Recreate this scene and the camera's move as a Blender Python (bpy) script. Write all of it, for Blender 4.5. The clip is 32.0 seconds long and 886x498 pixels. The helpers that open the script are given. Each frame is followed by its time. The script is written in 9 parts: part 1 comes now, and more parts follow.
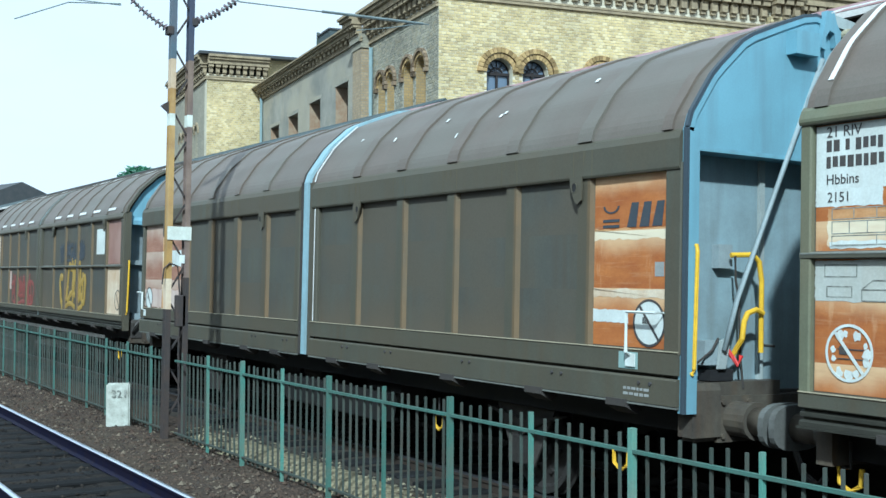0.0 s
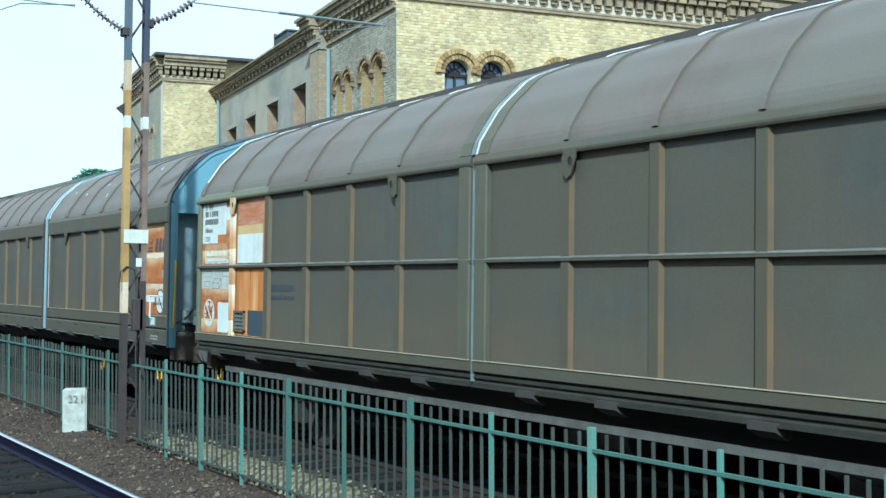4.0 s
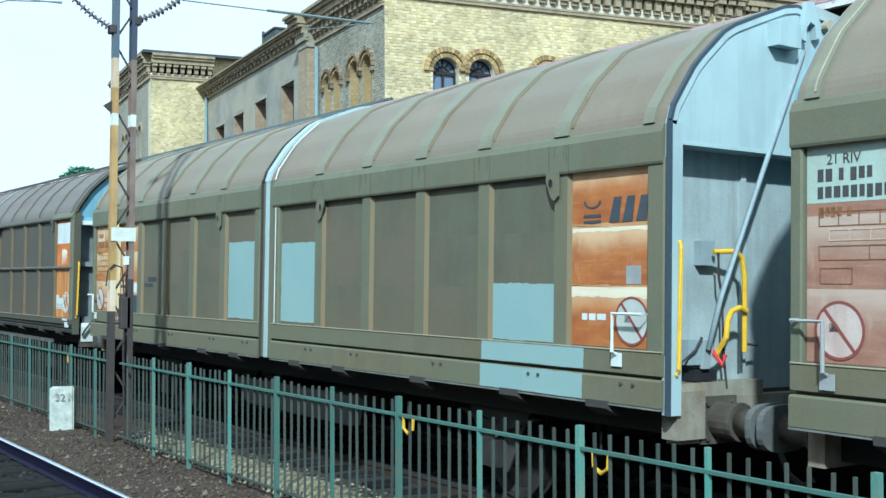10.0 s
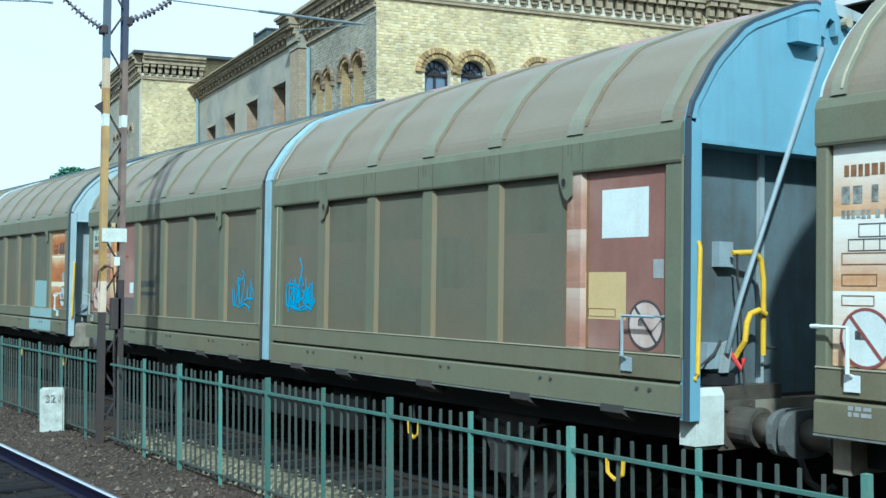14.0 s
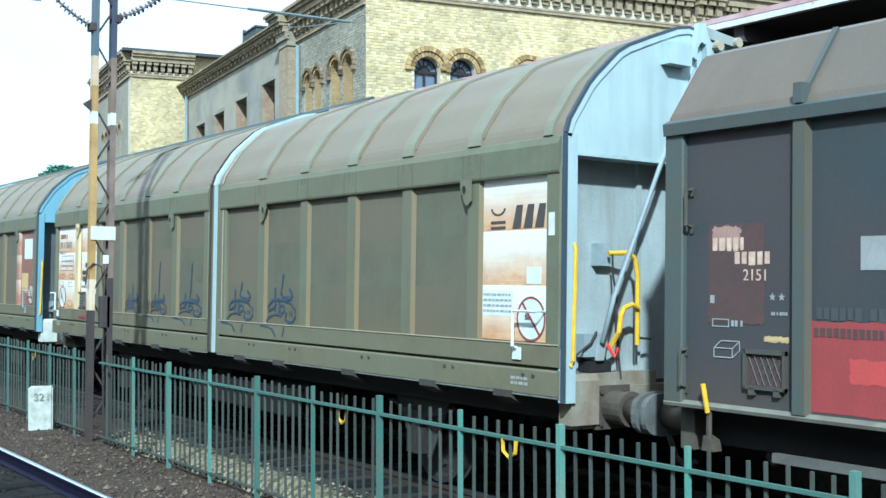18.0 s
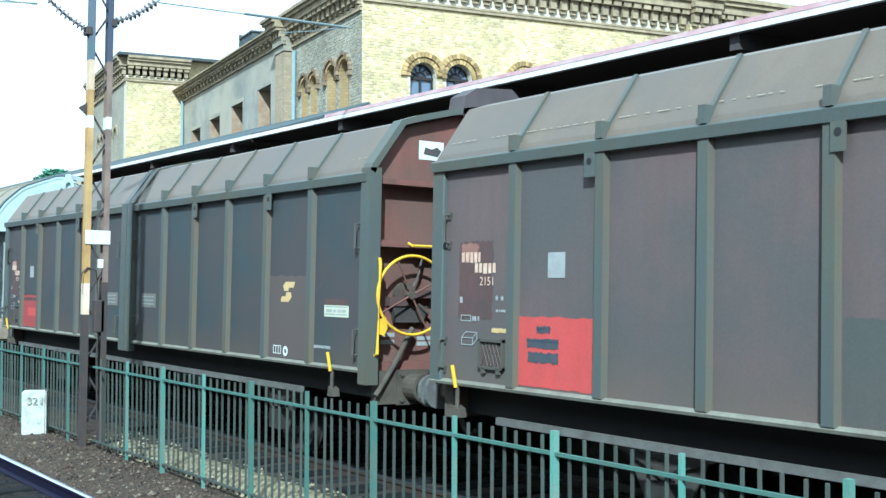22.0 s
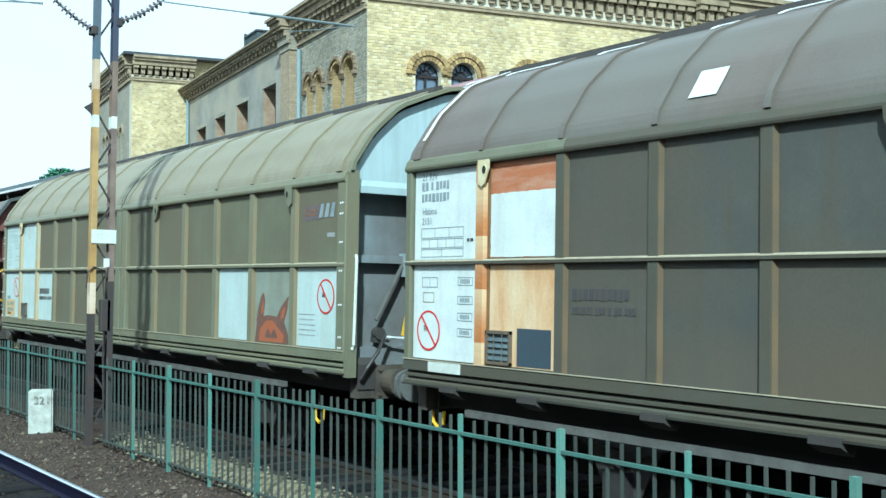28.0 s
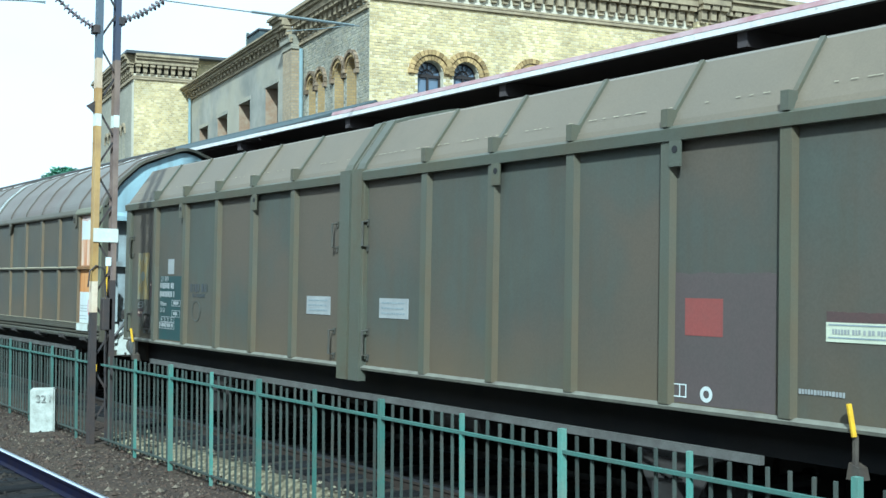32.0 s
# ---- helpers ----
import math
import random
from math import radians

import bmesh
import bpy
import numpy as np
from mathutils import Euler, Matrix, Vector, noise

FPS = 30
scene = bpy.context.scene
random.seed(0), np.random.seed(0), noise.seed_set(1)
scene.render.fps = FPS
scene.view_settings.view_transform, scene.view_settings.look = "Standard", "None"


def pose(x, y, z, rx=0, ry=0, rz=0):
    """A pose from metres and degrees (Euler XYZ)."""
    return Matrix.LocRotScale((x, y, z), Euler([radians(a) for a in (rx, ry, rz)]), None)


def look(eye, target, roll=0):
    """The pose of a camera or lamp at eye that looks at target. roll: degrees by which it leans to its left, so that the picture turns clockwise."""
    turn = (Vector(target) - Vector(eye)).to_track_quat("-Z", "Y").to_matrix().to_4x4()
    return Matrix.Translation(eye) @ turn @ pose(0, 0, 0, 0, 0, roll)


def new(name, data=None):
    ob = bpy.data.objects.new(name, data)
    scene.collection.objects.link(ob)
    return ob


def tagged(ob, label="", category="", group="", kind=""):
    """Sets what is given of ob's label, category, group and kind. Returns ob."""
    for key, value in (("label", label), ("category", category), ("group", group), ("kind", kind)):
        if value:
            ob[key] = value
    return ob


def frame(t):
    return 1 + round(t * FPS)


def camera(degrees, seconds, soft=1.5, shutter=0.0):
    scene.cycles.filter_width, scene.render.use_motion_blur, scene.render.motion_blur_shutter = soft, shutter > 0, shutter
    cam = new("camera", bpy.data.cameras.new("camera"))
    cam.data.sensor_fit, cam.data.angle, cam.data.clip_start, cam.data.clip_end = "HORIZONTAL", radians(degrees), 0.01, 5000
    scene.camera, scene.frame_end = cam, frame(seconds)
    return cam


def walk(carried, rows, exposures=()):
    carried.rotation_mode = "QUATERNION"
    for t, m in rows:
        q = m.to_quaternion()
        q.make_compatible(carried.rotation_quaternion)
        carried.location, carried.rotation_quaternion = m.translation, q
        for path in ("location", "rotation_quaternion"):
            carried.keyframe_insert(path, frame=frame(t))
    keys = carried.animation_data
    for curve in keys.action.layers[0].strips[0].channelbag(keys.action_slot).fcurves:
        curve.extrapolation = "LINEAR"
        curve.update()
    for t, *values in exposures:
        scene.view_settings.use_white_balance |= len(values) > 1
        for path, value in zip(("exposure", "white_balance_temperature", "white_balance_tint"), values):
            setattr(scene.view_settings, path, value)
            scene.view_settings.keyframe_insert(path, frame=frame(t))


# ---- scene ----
# World: x along the tracks (the train runs towards -x), y away from the camera, z = 0 at the rail heads.
EYE = (0.0, 0.0, 2.25)
# seconds, heading left of +y, tilt up, lean (degrees)
TURNS = [
    (0, 58.44, 1.28, 0.26),
    (0.5, 58.06, 1.22, 0.29),
    (1, 58.02, 1.28, 0.33),
    (1.5, 57.97, 1.24, 0.29),
    (2, 57.90, 1.17, 0.15),
    (2.5, 57.74, 1.26, 0.14),
    (3, 57.20, 1.26, 0.05),
    (3.5, 56.71, 1.31, -0.05),
    (5.5, 56.18, 1.36, -0.30),
    (6, 56.27, 1.43, -0.15),
    (6.5, 56.20, 1.47, -0.06),
    (7, 56.24, 1.36, -0.01),
    (7.5, 55.99, 1.28, -0.26),
    (8, 55.95, 1.22, -0.32),
    (8.5, 56.04, 1.23, -0.18),
    (9, 56.04, 1.26, -0.16),
    (9.5, 55.96, 1.19, -0.26),
    (10, 55.86, 1.25, -0.17),
    (10.5, 55.80, 1.35, -0.01),
    (11, 55.83, 1.40, 0.06),
    (11.5, 55.76, 1.36, 0.13),
    (12, 55.74, 1.38, 0.07),
    (12.5, 55.70, 1.36, 0.07),
    (13, 55.62, 1.36, 0.08),
    (13.5, 55.48, 1.26, -0.09),
    (14, 55.44, 1.31, -0.09),
    (14.5, 55.38, 1.30, -0.01),
    (16.5, 54.97, 1.28, -0.03),
    (17, 54.97, 1.21, -0.15),
    (17.5, 54.90, 1.20, -0.19),
    (18, 54.93, 1.21, -0.12),
    (18.5, 54.88, 1.31, 0.13),
    (19, 54.80, 1.32, 0.06),
    (19.5, 54.92, 1.30, -0.02),
    (20, 54.90, 1.26, -0.00),
    (20.5, 54.86, 1.29, 0.09),
    (21, 54.89, 1.35, 0.14),
    (21.5, 54.70, 1.44, 0.36),
    (22, 54.69, 1.50, 0.17),
    (22.5, 54.73, 1.52, 0.13),
    (23, 54.82, 1.50, 0.15),
    (23.5, 54.93, 1.47, 0.18),
    (24, 55.01, 1.40, 0.08),
    (24.5, 55.15, 1.39, 0.02),
    (25, 54.88, 1.44, 0.12),
    (25.5, 54.89, 1.43, 0.02),
    (27.5, 54.98, 1.41, 0.06),
    (28, 54.96, 1.42, 0.03),
    (28.5, 54.89, 1.35, -0.09),
    (29, 54.94, 1.29, -0.29),
    (29.5, 54.88, 1.28, -0.17),
    (30, 54.82, 1.31, -0.07),
    (30.5, 54.90, 1.46, 0.01),
    (31, 54.97, 1.48, 0.29),
    (31.5, 55.05, 1.41, 0.21),
    (32, 55.05, 1.39, 0.14),
]


def aim(yaw, pitch, roll):
    a, b = radians(yaw), radians(pitch)
    d = Vector((-math.sin(a) * math.cos(b), math.cos(a) * math.cos(b), math.sin(b)))
    return look(EYE, Vector(EYE) + d, roll)


cam = camera(41.59, 32.0, soft=1.5)
walk(cam, [(t, aim(y, p, r)) for t, y, p, r in TURNS],
     exposures=[
         (0.0, 0.05, 5020, -5),
         (1.0, 0.23, 5060, -5),
         (2.0, 0.13, 5150, -6),
         (3.0, 0.09, 4990, -5),
         (6.0, 0.33, 4940, -12),
         (7.0, 0.35, 4920, -6),
         (8.0, 0.1, 4950, -5),
         (9.0, 0.15, 4950, -6),
         (12.0, 0.12, 4890, -6),
         (13.0, 0.08, 4890, -5),
         (14.0, 0.08, 4840, -8),
         (17.0, 0.39, 4850, -5),
         (19.0, 0.3, 4940, -4),
         (20.0, 0.25, 4940, -8),
         (21.0, 0.57, 4900, -6),
         (23.0, 0.7, 4890, -7),
         (25.0, 0.99, 4810, -12),
         (28.0, 0.25, 4950, -11),
         (29.0, 0.25, 4960, -11),
         (30.0, 0.46, 4980, -11),
         (31.0, 0.39, 4920, -13),
         (32.0, 0.36, 4890, -9),
     ])

# ---- world, sun ----
SUN_EL, SUN_AZ = radians(37), radians(130)
world = bpy.data.worlds.new("sky")
scene.world = world
world.use_nodes = True
wn, wl = world.node_tree.nodes, world.node_tree.links
wn.clear()
w_out = wn.new("ShaderNodeOutputWorld")
w_bg = wn.new("ShaderNodeBackground")
w_sky = wn.new("ShaderNodeTexSky")
w_sky.sky_type = "NISHITA"
w_sky.sun_disc = False
w_sky.sun_elevation = SUN_EL
w_sky.sun_rotation = SUN_AZ
w_bg.inputs[1].default_value = 0.12
w_co = wn.new("ShaderNodeTexCoord")
w_map = wn.new("ShaderNodeMapping")
w_map.inputs["Scale"].default_value = (2.2, 2.2, 5.0)
w_noise = wn.new("ShaderNodeTexNoise")
w_noise.inputs["Scale"].default_value = 2.3
w_noise.inputs["Detail"].default_value = 6
w_ramp = wn.new("ShaderNodeValToRGB")
w_ramp.color_ramp.elements[0].position = 0.30
w_ramp.color_ramp.elements[0].color = (0.93, 0.93, 0.93, 1)
w_ramp.color_ramp.elements[1].position = 0.52
w_ramp.color_ramp.elements[1].color = (1, 1, 1, 1)
w_mix = wn.new("ShaderNodeMixRGB")
w_mix.inputs[2].default_value = (8.6, 8.6, 8.6, 1)
wl.new(w_co.outputs["Generated"], w_map.inputs[0])
wl.new(w_map.outputs[0], w_noise.inputs["Vector"])
wl.new(w_noise.outputs["Fac"], w_ramp.inputs[0])
wl.new(w_ramp.outputs[0], w_mix.inputs[0])
wl.new(w_sky.outputs[0], w_mix.inputs[1])
wl.new(w_mix.outputs[0], w_bg.inputs[0])
wl.new(w_bg.outputs[0], w_out.inputs[0])
sun = new("sun", bpy.data.lights.new("sun", "SUN"))
sun.data.energy = 5.0
sun.data.angle = radians(2.0)
sun.data.color = (1.0, 0.95, 0.86)
sun_dir = Vector((math.sin(SUN_AZ) * math.cos(SUN_EL), math.cos(SUN_AZ) * math.cos(SUN_EL), math.sin(SUN_EL)))
sun.matrix_world = look(sun_dir * 60, (0, 0, 0))

# ---- materials ----


def mat(name, base, rough=0.7, metal=0.0, second=None, scale=3.0, amount=0.5, streak=0.0, bump=0.1, fine=60.0,
        third=None, patch=0.0, per_object=0.0, stretch=(1, 1, 1), lo=0.35, hi=0.65, grainy=0.06, cloud=0.0, tint=None, spec=None):
    """Base colour with stains of a second colour, fine grain, optional vertical streaks and rusty patches."""
    m = bpy.data.materials.new(name)
    m.use_nodes = True
    n, l = m.node_tree.nodes, m.node_tree.links
    b = n["Principled BSDF"]
    b.inputs["Roughness"].default_value = rough
    b.inputs["Metallic"].default_value = metal
    b.inputs["Specular IOR Level"].default_value = spec if spec is not None else (0.12 if rough > 0.8 else 0.22)
    co = n.new("ShaderNodeTexCoord")
    info = n.new("ShaderNodeObjectInfo")
    add = n.new("ShaderNodeVectorMath")
    add.operation = "ADD"
    mul = n.new("ShaderNodeVectorMath")
    mul.operation = "SCALE"
    mul.inputs["Scale"].default_value = 37.0
    l.new(info.outputs["Random"], mul.inputs[0])
    mp = n.new("ShaderNodeMapping")
    mp.inputs["Scale"].default_value = stretch
    l.new(co.outputs["Object"], add.inputs[0])
    l.new(mul.outputs[0], add.inputs[1])
    l.new(add.outputs[0], mp.inputs[0])
    big = n.new("ShaderNodeTexNoise")
    big.inputs["Scale"].default_value = scale
    big.inputs["Detail"].default_value = 8
    big.inputs["Roughness"].default_value = 0.65
    l.new(mp.outputs[0], big.inputs["Vector"])
    ramp = n.new("ShaderNodeMapRange")
    ramp.inputs["From Min"].default_value = lo
    ramp.inputs["From Max"].default_value = hi
    ramp.inputs["To Max"].default_value = amount
    l.new(big.outputs["Fac"], ramp.inputs["Value"])
    mix = n.new("ShaderNodeMixRGB")
    mix.inputs[1].default_value = (*base, 1)
    mix.inputs[2].default_value = (*(second or tuple(c * 0.6 for c in base)), 1)
    l.new(ramp.outputs[0], mix.inputs[0])
    last = mix.outputs[0]
    grain = n.new("ShaderNodeTexNoise")
    grain.inputs["Scale"].default_value = fine
    grain.inputs["Detail"].default_value = 4
    l.new(co.outputs["Object"], grain.inputs["Vector"])
    if streak:
        sm = n.new("ShaderNodeMapping")
        sm.inputs["Scale"].default_value = (4, 4, 0.35)
        l.new(add.outputs[0], sm.inputs[0])
        sn = n.new("ShaderNodeTexNoise")
        sn.inputs["Scale"].default_value = 2.0
        sn.inputs["Detail"].default_value = 5
        l.new(sm.outputs[0], sn.inputs["Vector"])
        sr = n.new("ShaderNodeMapRange")
        sr.inputs["From Min"].default_value = 0.45
        sr.inputs["From Max"].default_value = 0.75
        sr.inputs["To Max"].default_value = streak
        l.new(sn.outputs["Fac"], sr.inputs["Value"])
        mx = n.new("ShaderNodeMixRGB")
        mx.inputs[2].default_value = (*(third or tuple(c * 0.55 for c in base)), 1)
        l.new(last, mx.inputs[1])
        l.new(sr.outputs[0], mx.inputs[0])
        last = mx.outputs[0]
    if patch:
        pn = n.new("ShaderNodeTexNoise")
        pn.inputs["Scale"].default_value = 7.0
        pn.inputs["Detail"].default_value = 9
        pn.inputs["Roughness"].default_value = 0.75
        l.new(add.outputs[0], pn.inputs["Vector"])
        pr = n.new("ShaderNodeMapRange")
        pr.inputs["From Min"].default_value = 0.62
        pr.inputs["From Max"].default_value = 0.68
        pr.inputs["To Max"].default_value = patch
        l.new(pn.outputs["Fac"], pr.inputs["Value"])
        mx = n.new("ShaderNodeMixRGB")
        mx.inputs[2].default_value = (*(third or (0.2, 0.08, 0.03)), 1)
        l.new(last, mx.inputs[1])
        l.new(pr.outputs[0], mx.inputs[0])
        last = mx.outputs[0]
    if cloud:
        cn = n.new("ShaderNodeTexNoise")
        cn.inputs["Scale"].default_value = 0.55
        cn.inputs["Detail"].default_value = 4
        cn.inputs["Roughness"].default_value = 0.55
        l.new(add.outputs[0], cn.inputs["Vector"])
        cr = n.new("ShaderNodeMapRange")
        cr.interpolation_type = "SMOOTHSTEP"
        cr.inputs["From Min"].default_value = 0.38
        cr.inputs["From Max"].default_value = 0.62
        cr.inputs["To Max"].default_value = cloud
        l.new(cn.outputs["Fac"], cr.inputs["Value"])
        mx = n.new("ShaderNodeMixRGB")
        mx.inputs[2].default_value = (*tint, 1)
        l.new(last, mx.inputs[1])
        l.new(cr.outputs[0], mx.inputs[0])
        last = mx.outputs[0]
    # fine grain in the value, and a little change from piece to piece
    hsv = n.new("ShaderNodeHueSaturation")
    gv = n.new("ShaderNodeMapRange")
    gv.inputs["From Min"].default_value = 0.3
    gv.inputs["From Max"].default_value = 0.7
    gv.inputs["To Min"].default_value = 1 - grainy
    gv.inputs["To Max"].default_value = 1 + grainy
    l.new(grain.outputs["Fac"], gv.inputs["Value"])
    val = gv.outputs[0]
    if per_object:
        ov = n.new("ShaderNodeMapRange")
        ov.inputs["To Min"].default_value = 1 - per_object
        ov.inputs["To Max"].default_value = 1 + per_object
        l.new(info.outputs["Random"], ov.inputs["Value"])
        mm = n.new("ShaderNodeMath")
        mm.operation = "MULTIPLY"
        l.new(val, mm.inputs[0])
        l.new(ov.outputs[0], mm.inputs[1])
        val = mm.outputs[0]
    l.new(val, hsv.inputs["Value"])
    l.new(last, hsv.inputs["Color"])
    l.new(hsv.outputs[0], b.inputs["Base Color"])
    if bump:
        bp = n.new("ShaderNodeBump")
        bp.inputs["Strength"].default_value = bump
        bp.inputs["Distance"].default_value = 0.01
        l.new(grain.outputs["Fac"], bp.inputs["Height"])
        l.new(bp.outputs[0], b.inputs["Normal"])
    return m


def board_mat(name, low, deep, bleached, amount, reach, height=0.497, top=3.11):
    """Weathered boards one above the other: bleached along the top of each, rusty below, with horizontal grain."""
    m = mat(name, low, 0.65, second=deep, scale=2.2, amount=0.9, streak=0.35, third=deep, bump=0.12, stretch=(1, 1, 2.5))
    n, l = m.node_tree.nodes, m.node_tree.links
    b = n["Principled BSDF"]
    before = b.inputs["Base Color"].links[0].from_socket
    co = n.new("ShaderNodeTexCoord")
    sep = n.new("ShaderNodeSeparateXYZ")
    l.new(co.outputs["Object"], sep.inputs[0])
    nz = n.new("ShaderNodeTexNoise")
    nz.inputs["Scale"].default_value = 1.0
    nz.inputs["Detail"].default_value = 8
    mp = n.new("ShaderNodeMapping")
    mp.inputs["Scale"].default_value = (2.2, 2.2, 2.2)
    l.new(co.outputs["Object"], mp.inputs[0])
    l.new(mp.outputs[0], nz.inputs["Vector"])

    def math_node(op, a, v):
        q = n.new("ShaderNodeMath")
        q.operation = op
        for k, x in enumerate((a, v)):
            if isinstance(x, (int, float)):
                q.inputs[k].default_value = x
            else:
                l.new(x, q.inputs[k])
        return q.outputs[0]
    f = math_node("FRACT", math_node("DIVIDE", math_node("SUBTRACT", top, sep.outputs[2]), height), 0)
    wob = math_node("MULTIPLY", math_node("SUBTRACT", nz.outputs["Fac"], 0.5), 0.7)
    r = n.new("ShaderNodeMapRange")
    r.interpolation_type = "SMOOTHSTEP"
    l.new(math_node("ADD", f, wob), r.inputs["Value"])
    r.inputs["From Min"].default_value = reach
    r.inputs["From Max"].default_value = reach * 0.02
    r.inputs["To Max"].default_value = amount
    mx = n.new("ShaderNodeMixRGB")
    l.new(r.outputs[0], mx.inputs[0])
    l.new(before, mx.inputs[1])
    mx.inputs[2].default_value = (*bleached, 1)
    # fine horizontal wear lines, and scuffed pale spots
    last = mx.outputs[0]
    for size, near, far, colour, share in (((2.4, 2.4, 22), 0.5, 0.75, deep, 0.22), ((3.0, 3.0, 30), 0.55, 0.78, bleached, 0.28), ((5, 5, 1.4), 0.6, 0.74, bleached, 0.55)):
        gm = n.new("ShaderNodeMapping")
        gm.inputs["Scale"].default_value = size
        l.new(co.outputs["Object"], gm.inputs[0])
        gn = n.new("ShaderNodeTexNoise")
        gn.inputs["Scale"].default_value = 1.0
        gn.inputs["Detail"].default_value = 6
        gn.inputs["Roughness"].default_value = 0.6
        l.new(gm.outputs[0], gn.inputs["Vector"])
        gr = n.new("ShaderNodeMapRange")
        gr.inputs["From Min"].default_value = near
        gr.inputs["From Max"].default_value = far
        gr.inputs["To Max"].default_value = share
        l.new(gn.outputs["Fac"], gr.inputs["Value"])
        gx = n.new("ShaderNodeMixRGB")
        gx.inputs[2].default_value = (*colour, 1)
        l.new(gr.outputs[0], gx.inputs[0])
        l.new(last, gx.inputs[1])
        last = gx.outputs[0]
    l.new(last, b.inputs["Base Color"])
    return m


def footed(key, dust, z0, z1, amount=0.7):
    """Adds an uneven film of track dust thrown up along a wall's bottom edge."""
    m = M[key]
    n, l = m.node_tree.nodes, m.node_tree.links
    b = n["Principled BSDF"]
    before = b.inputs["Base Color"].links[0].from_socket
    co = n.new("ShaderNodeTexCoord")
    sep = n.new("ShaderNodeSeparateXYZ")
    l.new(co.outputs["Object"], sep.inputs[0])
    nz = n.new("ShaderNodeTexNoise")
    nz.inputs["Scale"].default_value = 1.7
    nz.inputs["Detail"].default_value = 7
    l.new(co.outputs["Object"], nz.inputs["Vector"])
    r = n.new("ShaderNodeMapRange")
    r.inputs["From Min"].default_value = z1
    r.inputs["From Max"].default_value = z0
    r.inputs["To Max"].default_value = amount * 2
    l.new(sep.outputs[2], r.inputs["Value"])
    q = n.new("ShaderNodeMath")
    q.operation = "MULTIPLY"
    q.use_clamp = True
    l.new(r.outputs[0], q.inputs[0])
    l.new(nz.outputs["Fac"], q.inputs[1])
    mx = n.new("ShaderNodeMixRGB")
    l.new(q.outputs[0], mx.inputs[0])
    l.new(before, mx.inputs[1])
    mx.inputs[2].default_value = (*dust, 1)
    l.new(mx.outputs[0], b.inputs["Base Color"])


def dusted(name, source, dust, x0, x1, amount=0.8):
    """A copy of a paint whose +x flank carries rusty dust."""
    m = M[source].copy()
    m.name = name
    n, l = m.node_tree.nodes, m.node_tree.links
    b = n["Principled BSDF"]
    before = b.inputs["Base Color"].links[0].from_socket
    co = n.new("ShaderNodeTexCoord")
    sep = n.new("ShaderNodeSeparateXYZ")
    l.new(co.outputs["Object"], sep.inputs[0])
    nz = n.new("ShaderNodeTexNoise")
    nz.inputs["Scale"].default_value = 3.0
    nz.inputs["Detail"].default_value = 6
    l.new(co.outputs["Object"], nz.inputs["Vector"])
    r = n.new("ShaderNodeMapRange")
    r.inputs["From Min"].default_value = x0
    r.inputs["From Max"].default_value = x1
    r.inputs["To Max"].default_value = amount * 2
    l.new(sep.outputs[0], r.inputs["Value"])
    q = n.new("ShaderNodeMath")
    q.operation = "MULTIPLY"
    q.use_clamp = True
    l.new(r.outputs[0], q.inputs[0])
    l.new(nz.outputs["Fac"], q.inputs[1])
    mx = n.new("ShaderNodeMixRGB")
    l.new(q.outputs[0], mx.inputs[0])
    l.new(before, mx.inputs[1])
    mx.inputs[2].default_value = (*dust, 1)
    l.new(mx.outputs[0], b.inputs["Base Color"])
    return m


M = {}
# wagon paints
M["panel"] = mat("weathered_brown_paint", (0.127, 0.128, 0.09), 0.6, second=(0.1, 0.1, 0.074), scale=1.8, amount=0.75, streak=0.3, third=(0.1, 0.075, 0.045), patch=0.25, bump=0.03, cloud=1.0, tint=(0.142, 0.122, 0.086))
M["beam"] = mat("olive_dirty_paint", (0.15, 0.162, 0.11), 0.5, second=(0.118, 0.122, 0.084), scale=2.4, amount=0.75, streak=0.35, third=(0.125, 0.095, 0.05), patch=0.3, bump=0.03, cloud=0.9, tint=(0.152, 0.146, 0.098))
M["roof"] = mat("dusty_roof_paint", (0.214, 0.177, 0.126), 0.45, second=(0.166, 0.14, 0.102), scale=1.3, amount=0.75, streak=0.25, third=(0.14, 0.11, 0.08), patch=0.2, bump=0.03, cloud=0.9, tint=(0.188, 0.164, 0.122))
M["roof_grey"] = mat("brown_mauve_roof_paint", (0.142, 0.118, 0.1), 0.45, second=(0.11, 0.094, 0.08), scale=1.3, amount=0.75, streak=0.25, third=(0.1, 0.08, 0.06), patch=0.2, bump=0.03, cloud=0.9, tint=(0.136, 0.126, 0.108))
M["panel_grey"] = mat("dark_grey_paint", (0.093, 0.096, 0.08), 0.6, second=(0.072, 0.074, 0.069), scale=1.5, amount=0.8, streak=0.35, third=(0.085, 0.058, 0.034), patch=0.3, bump=0.03, cloud=1.0, tint=(0.095, 0.085, 0.066))
M["beam_grey"] = mat("grey_olive_beam", (0.091, 0.091, 0.071), 0.5, second=(0.074, 0.072, 0.057), scale=2.4, amount=0.75, streak=0.35, third=(0.095, 0.065, 0.034), patch=0.3, bump=0.03, cloud=0.9, tint=(0.09, 0.08, 0.058))
M["band_olive"] = mat("dull_olive_band", (0.108, 0.11, 0.08), 0.5, second=(0.086, 0.085, 0.064), scale=2.4, amount=0.75, streak=0.35, third=(0.1, 0.07, 0.04), patch=0.3, bump=0.03, cloud=0.8, tint=(0.11, 0.1, 0.074))
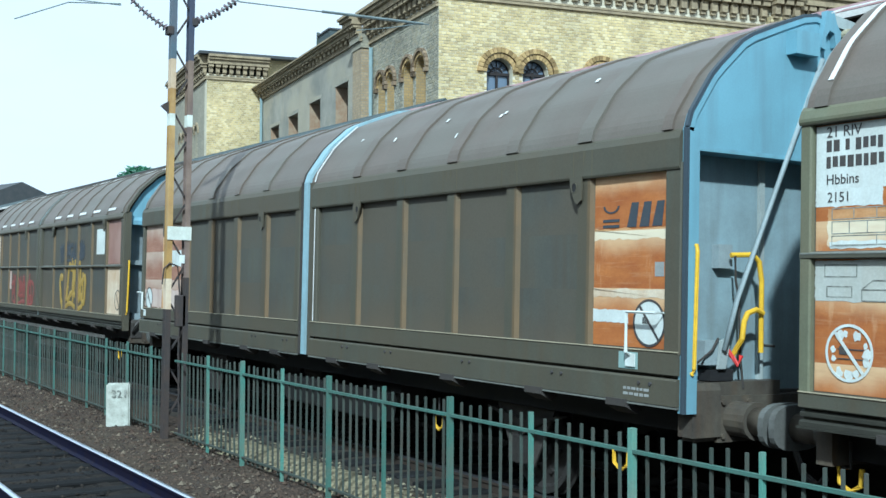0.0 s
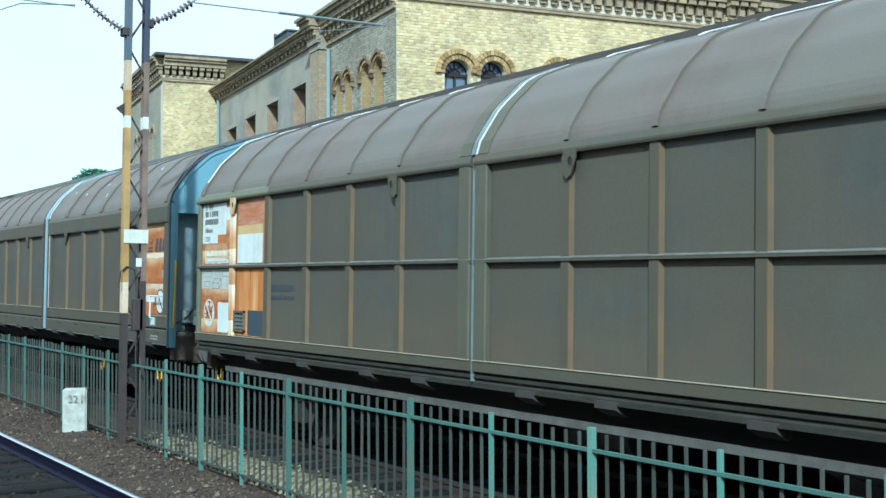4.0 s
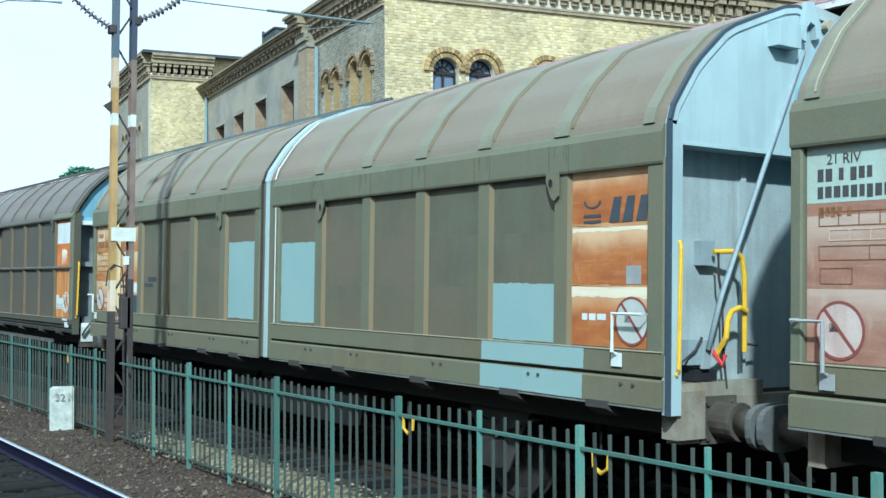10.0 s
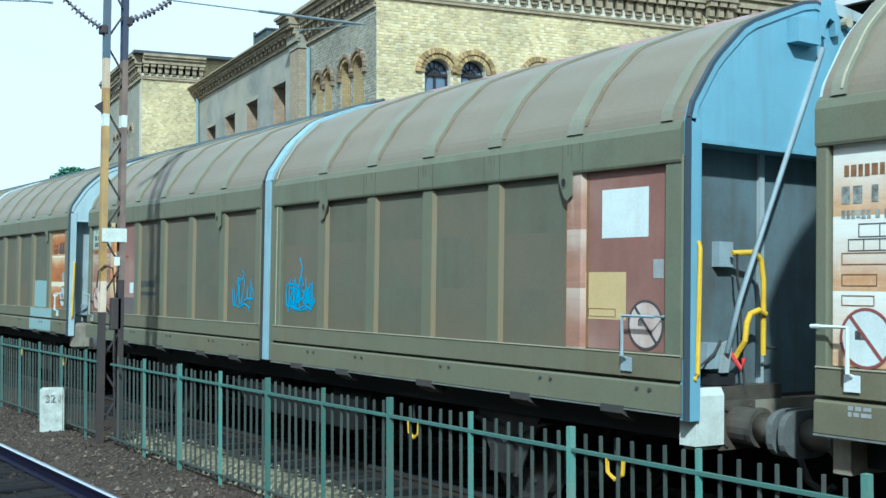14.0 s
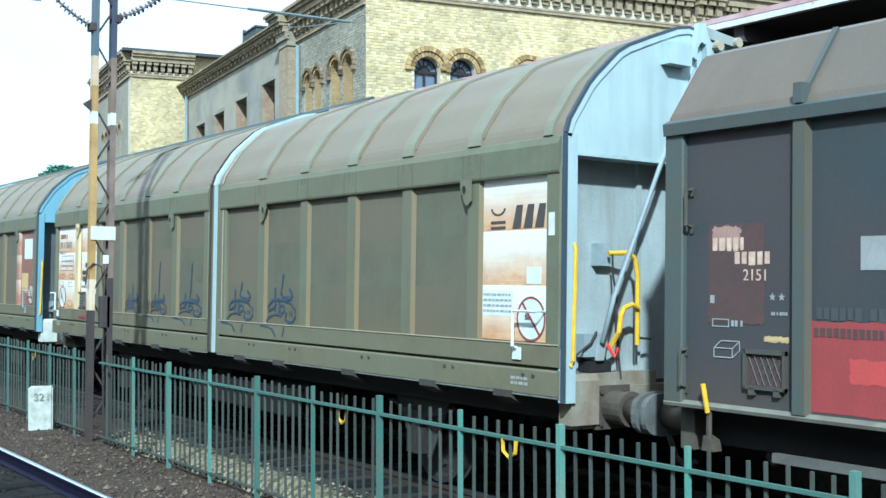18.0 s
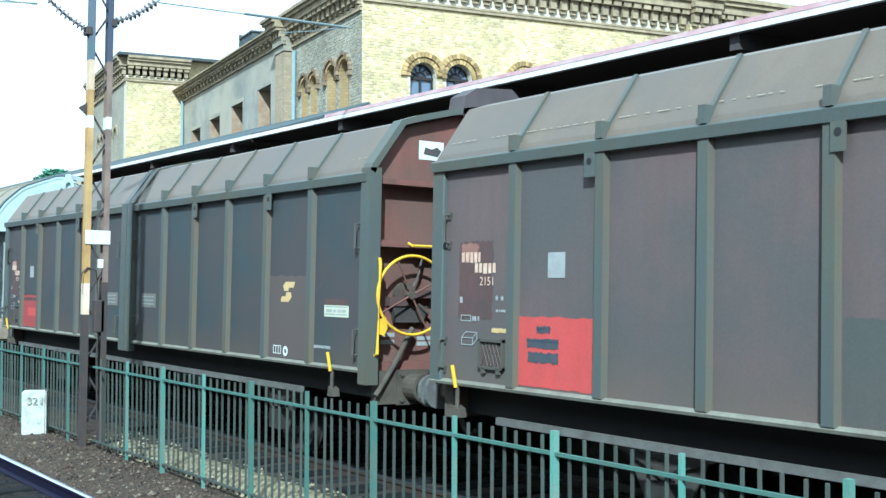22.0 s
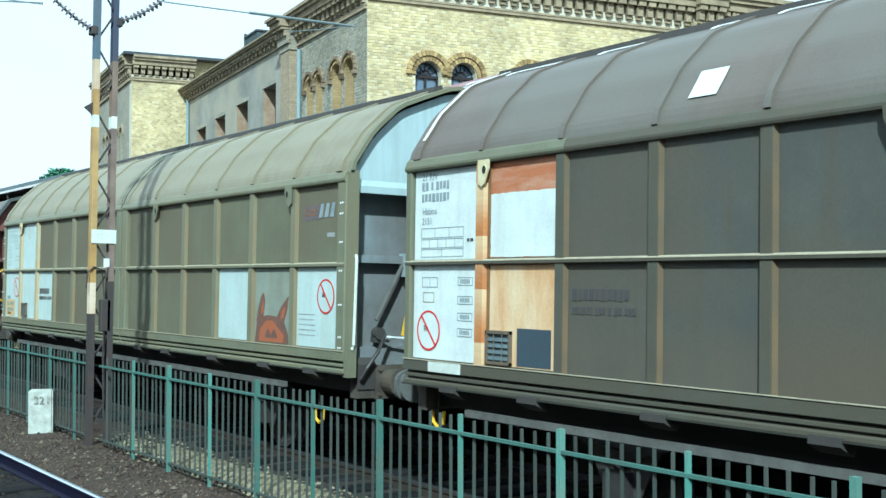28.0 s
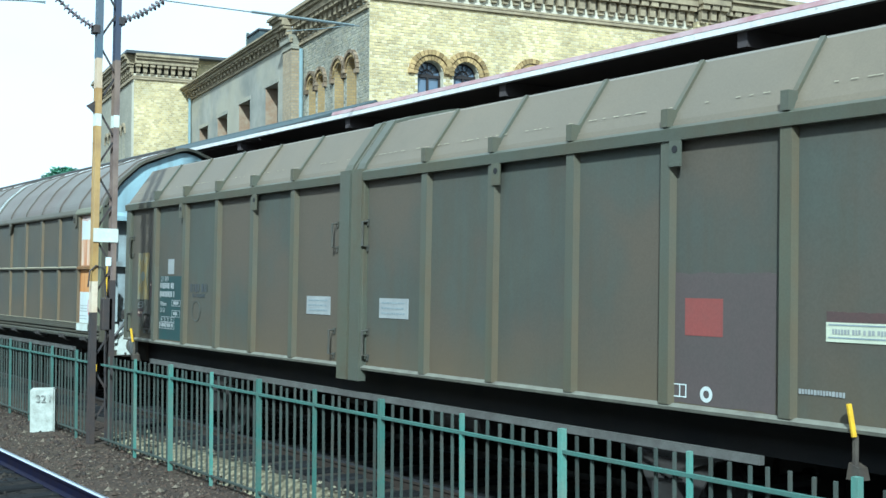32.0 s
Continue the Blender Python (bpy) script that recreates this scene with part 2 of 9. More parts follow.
M["flat"] = mat("slate_side_paint", (0.045, 0.061, 0.068), 0.6, second=(0.056, 0.06, 0.061), scale=1.1, amount=0.8, streak=0.25, third=(0.05, 0.038, 0.03), patch=0.2, bump=0.03, cloud=1.0, tint=(0.064, 0.058, 0.06))
M["flat_umber"] = mat("brown_grey_side_paint", (0.083, 0.09, 0.075), 0.6, second=(0.07, 0.07, 0.061), scale=1.1, amount=0.8, streak=0.3, third=(0.08, 0.055, 0.03), patch=0.25, bump=0.03, cloud=1.0, tint=(0.104, 0.087, 0.066))
M["flat_roof_brown"] = mat("brown_flat_roof_paint", (0.168, 0.14, 0.1), 0.5, second=(0.13, 0.112, 0.084), scale=0.9, amount=0.7, streak=0.1, bump=0.03, cloud=0.6, tint=(0.145, 0.126, 0.096))
M["flat_red"] = mat("faded_maroon_side_paint", (0.124, 0.091, 0.09), 0.6, second=(0.106, 0.088, 0.084), scale=1.1, amount=0.8, streak=0.25, third=(0.085, 0.062, 0.05), patch=0.2, bump=0.03, cloud=1.0, tint=(0.088, 0.084, 0.082))
M["flat_beam"] = mat("slate_beam_paint", (0.085, 0.1, 0.088), 0.45, second=(0.1, 0.088, 0.066), scale=2.5, amount=0.75, streak=0.3, third=(0.09, 0.06, 0.035), patch=0.25, bump=0.03, cloud=0.6, tint=(0.075, 0.094, 0.098))
M["umber_beam"] = mat("olive_brown_beam", (0.1, 0.104, 0.076), 0.45, second=(0.1, 0.084, 0.056), scale=2.5, amount=0.75, streak=0.3, third=(0.09, 0.06, 0.035), patch=0.25, bump=0.03, cloud=0.6, tint=(0.09, 0.1, 0.084))
M["flat_roof"] = mat("dusty_flat_roof_paint", (0.14, 0.115, 0.09), 0.45, second=(0.11, 0.093, 0.076), scale=1.1, amount=0.75, streak=0.25, third=(0.1, 0.075, 0.05), patch=0.2, bump=0.03, cloud=0.9, tint=(0.118, 0.104, 0.09))
M["pale"] = mat("pale_green_paint", (0.242, 0.228, 0.16), 0.45, second=(0.185, 0.168, 0.115), scale=1.4, amount=0.75, streak=0.5, third=(0.175, 0.13, 0.075), patch=0.25, bump=0.03, cloud=0.8, tint=(0.222, 0.202, 0.138))
M["pale_beam"] = mat("pale_green_beam", (0.178, 0.188, 0.128), 0.45, second=(0.14, 0.142, 0.095), scale=2.0, amount=0.75, streak=0.35, third=(0.14, 0.1, 0.055), patch=0.25, bump=0.03, cloud=0.7, tint=(0.192, 0.176, 0.112))
for key, dust, z0, z1 in (("flat", (0.095, 0.078, 0.055), 1.3, 1.65), ("flat_umber", (0.14, 0.105, 0.06), 1.3, 1.75), ("flat_red", (0.14, 0.105, 0.075), 1.3, 1.7), ("panel", (0.15, 0.115, 0.07), 1.6, 1.95), ("panel_grey", (0.13, 0.1, 0.066), 1.6, 1.95)):
    footed(key, dust, z0, z1, 0.35)
M["rust_white"] = board_mat("white_panel_with_rust_runs", (0.55, 0.2, 0.06), (0.36, 0.1, 0.035), (0.78, 0.74, 0.62), 1.0, 0.9, height=0.4, top=2.75)
M["ochre_pale"] = mat("ochre_worn_patch", (0.5, 0.36, 0.16), 0.6, second=(0.55, 0.42, 0.22), scale=3, amount=0.7, bump=0.03)
M["pale_mid"] = mat("grey_green_paint", (0.15, 0.153, 0.102), 0.6, second=(0.122, 0.118, 0.078), scale=1.4, amount=0.75, streak=0.3, third=(0.11, 0.085, 0.05), patch=0.25, bump=0.03, cloud=0.9, tint=(0.134, 0.117, 0.078))
M["blue"] = mat("light_blue_paint", (0.2, 0.37, 0.46), 0.5, second=(0.17, 0.3, 0.37), scale=1.5, amount=0.6, streak=0.3, third=(0.12, 0.15, 0.16), bump=0.03, grainy=0.03)
M["blue_pale"] = mat("pale_blue_paint", (0.42, 0.52, 0.53), 0.5, second=(0.34, 0.42, 0.43), scale=1.5, amount=0.6, streak=0.3, third=(0.2, 0.22, 0.22), bump=0.03, grainy=0.03)
# grime, plus the deep shade of the end wall put into a darker blue
M["blue_grime_shaded"] = mat("dark_grimy_blue_end", (0.15, 0.2, 0.22), 0.5, second=(0.09, 0.1, 0.1), scale=1.0, amount=0.9, streak=0.5, third=(0.09, 0.075, 0.055), bump=0.03)
M["blue_grime"] = mat("grimy_pale_blue_end", (0.27, 0.36, 0.4), 0.5, second=(0.18, 0.22, 0.23), scale=1.2, amount=0.8, streak=0.4, third=(0.12, 0.11, 0.09), bump=0.03, grainy=0.04)
M["pale_grime"] = mat("grimy_whitish_end", (0.4, 0.46, 0.46), 0.5, second=(0.27, 0.3, 0.295), scale=1.2, amount=0.8, streak=0.4, third=(0.16, 0.13, 0.09), patch=0.3, bump=0.03)
M["blue_light"] = mat("washed_light_blue_paint", (0.33, 0.46, 0.5), 0.5, second=(0.26, 0.36, 0.4), scale=1.2, amount=0.8, streak=0.35, third=(0.17, 0.18, 0.17), bump=0.03, grainy=0.03)
M["maroon"] = mat("rust_red_end_paint", (0.2, 0.08, 0.066), 0.6, second=(0.12, 0.07, 0.056), scale=1.6, amount=0.9, streak=0.45, third=(0.075, 0.05, 0.04), patch=0.3, bump=0.05, cloud=0.7, tint=(0.12, 0.085, 0.07))
M["dark"] = mat("sooty_underframe", (0.05, 0.047, 0.045), 0.85, second=(0.07, 0.06, 0.052), scale=4, amount=0.6, bump=0.2, spec=0.2)
M["sole_black"] = mat("black_sole_bar_paint", (0.02, 0.021, 0.024), 0.6, second=(0.032, 0.029, 0.027), scale=3, amount=0.7, bump=0.1)
M["headstock"] = mat("rusty_pale_headstock", (0.3, 0.29, 0.235), 0.6, second=(0.19, 0.15, 0.105), scale=3.2, amount=0.9, streak=0.4, third=(0.16, 0.085, 0.045), patch=0.5, bump=0.08)
M["shank"] = mat("greasy_brown_buffer_shank", (0.135, 0.117, 0.092), 0.38, 0.2, second=(0.07, 0.06, 0.05), scale=4, amount=0.8, bump=0.05)
M["head_rim"] = mat("grey_buffer_head", (0.14, 0.145, 0.138), 0.5, second=(0.08, 0.078, 0.072), scale=5, amount=0.8, bump=0.08)
M["steel"] = mat("greasy_steel", (0.055, 0.052, 0.05), 0.5, 0.3, second=(0.03, 0.027, 0.025), scale=6, amount=0.7, bump=0.1)
M["grey_tube"] = mat("grey_blue_tube", (0.3, 0.36, 0.38), 0.5, second=(0.22, 0.25, 0.26), scale=5, amount=0.6, bump=0.05)
M["yellow"] = mat("yellow_handrail_paint", (0.72, 0.46, 0.03), 0.45, second=(0.5, 0.3, 0.03), scale=9, amount=0.6, bump=0.05)
M["redpaint"] = mat("signal_red_paint", (0.55, 0.035, 0.03), 0.45, second=(0.35, 0.03, 0.03), scale=9, amount=0.5, bump=0.05)
M["panel_white"] = mat("bluish_white_panel", (0.5, 0.59, 0.57), 0.5, second=(0.42, 0.5, 0.48), scale=1.8, amount=0.7, streak=0.3, third=(0.4, 0.38, 0.28), patch=0.2, bump=0.02)
M["white"] = mat("white_marking_paint", (0.66, 0.71, 0.69), 0.55, second=(0.52, 0.56, 0.54), scale=2.5, amount=0.7, streak=0.3, third=(0.42, 0.4, 0.34), patch=0.2, bump=0.03)
M["pale_stain"] = mat("stained_pale_rib", (0.36, 0.36, 0.25), 0.6, second=(0.4, 0.27, 0.12), scale=4, amount=0.7, streak=0.5, third=(0.36, 0.18, 0.07), bump=0.03)
M["cream_rib"] = mat("cream_rib_with_rust", (0.6, 0.55, 0.36), 0.6, second=(0.5, 0.36, 0.17), scale=3, amount=0.6, streak=0.75, third=(0.42, 0.24, 0.09), patch=0.3, bump=0.04)
M["rust_edge"] = mat("dark_rust_seam", (0.17, 0.105, 0.05), 0.7, second=(0.26, 0.13, 0.05), scale=6, amount=0.8, streak=0.4, third=(0.09, 0.06, 0.035), bump=0.05)
M["rust_ink"] = mat("worn_brown_lettering", (0.13, 0.07, 0.035), 0.7, second=(0.33, 0.16, 0.07), scale=15, amount=0.8, bump=0.0)
M["red_dull"] = mat("dull_red_square", (0.24, 0.07, 0.062), 0.5, second=(0.2, 0.075, 0.066), scale=4, amount=0.7, bump=0.02)
M["rust_bright"] = board_mat("bright_orange_rust_panel", (0.6, 0.21, 0.05), (0.4, 0.12, 0.03), (0.72, 0.5, 0.26), 0.7, 0.4, height=0.8)
M["cream"] = mat("cream_worn_paint", (0.66, 0.58, 0.45), 0.6, second=(0.5, 0.34, 0.2), scale=3, amount=0.7, streak=0.3, third=(0.4, 0.22, 0.1), bump=0.05)
M["rust"] = board_mat("orange_rust_panel", (0.44, 0.17, 0.05), (0.29, 0.095, 0.032), (0.66, 0.48, 0.28), 0.85, 0.5)
M["rust_worn"] = board_mat("half_bleached_rust_panel", (0.46, 0.2, 0.065), (0.34, 0.125, 0.042), (0.63, 0.49, 0.29), 0.85, 0.9)
M["rust_pale"] = board_mat("bleached_rust_panel", (0.56, 0.34, 0.16), (0.42, 0.2, 0.08), (0.74, 0.67, 0.5), 0.95, 0.8)
M["brownfade"] = board_mat("faded_brown_panel", (0.36, 0.2, 0.14), (0.26, 0.13, 0.09), (0.52, 0.42, 0.34), 0.8, 0.7)
M["grille"] = mat("blue_grey_grille", (0.11, 0.15, 0.165), 0.5, second=(0.07, 0.085, 0.09), scale=9, amount=0.6, bump=0.0)
M["redbrown"] = mat("red_brown_panel", (0.24, 0.115, 0.09), 0.45, second=(0.2, 0.105, 0.085), scale=1.8, amount=0.7, streak=0.2, third=(0.3, 0.2, 0.17), bump=0.02, cloud=0.9, tint=(0.36, 0.24, 0.2))
M["pinkwhite"] = mat("bleached_pink_panel", (0.5, 0.38, 0.34), 0.6, second=(0.6, 0.52, 0.46), scale=2.2, amount=0.9, streak=0.5, third=(0.3, 0.15, 0.11), bump=0.08)
M["patchblue"] = mat("touch_up_blue_paint", (0.27, 0.385, 0.375), 0.5, second=(0.24, 0.34, 0.335), scale=1.2, amount=0.6, bump=0.0, grainy=0.03, cloud=0.5, tint=(0.3, 0.4, 0.385))
M["navy"] = mat("dark_blue_grey_patch", (0.055, 0.075, 0.095), 0.5, second=(0.05, 0.06, 0.075), scale=3, amount=0.5, bump=0.03)
M["ink"] = mat("dark_marking_paint", (0.06, 0.06, 0.065), 0.6, second=(0.1, 0.08, 0.06), scale=9, amount=0.5, bump=0.0)
M["ink_worn"] = mat("worn_black_figures", (0.12, 0.12, 0.11), 0.7, second=(0.4, 0.42, 0.38), scale=14, amount=0.9, bump=0.0)
M["ink_faint"] = mat("faint_blue_writing", (0.062, 0.07, 0.08), 0.6, second=(0.08, 0.082, 0.07), scale=12, amount=0.8, bump=0.0)
M["ink_pale"] = mat("faded_grey_writing", (0.2, 0.24, 0.26), 0.6, second=(0.35, 0.38, 0.38), scale=9, amount=0.6, bump=0.0)
M["inkblue"] = mat("faded_blue_marking", (0.05, 0.062, 0.08), 0.6, second=(0.075, 0.08, 0.085), scale=9, amount=0.7, bump=0.0)
M["spray"] = mat("bright_blue_spray_paint", (0.03, 0.33, 0.6), 0.5, second=(0.05, 0.28, 0.5), scale=9, amount=0.5, bump=0.0)
M["spray_dark"] = mat("dark_blue_spray_paint", (0.04, 0.062, 0.092), 0.5, second=(0.062, 0.08, 0.1), scale=9, amount=0.6, bump=0.0)
M["spray_gold"] = mat("ochre_spray_paint", (0.36, 0.25, 0.06), 0.5, second=(0.3, 0.2, 0.06), scale=6, amount=0.6, bump=0.0)
M["redpatch"] = mat("faded_red_patch", (0.46, 0.075, 0.07), 0.5, second=(0.36, 0.075, 0.07), scale=3, amount=0.6, streak=0.2, bump=0.02)
M["plate"] = mat("grey_notice_plate", (0.34, 0.35, 0.34), 0.5, second=(0.24, 0.25, 0.25), scale=5, amount=0.7, bump=0.03)
M["notice_dull"] = mat("grimy_notice_plate", (0.17, 0.16, 0.14), 0.55, second=(0.12, 0.115, 0.1), scale=5, amount=0.7, streak=0.3, bump=0.03)
M["bleached_green"] = mat("bleached_green_panel", (0.26, 0.29, 0.24), 0.6, second=(0.19, 0.2, 0.16), scale=2.0, amount=0.8, streak=0.4, third=(0.2, 0.17, 0.11), bump=0.03)
M["spray_umber"] = mat("dark_red_spray_paint", (0.13, 0.075, 0.06), 0.55, second=(0.19, 0.1, 0.07), scale=8, amount=0.7, bump=0.0)
M["spray_orange"] = mat("orange_spray_paint", (0.36, 0.1, 0.04), 0.55, second=(0.26, 0.12, 0.07), scale=8, amount=0.7, bump=0.0)
M["ochre"] = mat("stained_ochre_board", (0.27, 0.205, 0.085), 0.6, second=(0.22, 0.235, 0.19), scale=2.2, amount=1.0, streak=0.3, third=(0.2, 0.13, 0.05), lo=0.45, hi=0.6, bump=0.05)
M["stencil_cream"] = mat("worn_cream_stencil", (0.6, 0.48, 0.37), 0.6, second=(0.4, 0.22, 0.16), scale=12, amount=0.7, bump=0.0)
M["rust_dark"] = mat("dark_rusty_patch", (0.1, 0.06, 0.056), 0.6, second=(0.07, 0.055, 0.052), scale=5, amount=0.8, bump=0.03)
M["red_deep"] = mat("deep_red_field", (0.3, 0.06, 0.06), 0.5, second=(0.24, 0.06, 0.058), scale=3, amount=0.6, streak=0.2, bump=0.02)
M["notice_cream"] = mat("cream_notice_plate", (0.56, 0.58, 0.44), 0.5, second=(0.45, 0.46, 0.36), scale=6, amount=0.6, bump=0.0)
M["chip"] = mat("bare_white_primer", (0.75, 0.76, 0.75), 0.6, bump=0.0)
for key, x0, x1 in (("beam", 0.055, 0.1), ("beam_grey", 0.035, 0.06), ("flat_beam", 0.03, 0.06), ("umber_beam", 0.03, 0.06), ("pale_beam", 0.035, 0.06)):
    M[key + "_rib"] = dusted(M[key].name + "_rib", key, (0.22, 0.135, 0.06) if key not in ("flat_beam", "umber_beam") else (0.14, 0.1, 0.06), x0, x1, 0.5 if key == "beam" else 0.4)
M["rib_pale"] = mat("pale_olive_roof_rib", (0.215, 0.212, 0.158), 0.55, second=(0.19, 0.185, 0.135), scale=2.0, amount=0.7, streak=0.2, bump=0.03)
M["buffer"] = mat("worn_buffer_steel", (0.1, 0.09, 0.072), 0.5, second=(0.05, 0.044, 0.04), scale=4, amount=0.9, streak=0.3, third=(0.12, 0.07, 0.035), patch=0.3, bump=0.1)
# place
M["fence"] = mat("turquoise_fence_paint", (0.09, 0.225, 0.188), 0.55, second=(0.15, 0.2, 0.165), scale=4, amount=0.8, patch=0.5, third=(0.17, 0.12, 0.075), bump=0.06, per_object=0.3)
M["fence_rail"] = mat("dark_turquoise_rail", (0.078, 0.17, 0.145), 0.55, second=(0.085, 0.13, 0.11), scale=4, amount=0.8, patch=0.5, third=(0.12, 0.08, 0.045), bump=0.06)
M["fence_old"] = mat("dull_green_fence_paint", (0.085, 0.175, 0.15), 0.6, second=(0.09, 0.13, 0.11), scale=4, amount=0.8, patch=0.5, third=(0.12, 0.08, 0.045), bump=0.06)
M["picket"] = mat("weathered_green_picket", (0.062, 0.084, 0.074), 0.6, second=(0.07, 0.066, 0.056), scale=5, amount=0.8, patch=0.4, third=(0.09, 0.055, 0.03), bump=0.06, per_object=0.25)
M["mast_rust"] = mat("rusty_ochre_mast", (0.41, 0.265, 0.09), 0.7, second=(0.25, 0.14, 0.05), scale=3, amount=0.8, streak=0.4, third=(0.5, 0.42, 0.28), bump=0.1)
M["mast_tan"] = mat("bleached_tan_mast_paint", (0.52, 0.42, 0.3), 0.7, second=(0.38, 0.27, 0.16), scale=4, amount=0.7, streak=0.4, bump=0.08)
M["mast_mauve"] = mat("faded_mauve_mast_paint", (0.2, 0.155, 0.14), 0.7, second=(0.11, 0.08, 0.07), scale=4, amount=0.8, streak=0.5, third=(0.26, 0.19, 0.12), bump=0.08)
M["mast_navy"] = mat("dark_navy_mast_paint", (0.05, 0.062, 0.1), 0.55, second=(0.07, 0.07, 0.085), scale=4, amount=0.7, bump=0.05)
M["mast_dark"] = mat("dark_mast_steel", (0.045, 0.044, 0.046), 0.65, second=(0.085, 0.058, 0.045), scale=4, amount=0.6, bump=0.1)
M["mast_blue"] = mat("blue_green_mast_paint", (0.085, 0.125, 0.155), 0.55, second=(0.11, 0.11, 0.13), scale=4, amount=0.7, bump=0.05)
M["whiteband"] = mat("chalky_white_band", (0.62, 0.66, 0.6), 0.7, second=(0.45, 0.46, 0.4), scale=6, amount=0.7, bump=0.05)
M["stone"] = mat("whitewashed_stone", (0.52, 0.55, 0.5), 0.85, second=(0.3, 0.31, 0.27), scale=7, amount=0.9, patch=0.7, third=(0.2, 0.19, 0.15), bump=0.4)
# near-black blue: a lens colour fringe painted into the rail sides
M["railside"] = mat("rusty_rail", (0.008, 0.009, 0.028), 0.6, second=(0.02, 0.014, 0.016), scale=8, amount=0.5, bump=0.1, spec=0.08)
M["railside_far"] = mat("brown_rail_side", (0.045, 0.034, 0.027), 0.75, second=(0.03, 0.024, 0.02), scale=8, amount=0.6, bump=0.1)
M["railhead_dull"] = mat("dull_rail_head", (0.05, 0.05, 0.055), 0.5, 0.4, second=(0.03, 0.03, 0.03), scale=5, amount=0.6, bump=0.0)
M["railhead"] = mat("polished_rail_head", (0.85, 0.9, 1.0), 0.28, 1.0, second=(0.7, 0.74, 0.85), scale=4, amount=0.5, bump=0.0)
M["sleeper"] = mat("weathered_sleeper", (0.018, 0.019, 0.021), 0.9, second=(0.01, 0.0095, 0.0095), scale=5, amount=0.8, bump=0.4, per_object=0.3, stretch=(4, 0.6, 1), grainy=0.2)
M["ballast"] = mat("brown_ballast", (0.08, 0.059, 0.045), 0.95, second=(0.036, 0.029, 0.025), scale=11, amount=0.9, patch=0.5, third=(0.15, 0.12, 0.09), bump=0.9, fine=26, grainy=0.35, cloud=0.5, tint=(0.068, 0.056, 0.04))
M["pale_rubble"] = mat("pale_dusty_gravel", (0.34, 0.31, 0.21), 0.9, second=(0.17, 0.155, 0.11), scale=10, amount=0.8, bump=0.5)
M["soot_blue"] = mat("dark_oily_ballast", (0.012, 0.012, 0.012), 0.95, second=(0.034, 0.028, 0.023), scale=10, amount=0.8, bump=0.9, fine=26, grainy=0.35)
M["soot"] = mat("sooty_ballast", (0.035, 0.032, 0.029), 0.95, second=(0.06, 0.052, 0.042), scale=12, amount=0.8, bump=0.6, grainy=0.3)
M["platform"] = mat("platform_paving", (0.25, 0.24, 0.22), 0.85, second=(0.17, 0.16, 0.15), scale=2.0, amount=0.7, bump=0.2)
# for the added wall that keeps low sky light off the wagons
M["behind"] = mat("dull_brown_masonry", (0.1, 0.085, 0.07), 0.9, second=(0.07, 0.06, 0.05), scale=0.8, amount=0.8, bump=0.2)
M["soffit"] = mat("dark_timber_soffit", (0.065, 0.058, 0.06), 0.85, second=(0.08, 0.066, 0.062), scale=4, amount=0.6, bump=0.1)
M["fascia_white"] = mat("flaking_white_fascia", (0.7, 0.7, 0.68), 0.6, second=(0.45, 0.42, 0.4), scale=5, amount=0.6, patch=0.8, third=(0.2, 0.14, 0.12), bump=0.08)
M["fascia_red"] = mat("faded_red_roof_edge", (0.34, 0.19, 0.2), 0.6, second=(0.45, 0.36, 0.36), scale=3, amount=0.8, bump=0.08)
M["tarpaper"] = mat("grey_green_roof_felt", (0.075, 0.095, 0.1), 0.8, second=(0.05, 0.065, 0.068), scale=3, amount=0.7, bump=0.1)
M["roof_dark"] = mat("dark_roof_sheet", (0.05, 0.055, 0.06), 0.6, second=(0.08, 0.08, 0.08), scale=2, amount=0.6, bump=0.1)
# patched plaster, its base also darkened for the building's dim side
M["plaster"] = mat("grey_patched_plaster", (0.35, 0.335, 0.285), 0.9, second=(0.21, 0.21, 0.185), scale=0.8, amount=0.95, streak=0.3, third=(0.22, 0.21, 0.18), patch=0.5, bump=0.15, cloud=0.6, tint=(0.38, 0.34, 0.25), grainy=0.15)
M["stone_trim"] = mat("sandstone_trim", (0.38, 0.31, 0.2), 0.85, second=(0.2, 0.165, 0.115), scale=3, amount=0.9, streak=0.3, bump=0.15, grainy=0.15)
M["frame_dark"] = mat("dark_window_frame", (0.035, 0.03, 0.03), 0.6, bump=0.0)
M["void"] = mat("dim_room_behind", (0.1, 0.085, 0.072), 0.9, second=(0.055, 0.048, 0.044), scale=1.1, amount=0.9, bump=0.1)
M["reveal_brick"] = mat("red_brown_brick_reveal", (0.26, 0.17, 0.11), 0.9, second=(0.34, 0.28, 0.2), scale=3.5, amount=0.9, bump=0.2)
M["arch_ochre"] = mat("ochre_arch_brick", (0.4, 0.29, 0.13), 0.9, second=(0.26, 0.18, 0.09), scale=5, amount=0.9, per_object=0.4, bump=0.2)
M["arch_brown"] = mat("brown_arch_brick", (0.24, 0.19, 0.13), 0.9, second=(0.17, 0.12, 0.08), scale=5, amount=0.9, per_object=0.4, bump=0.2)
M["pipe"] = mat("zinc_downpipe", (0.2, 0.27, 0.285), 0.5, second=(0.15, 0.19, 0.19), scale=4, amount=0.6, bump=0.05)
M["insulator"] = mat("glazed_brown_insulator", (0.16, 0.13, 0.15), 0.25, second=(0.1, 0.07, 0.06), scale=9, amount=0.6, bump=0.0)
M["wire"] = mat("grey_wire", (0.22, 0.26, 0.26), 0.5, 0.3, bump=0.0)
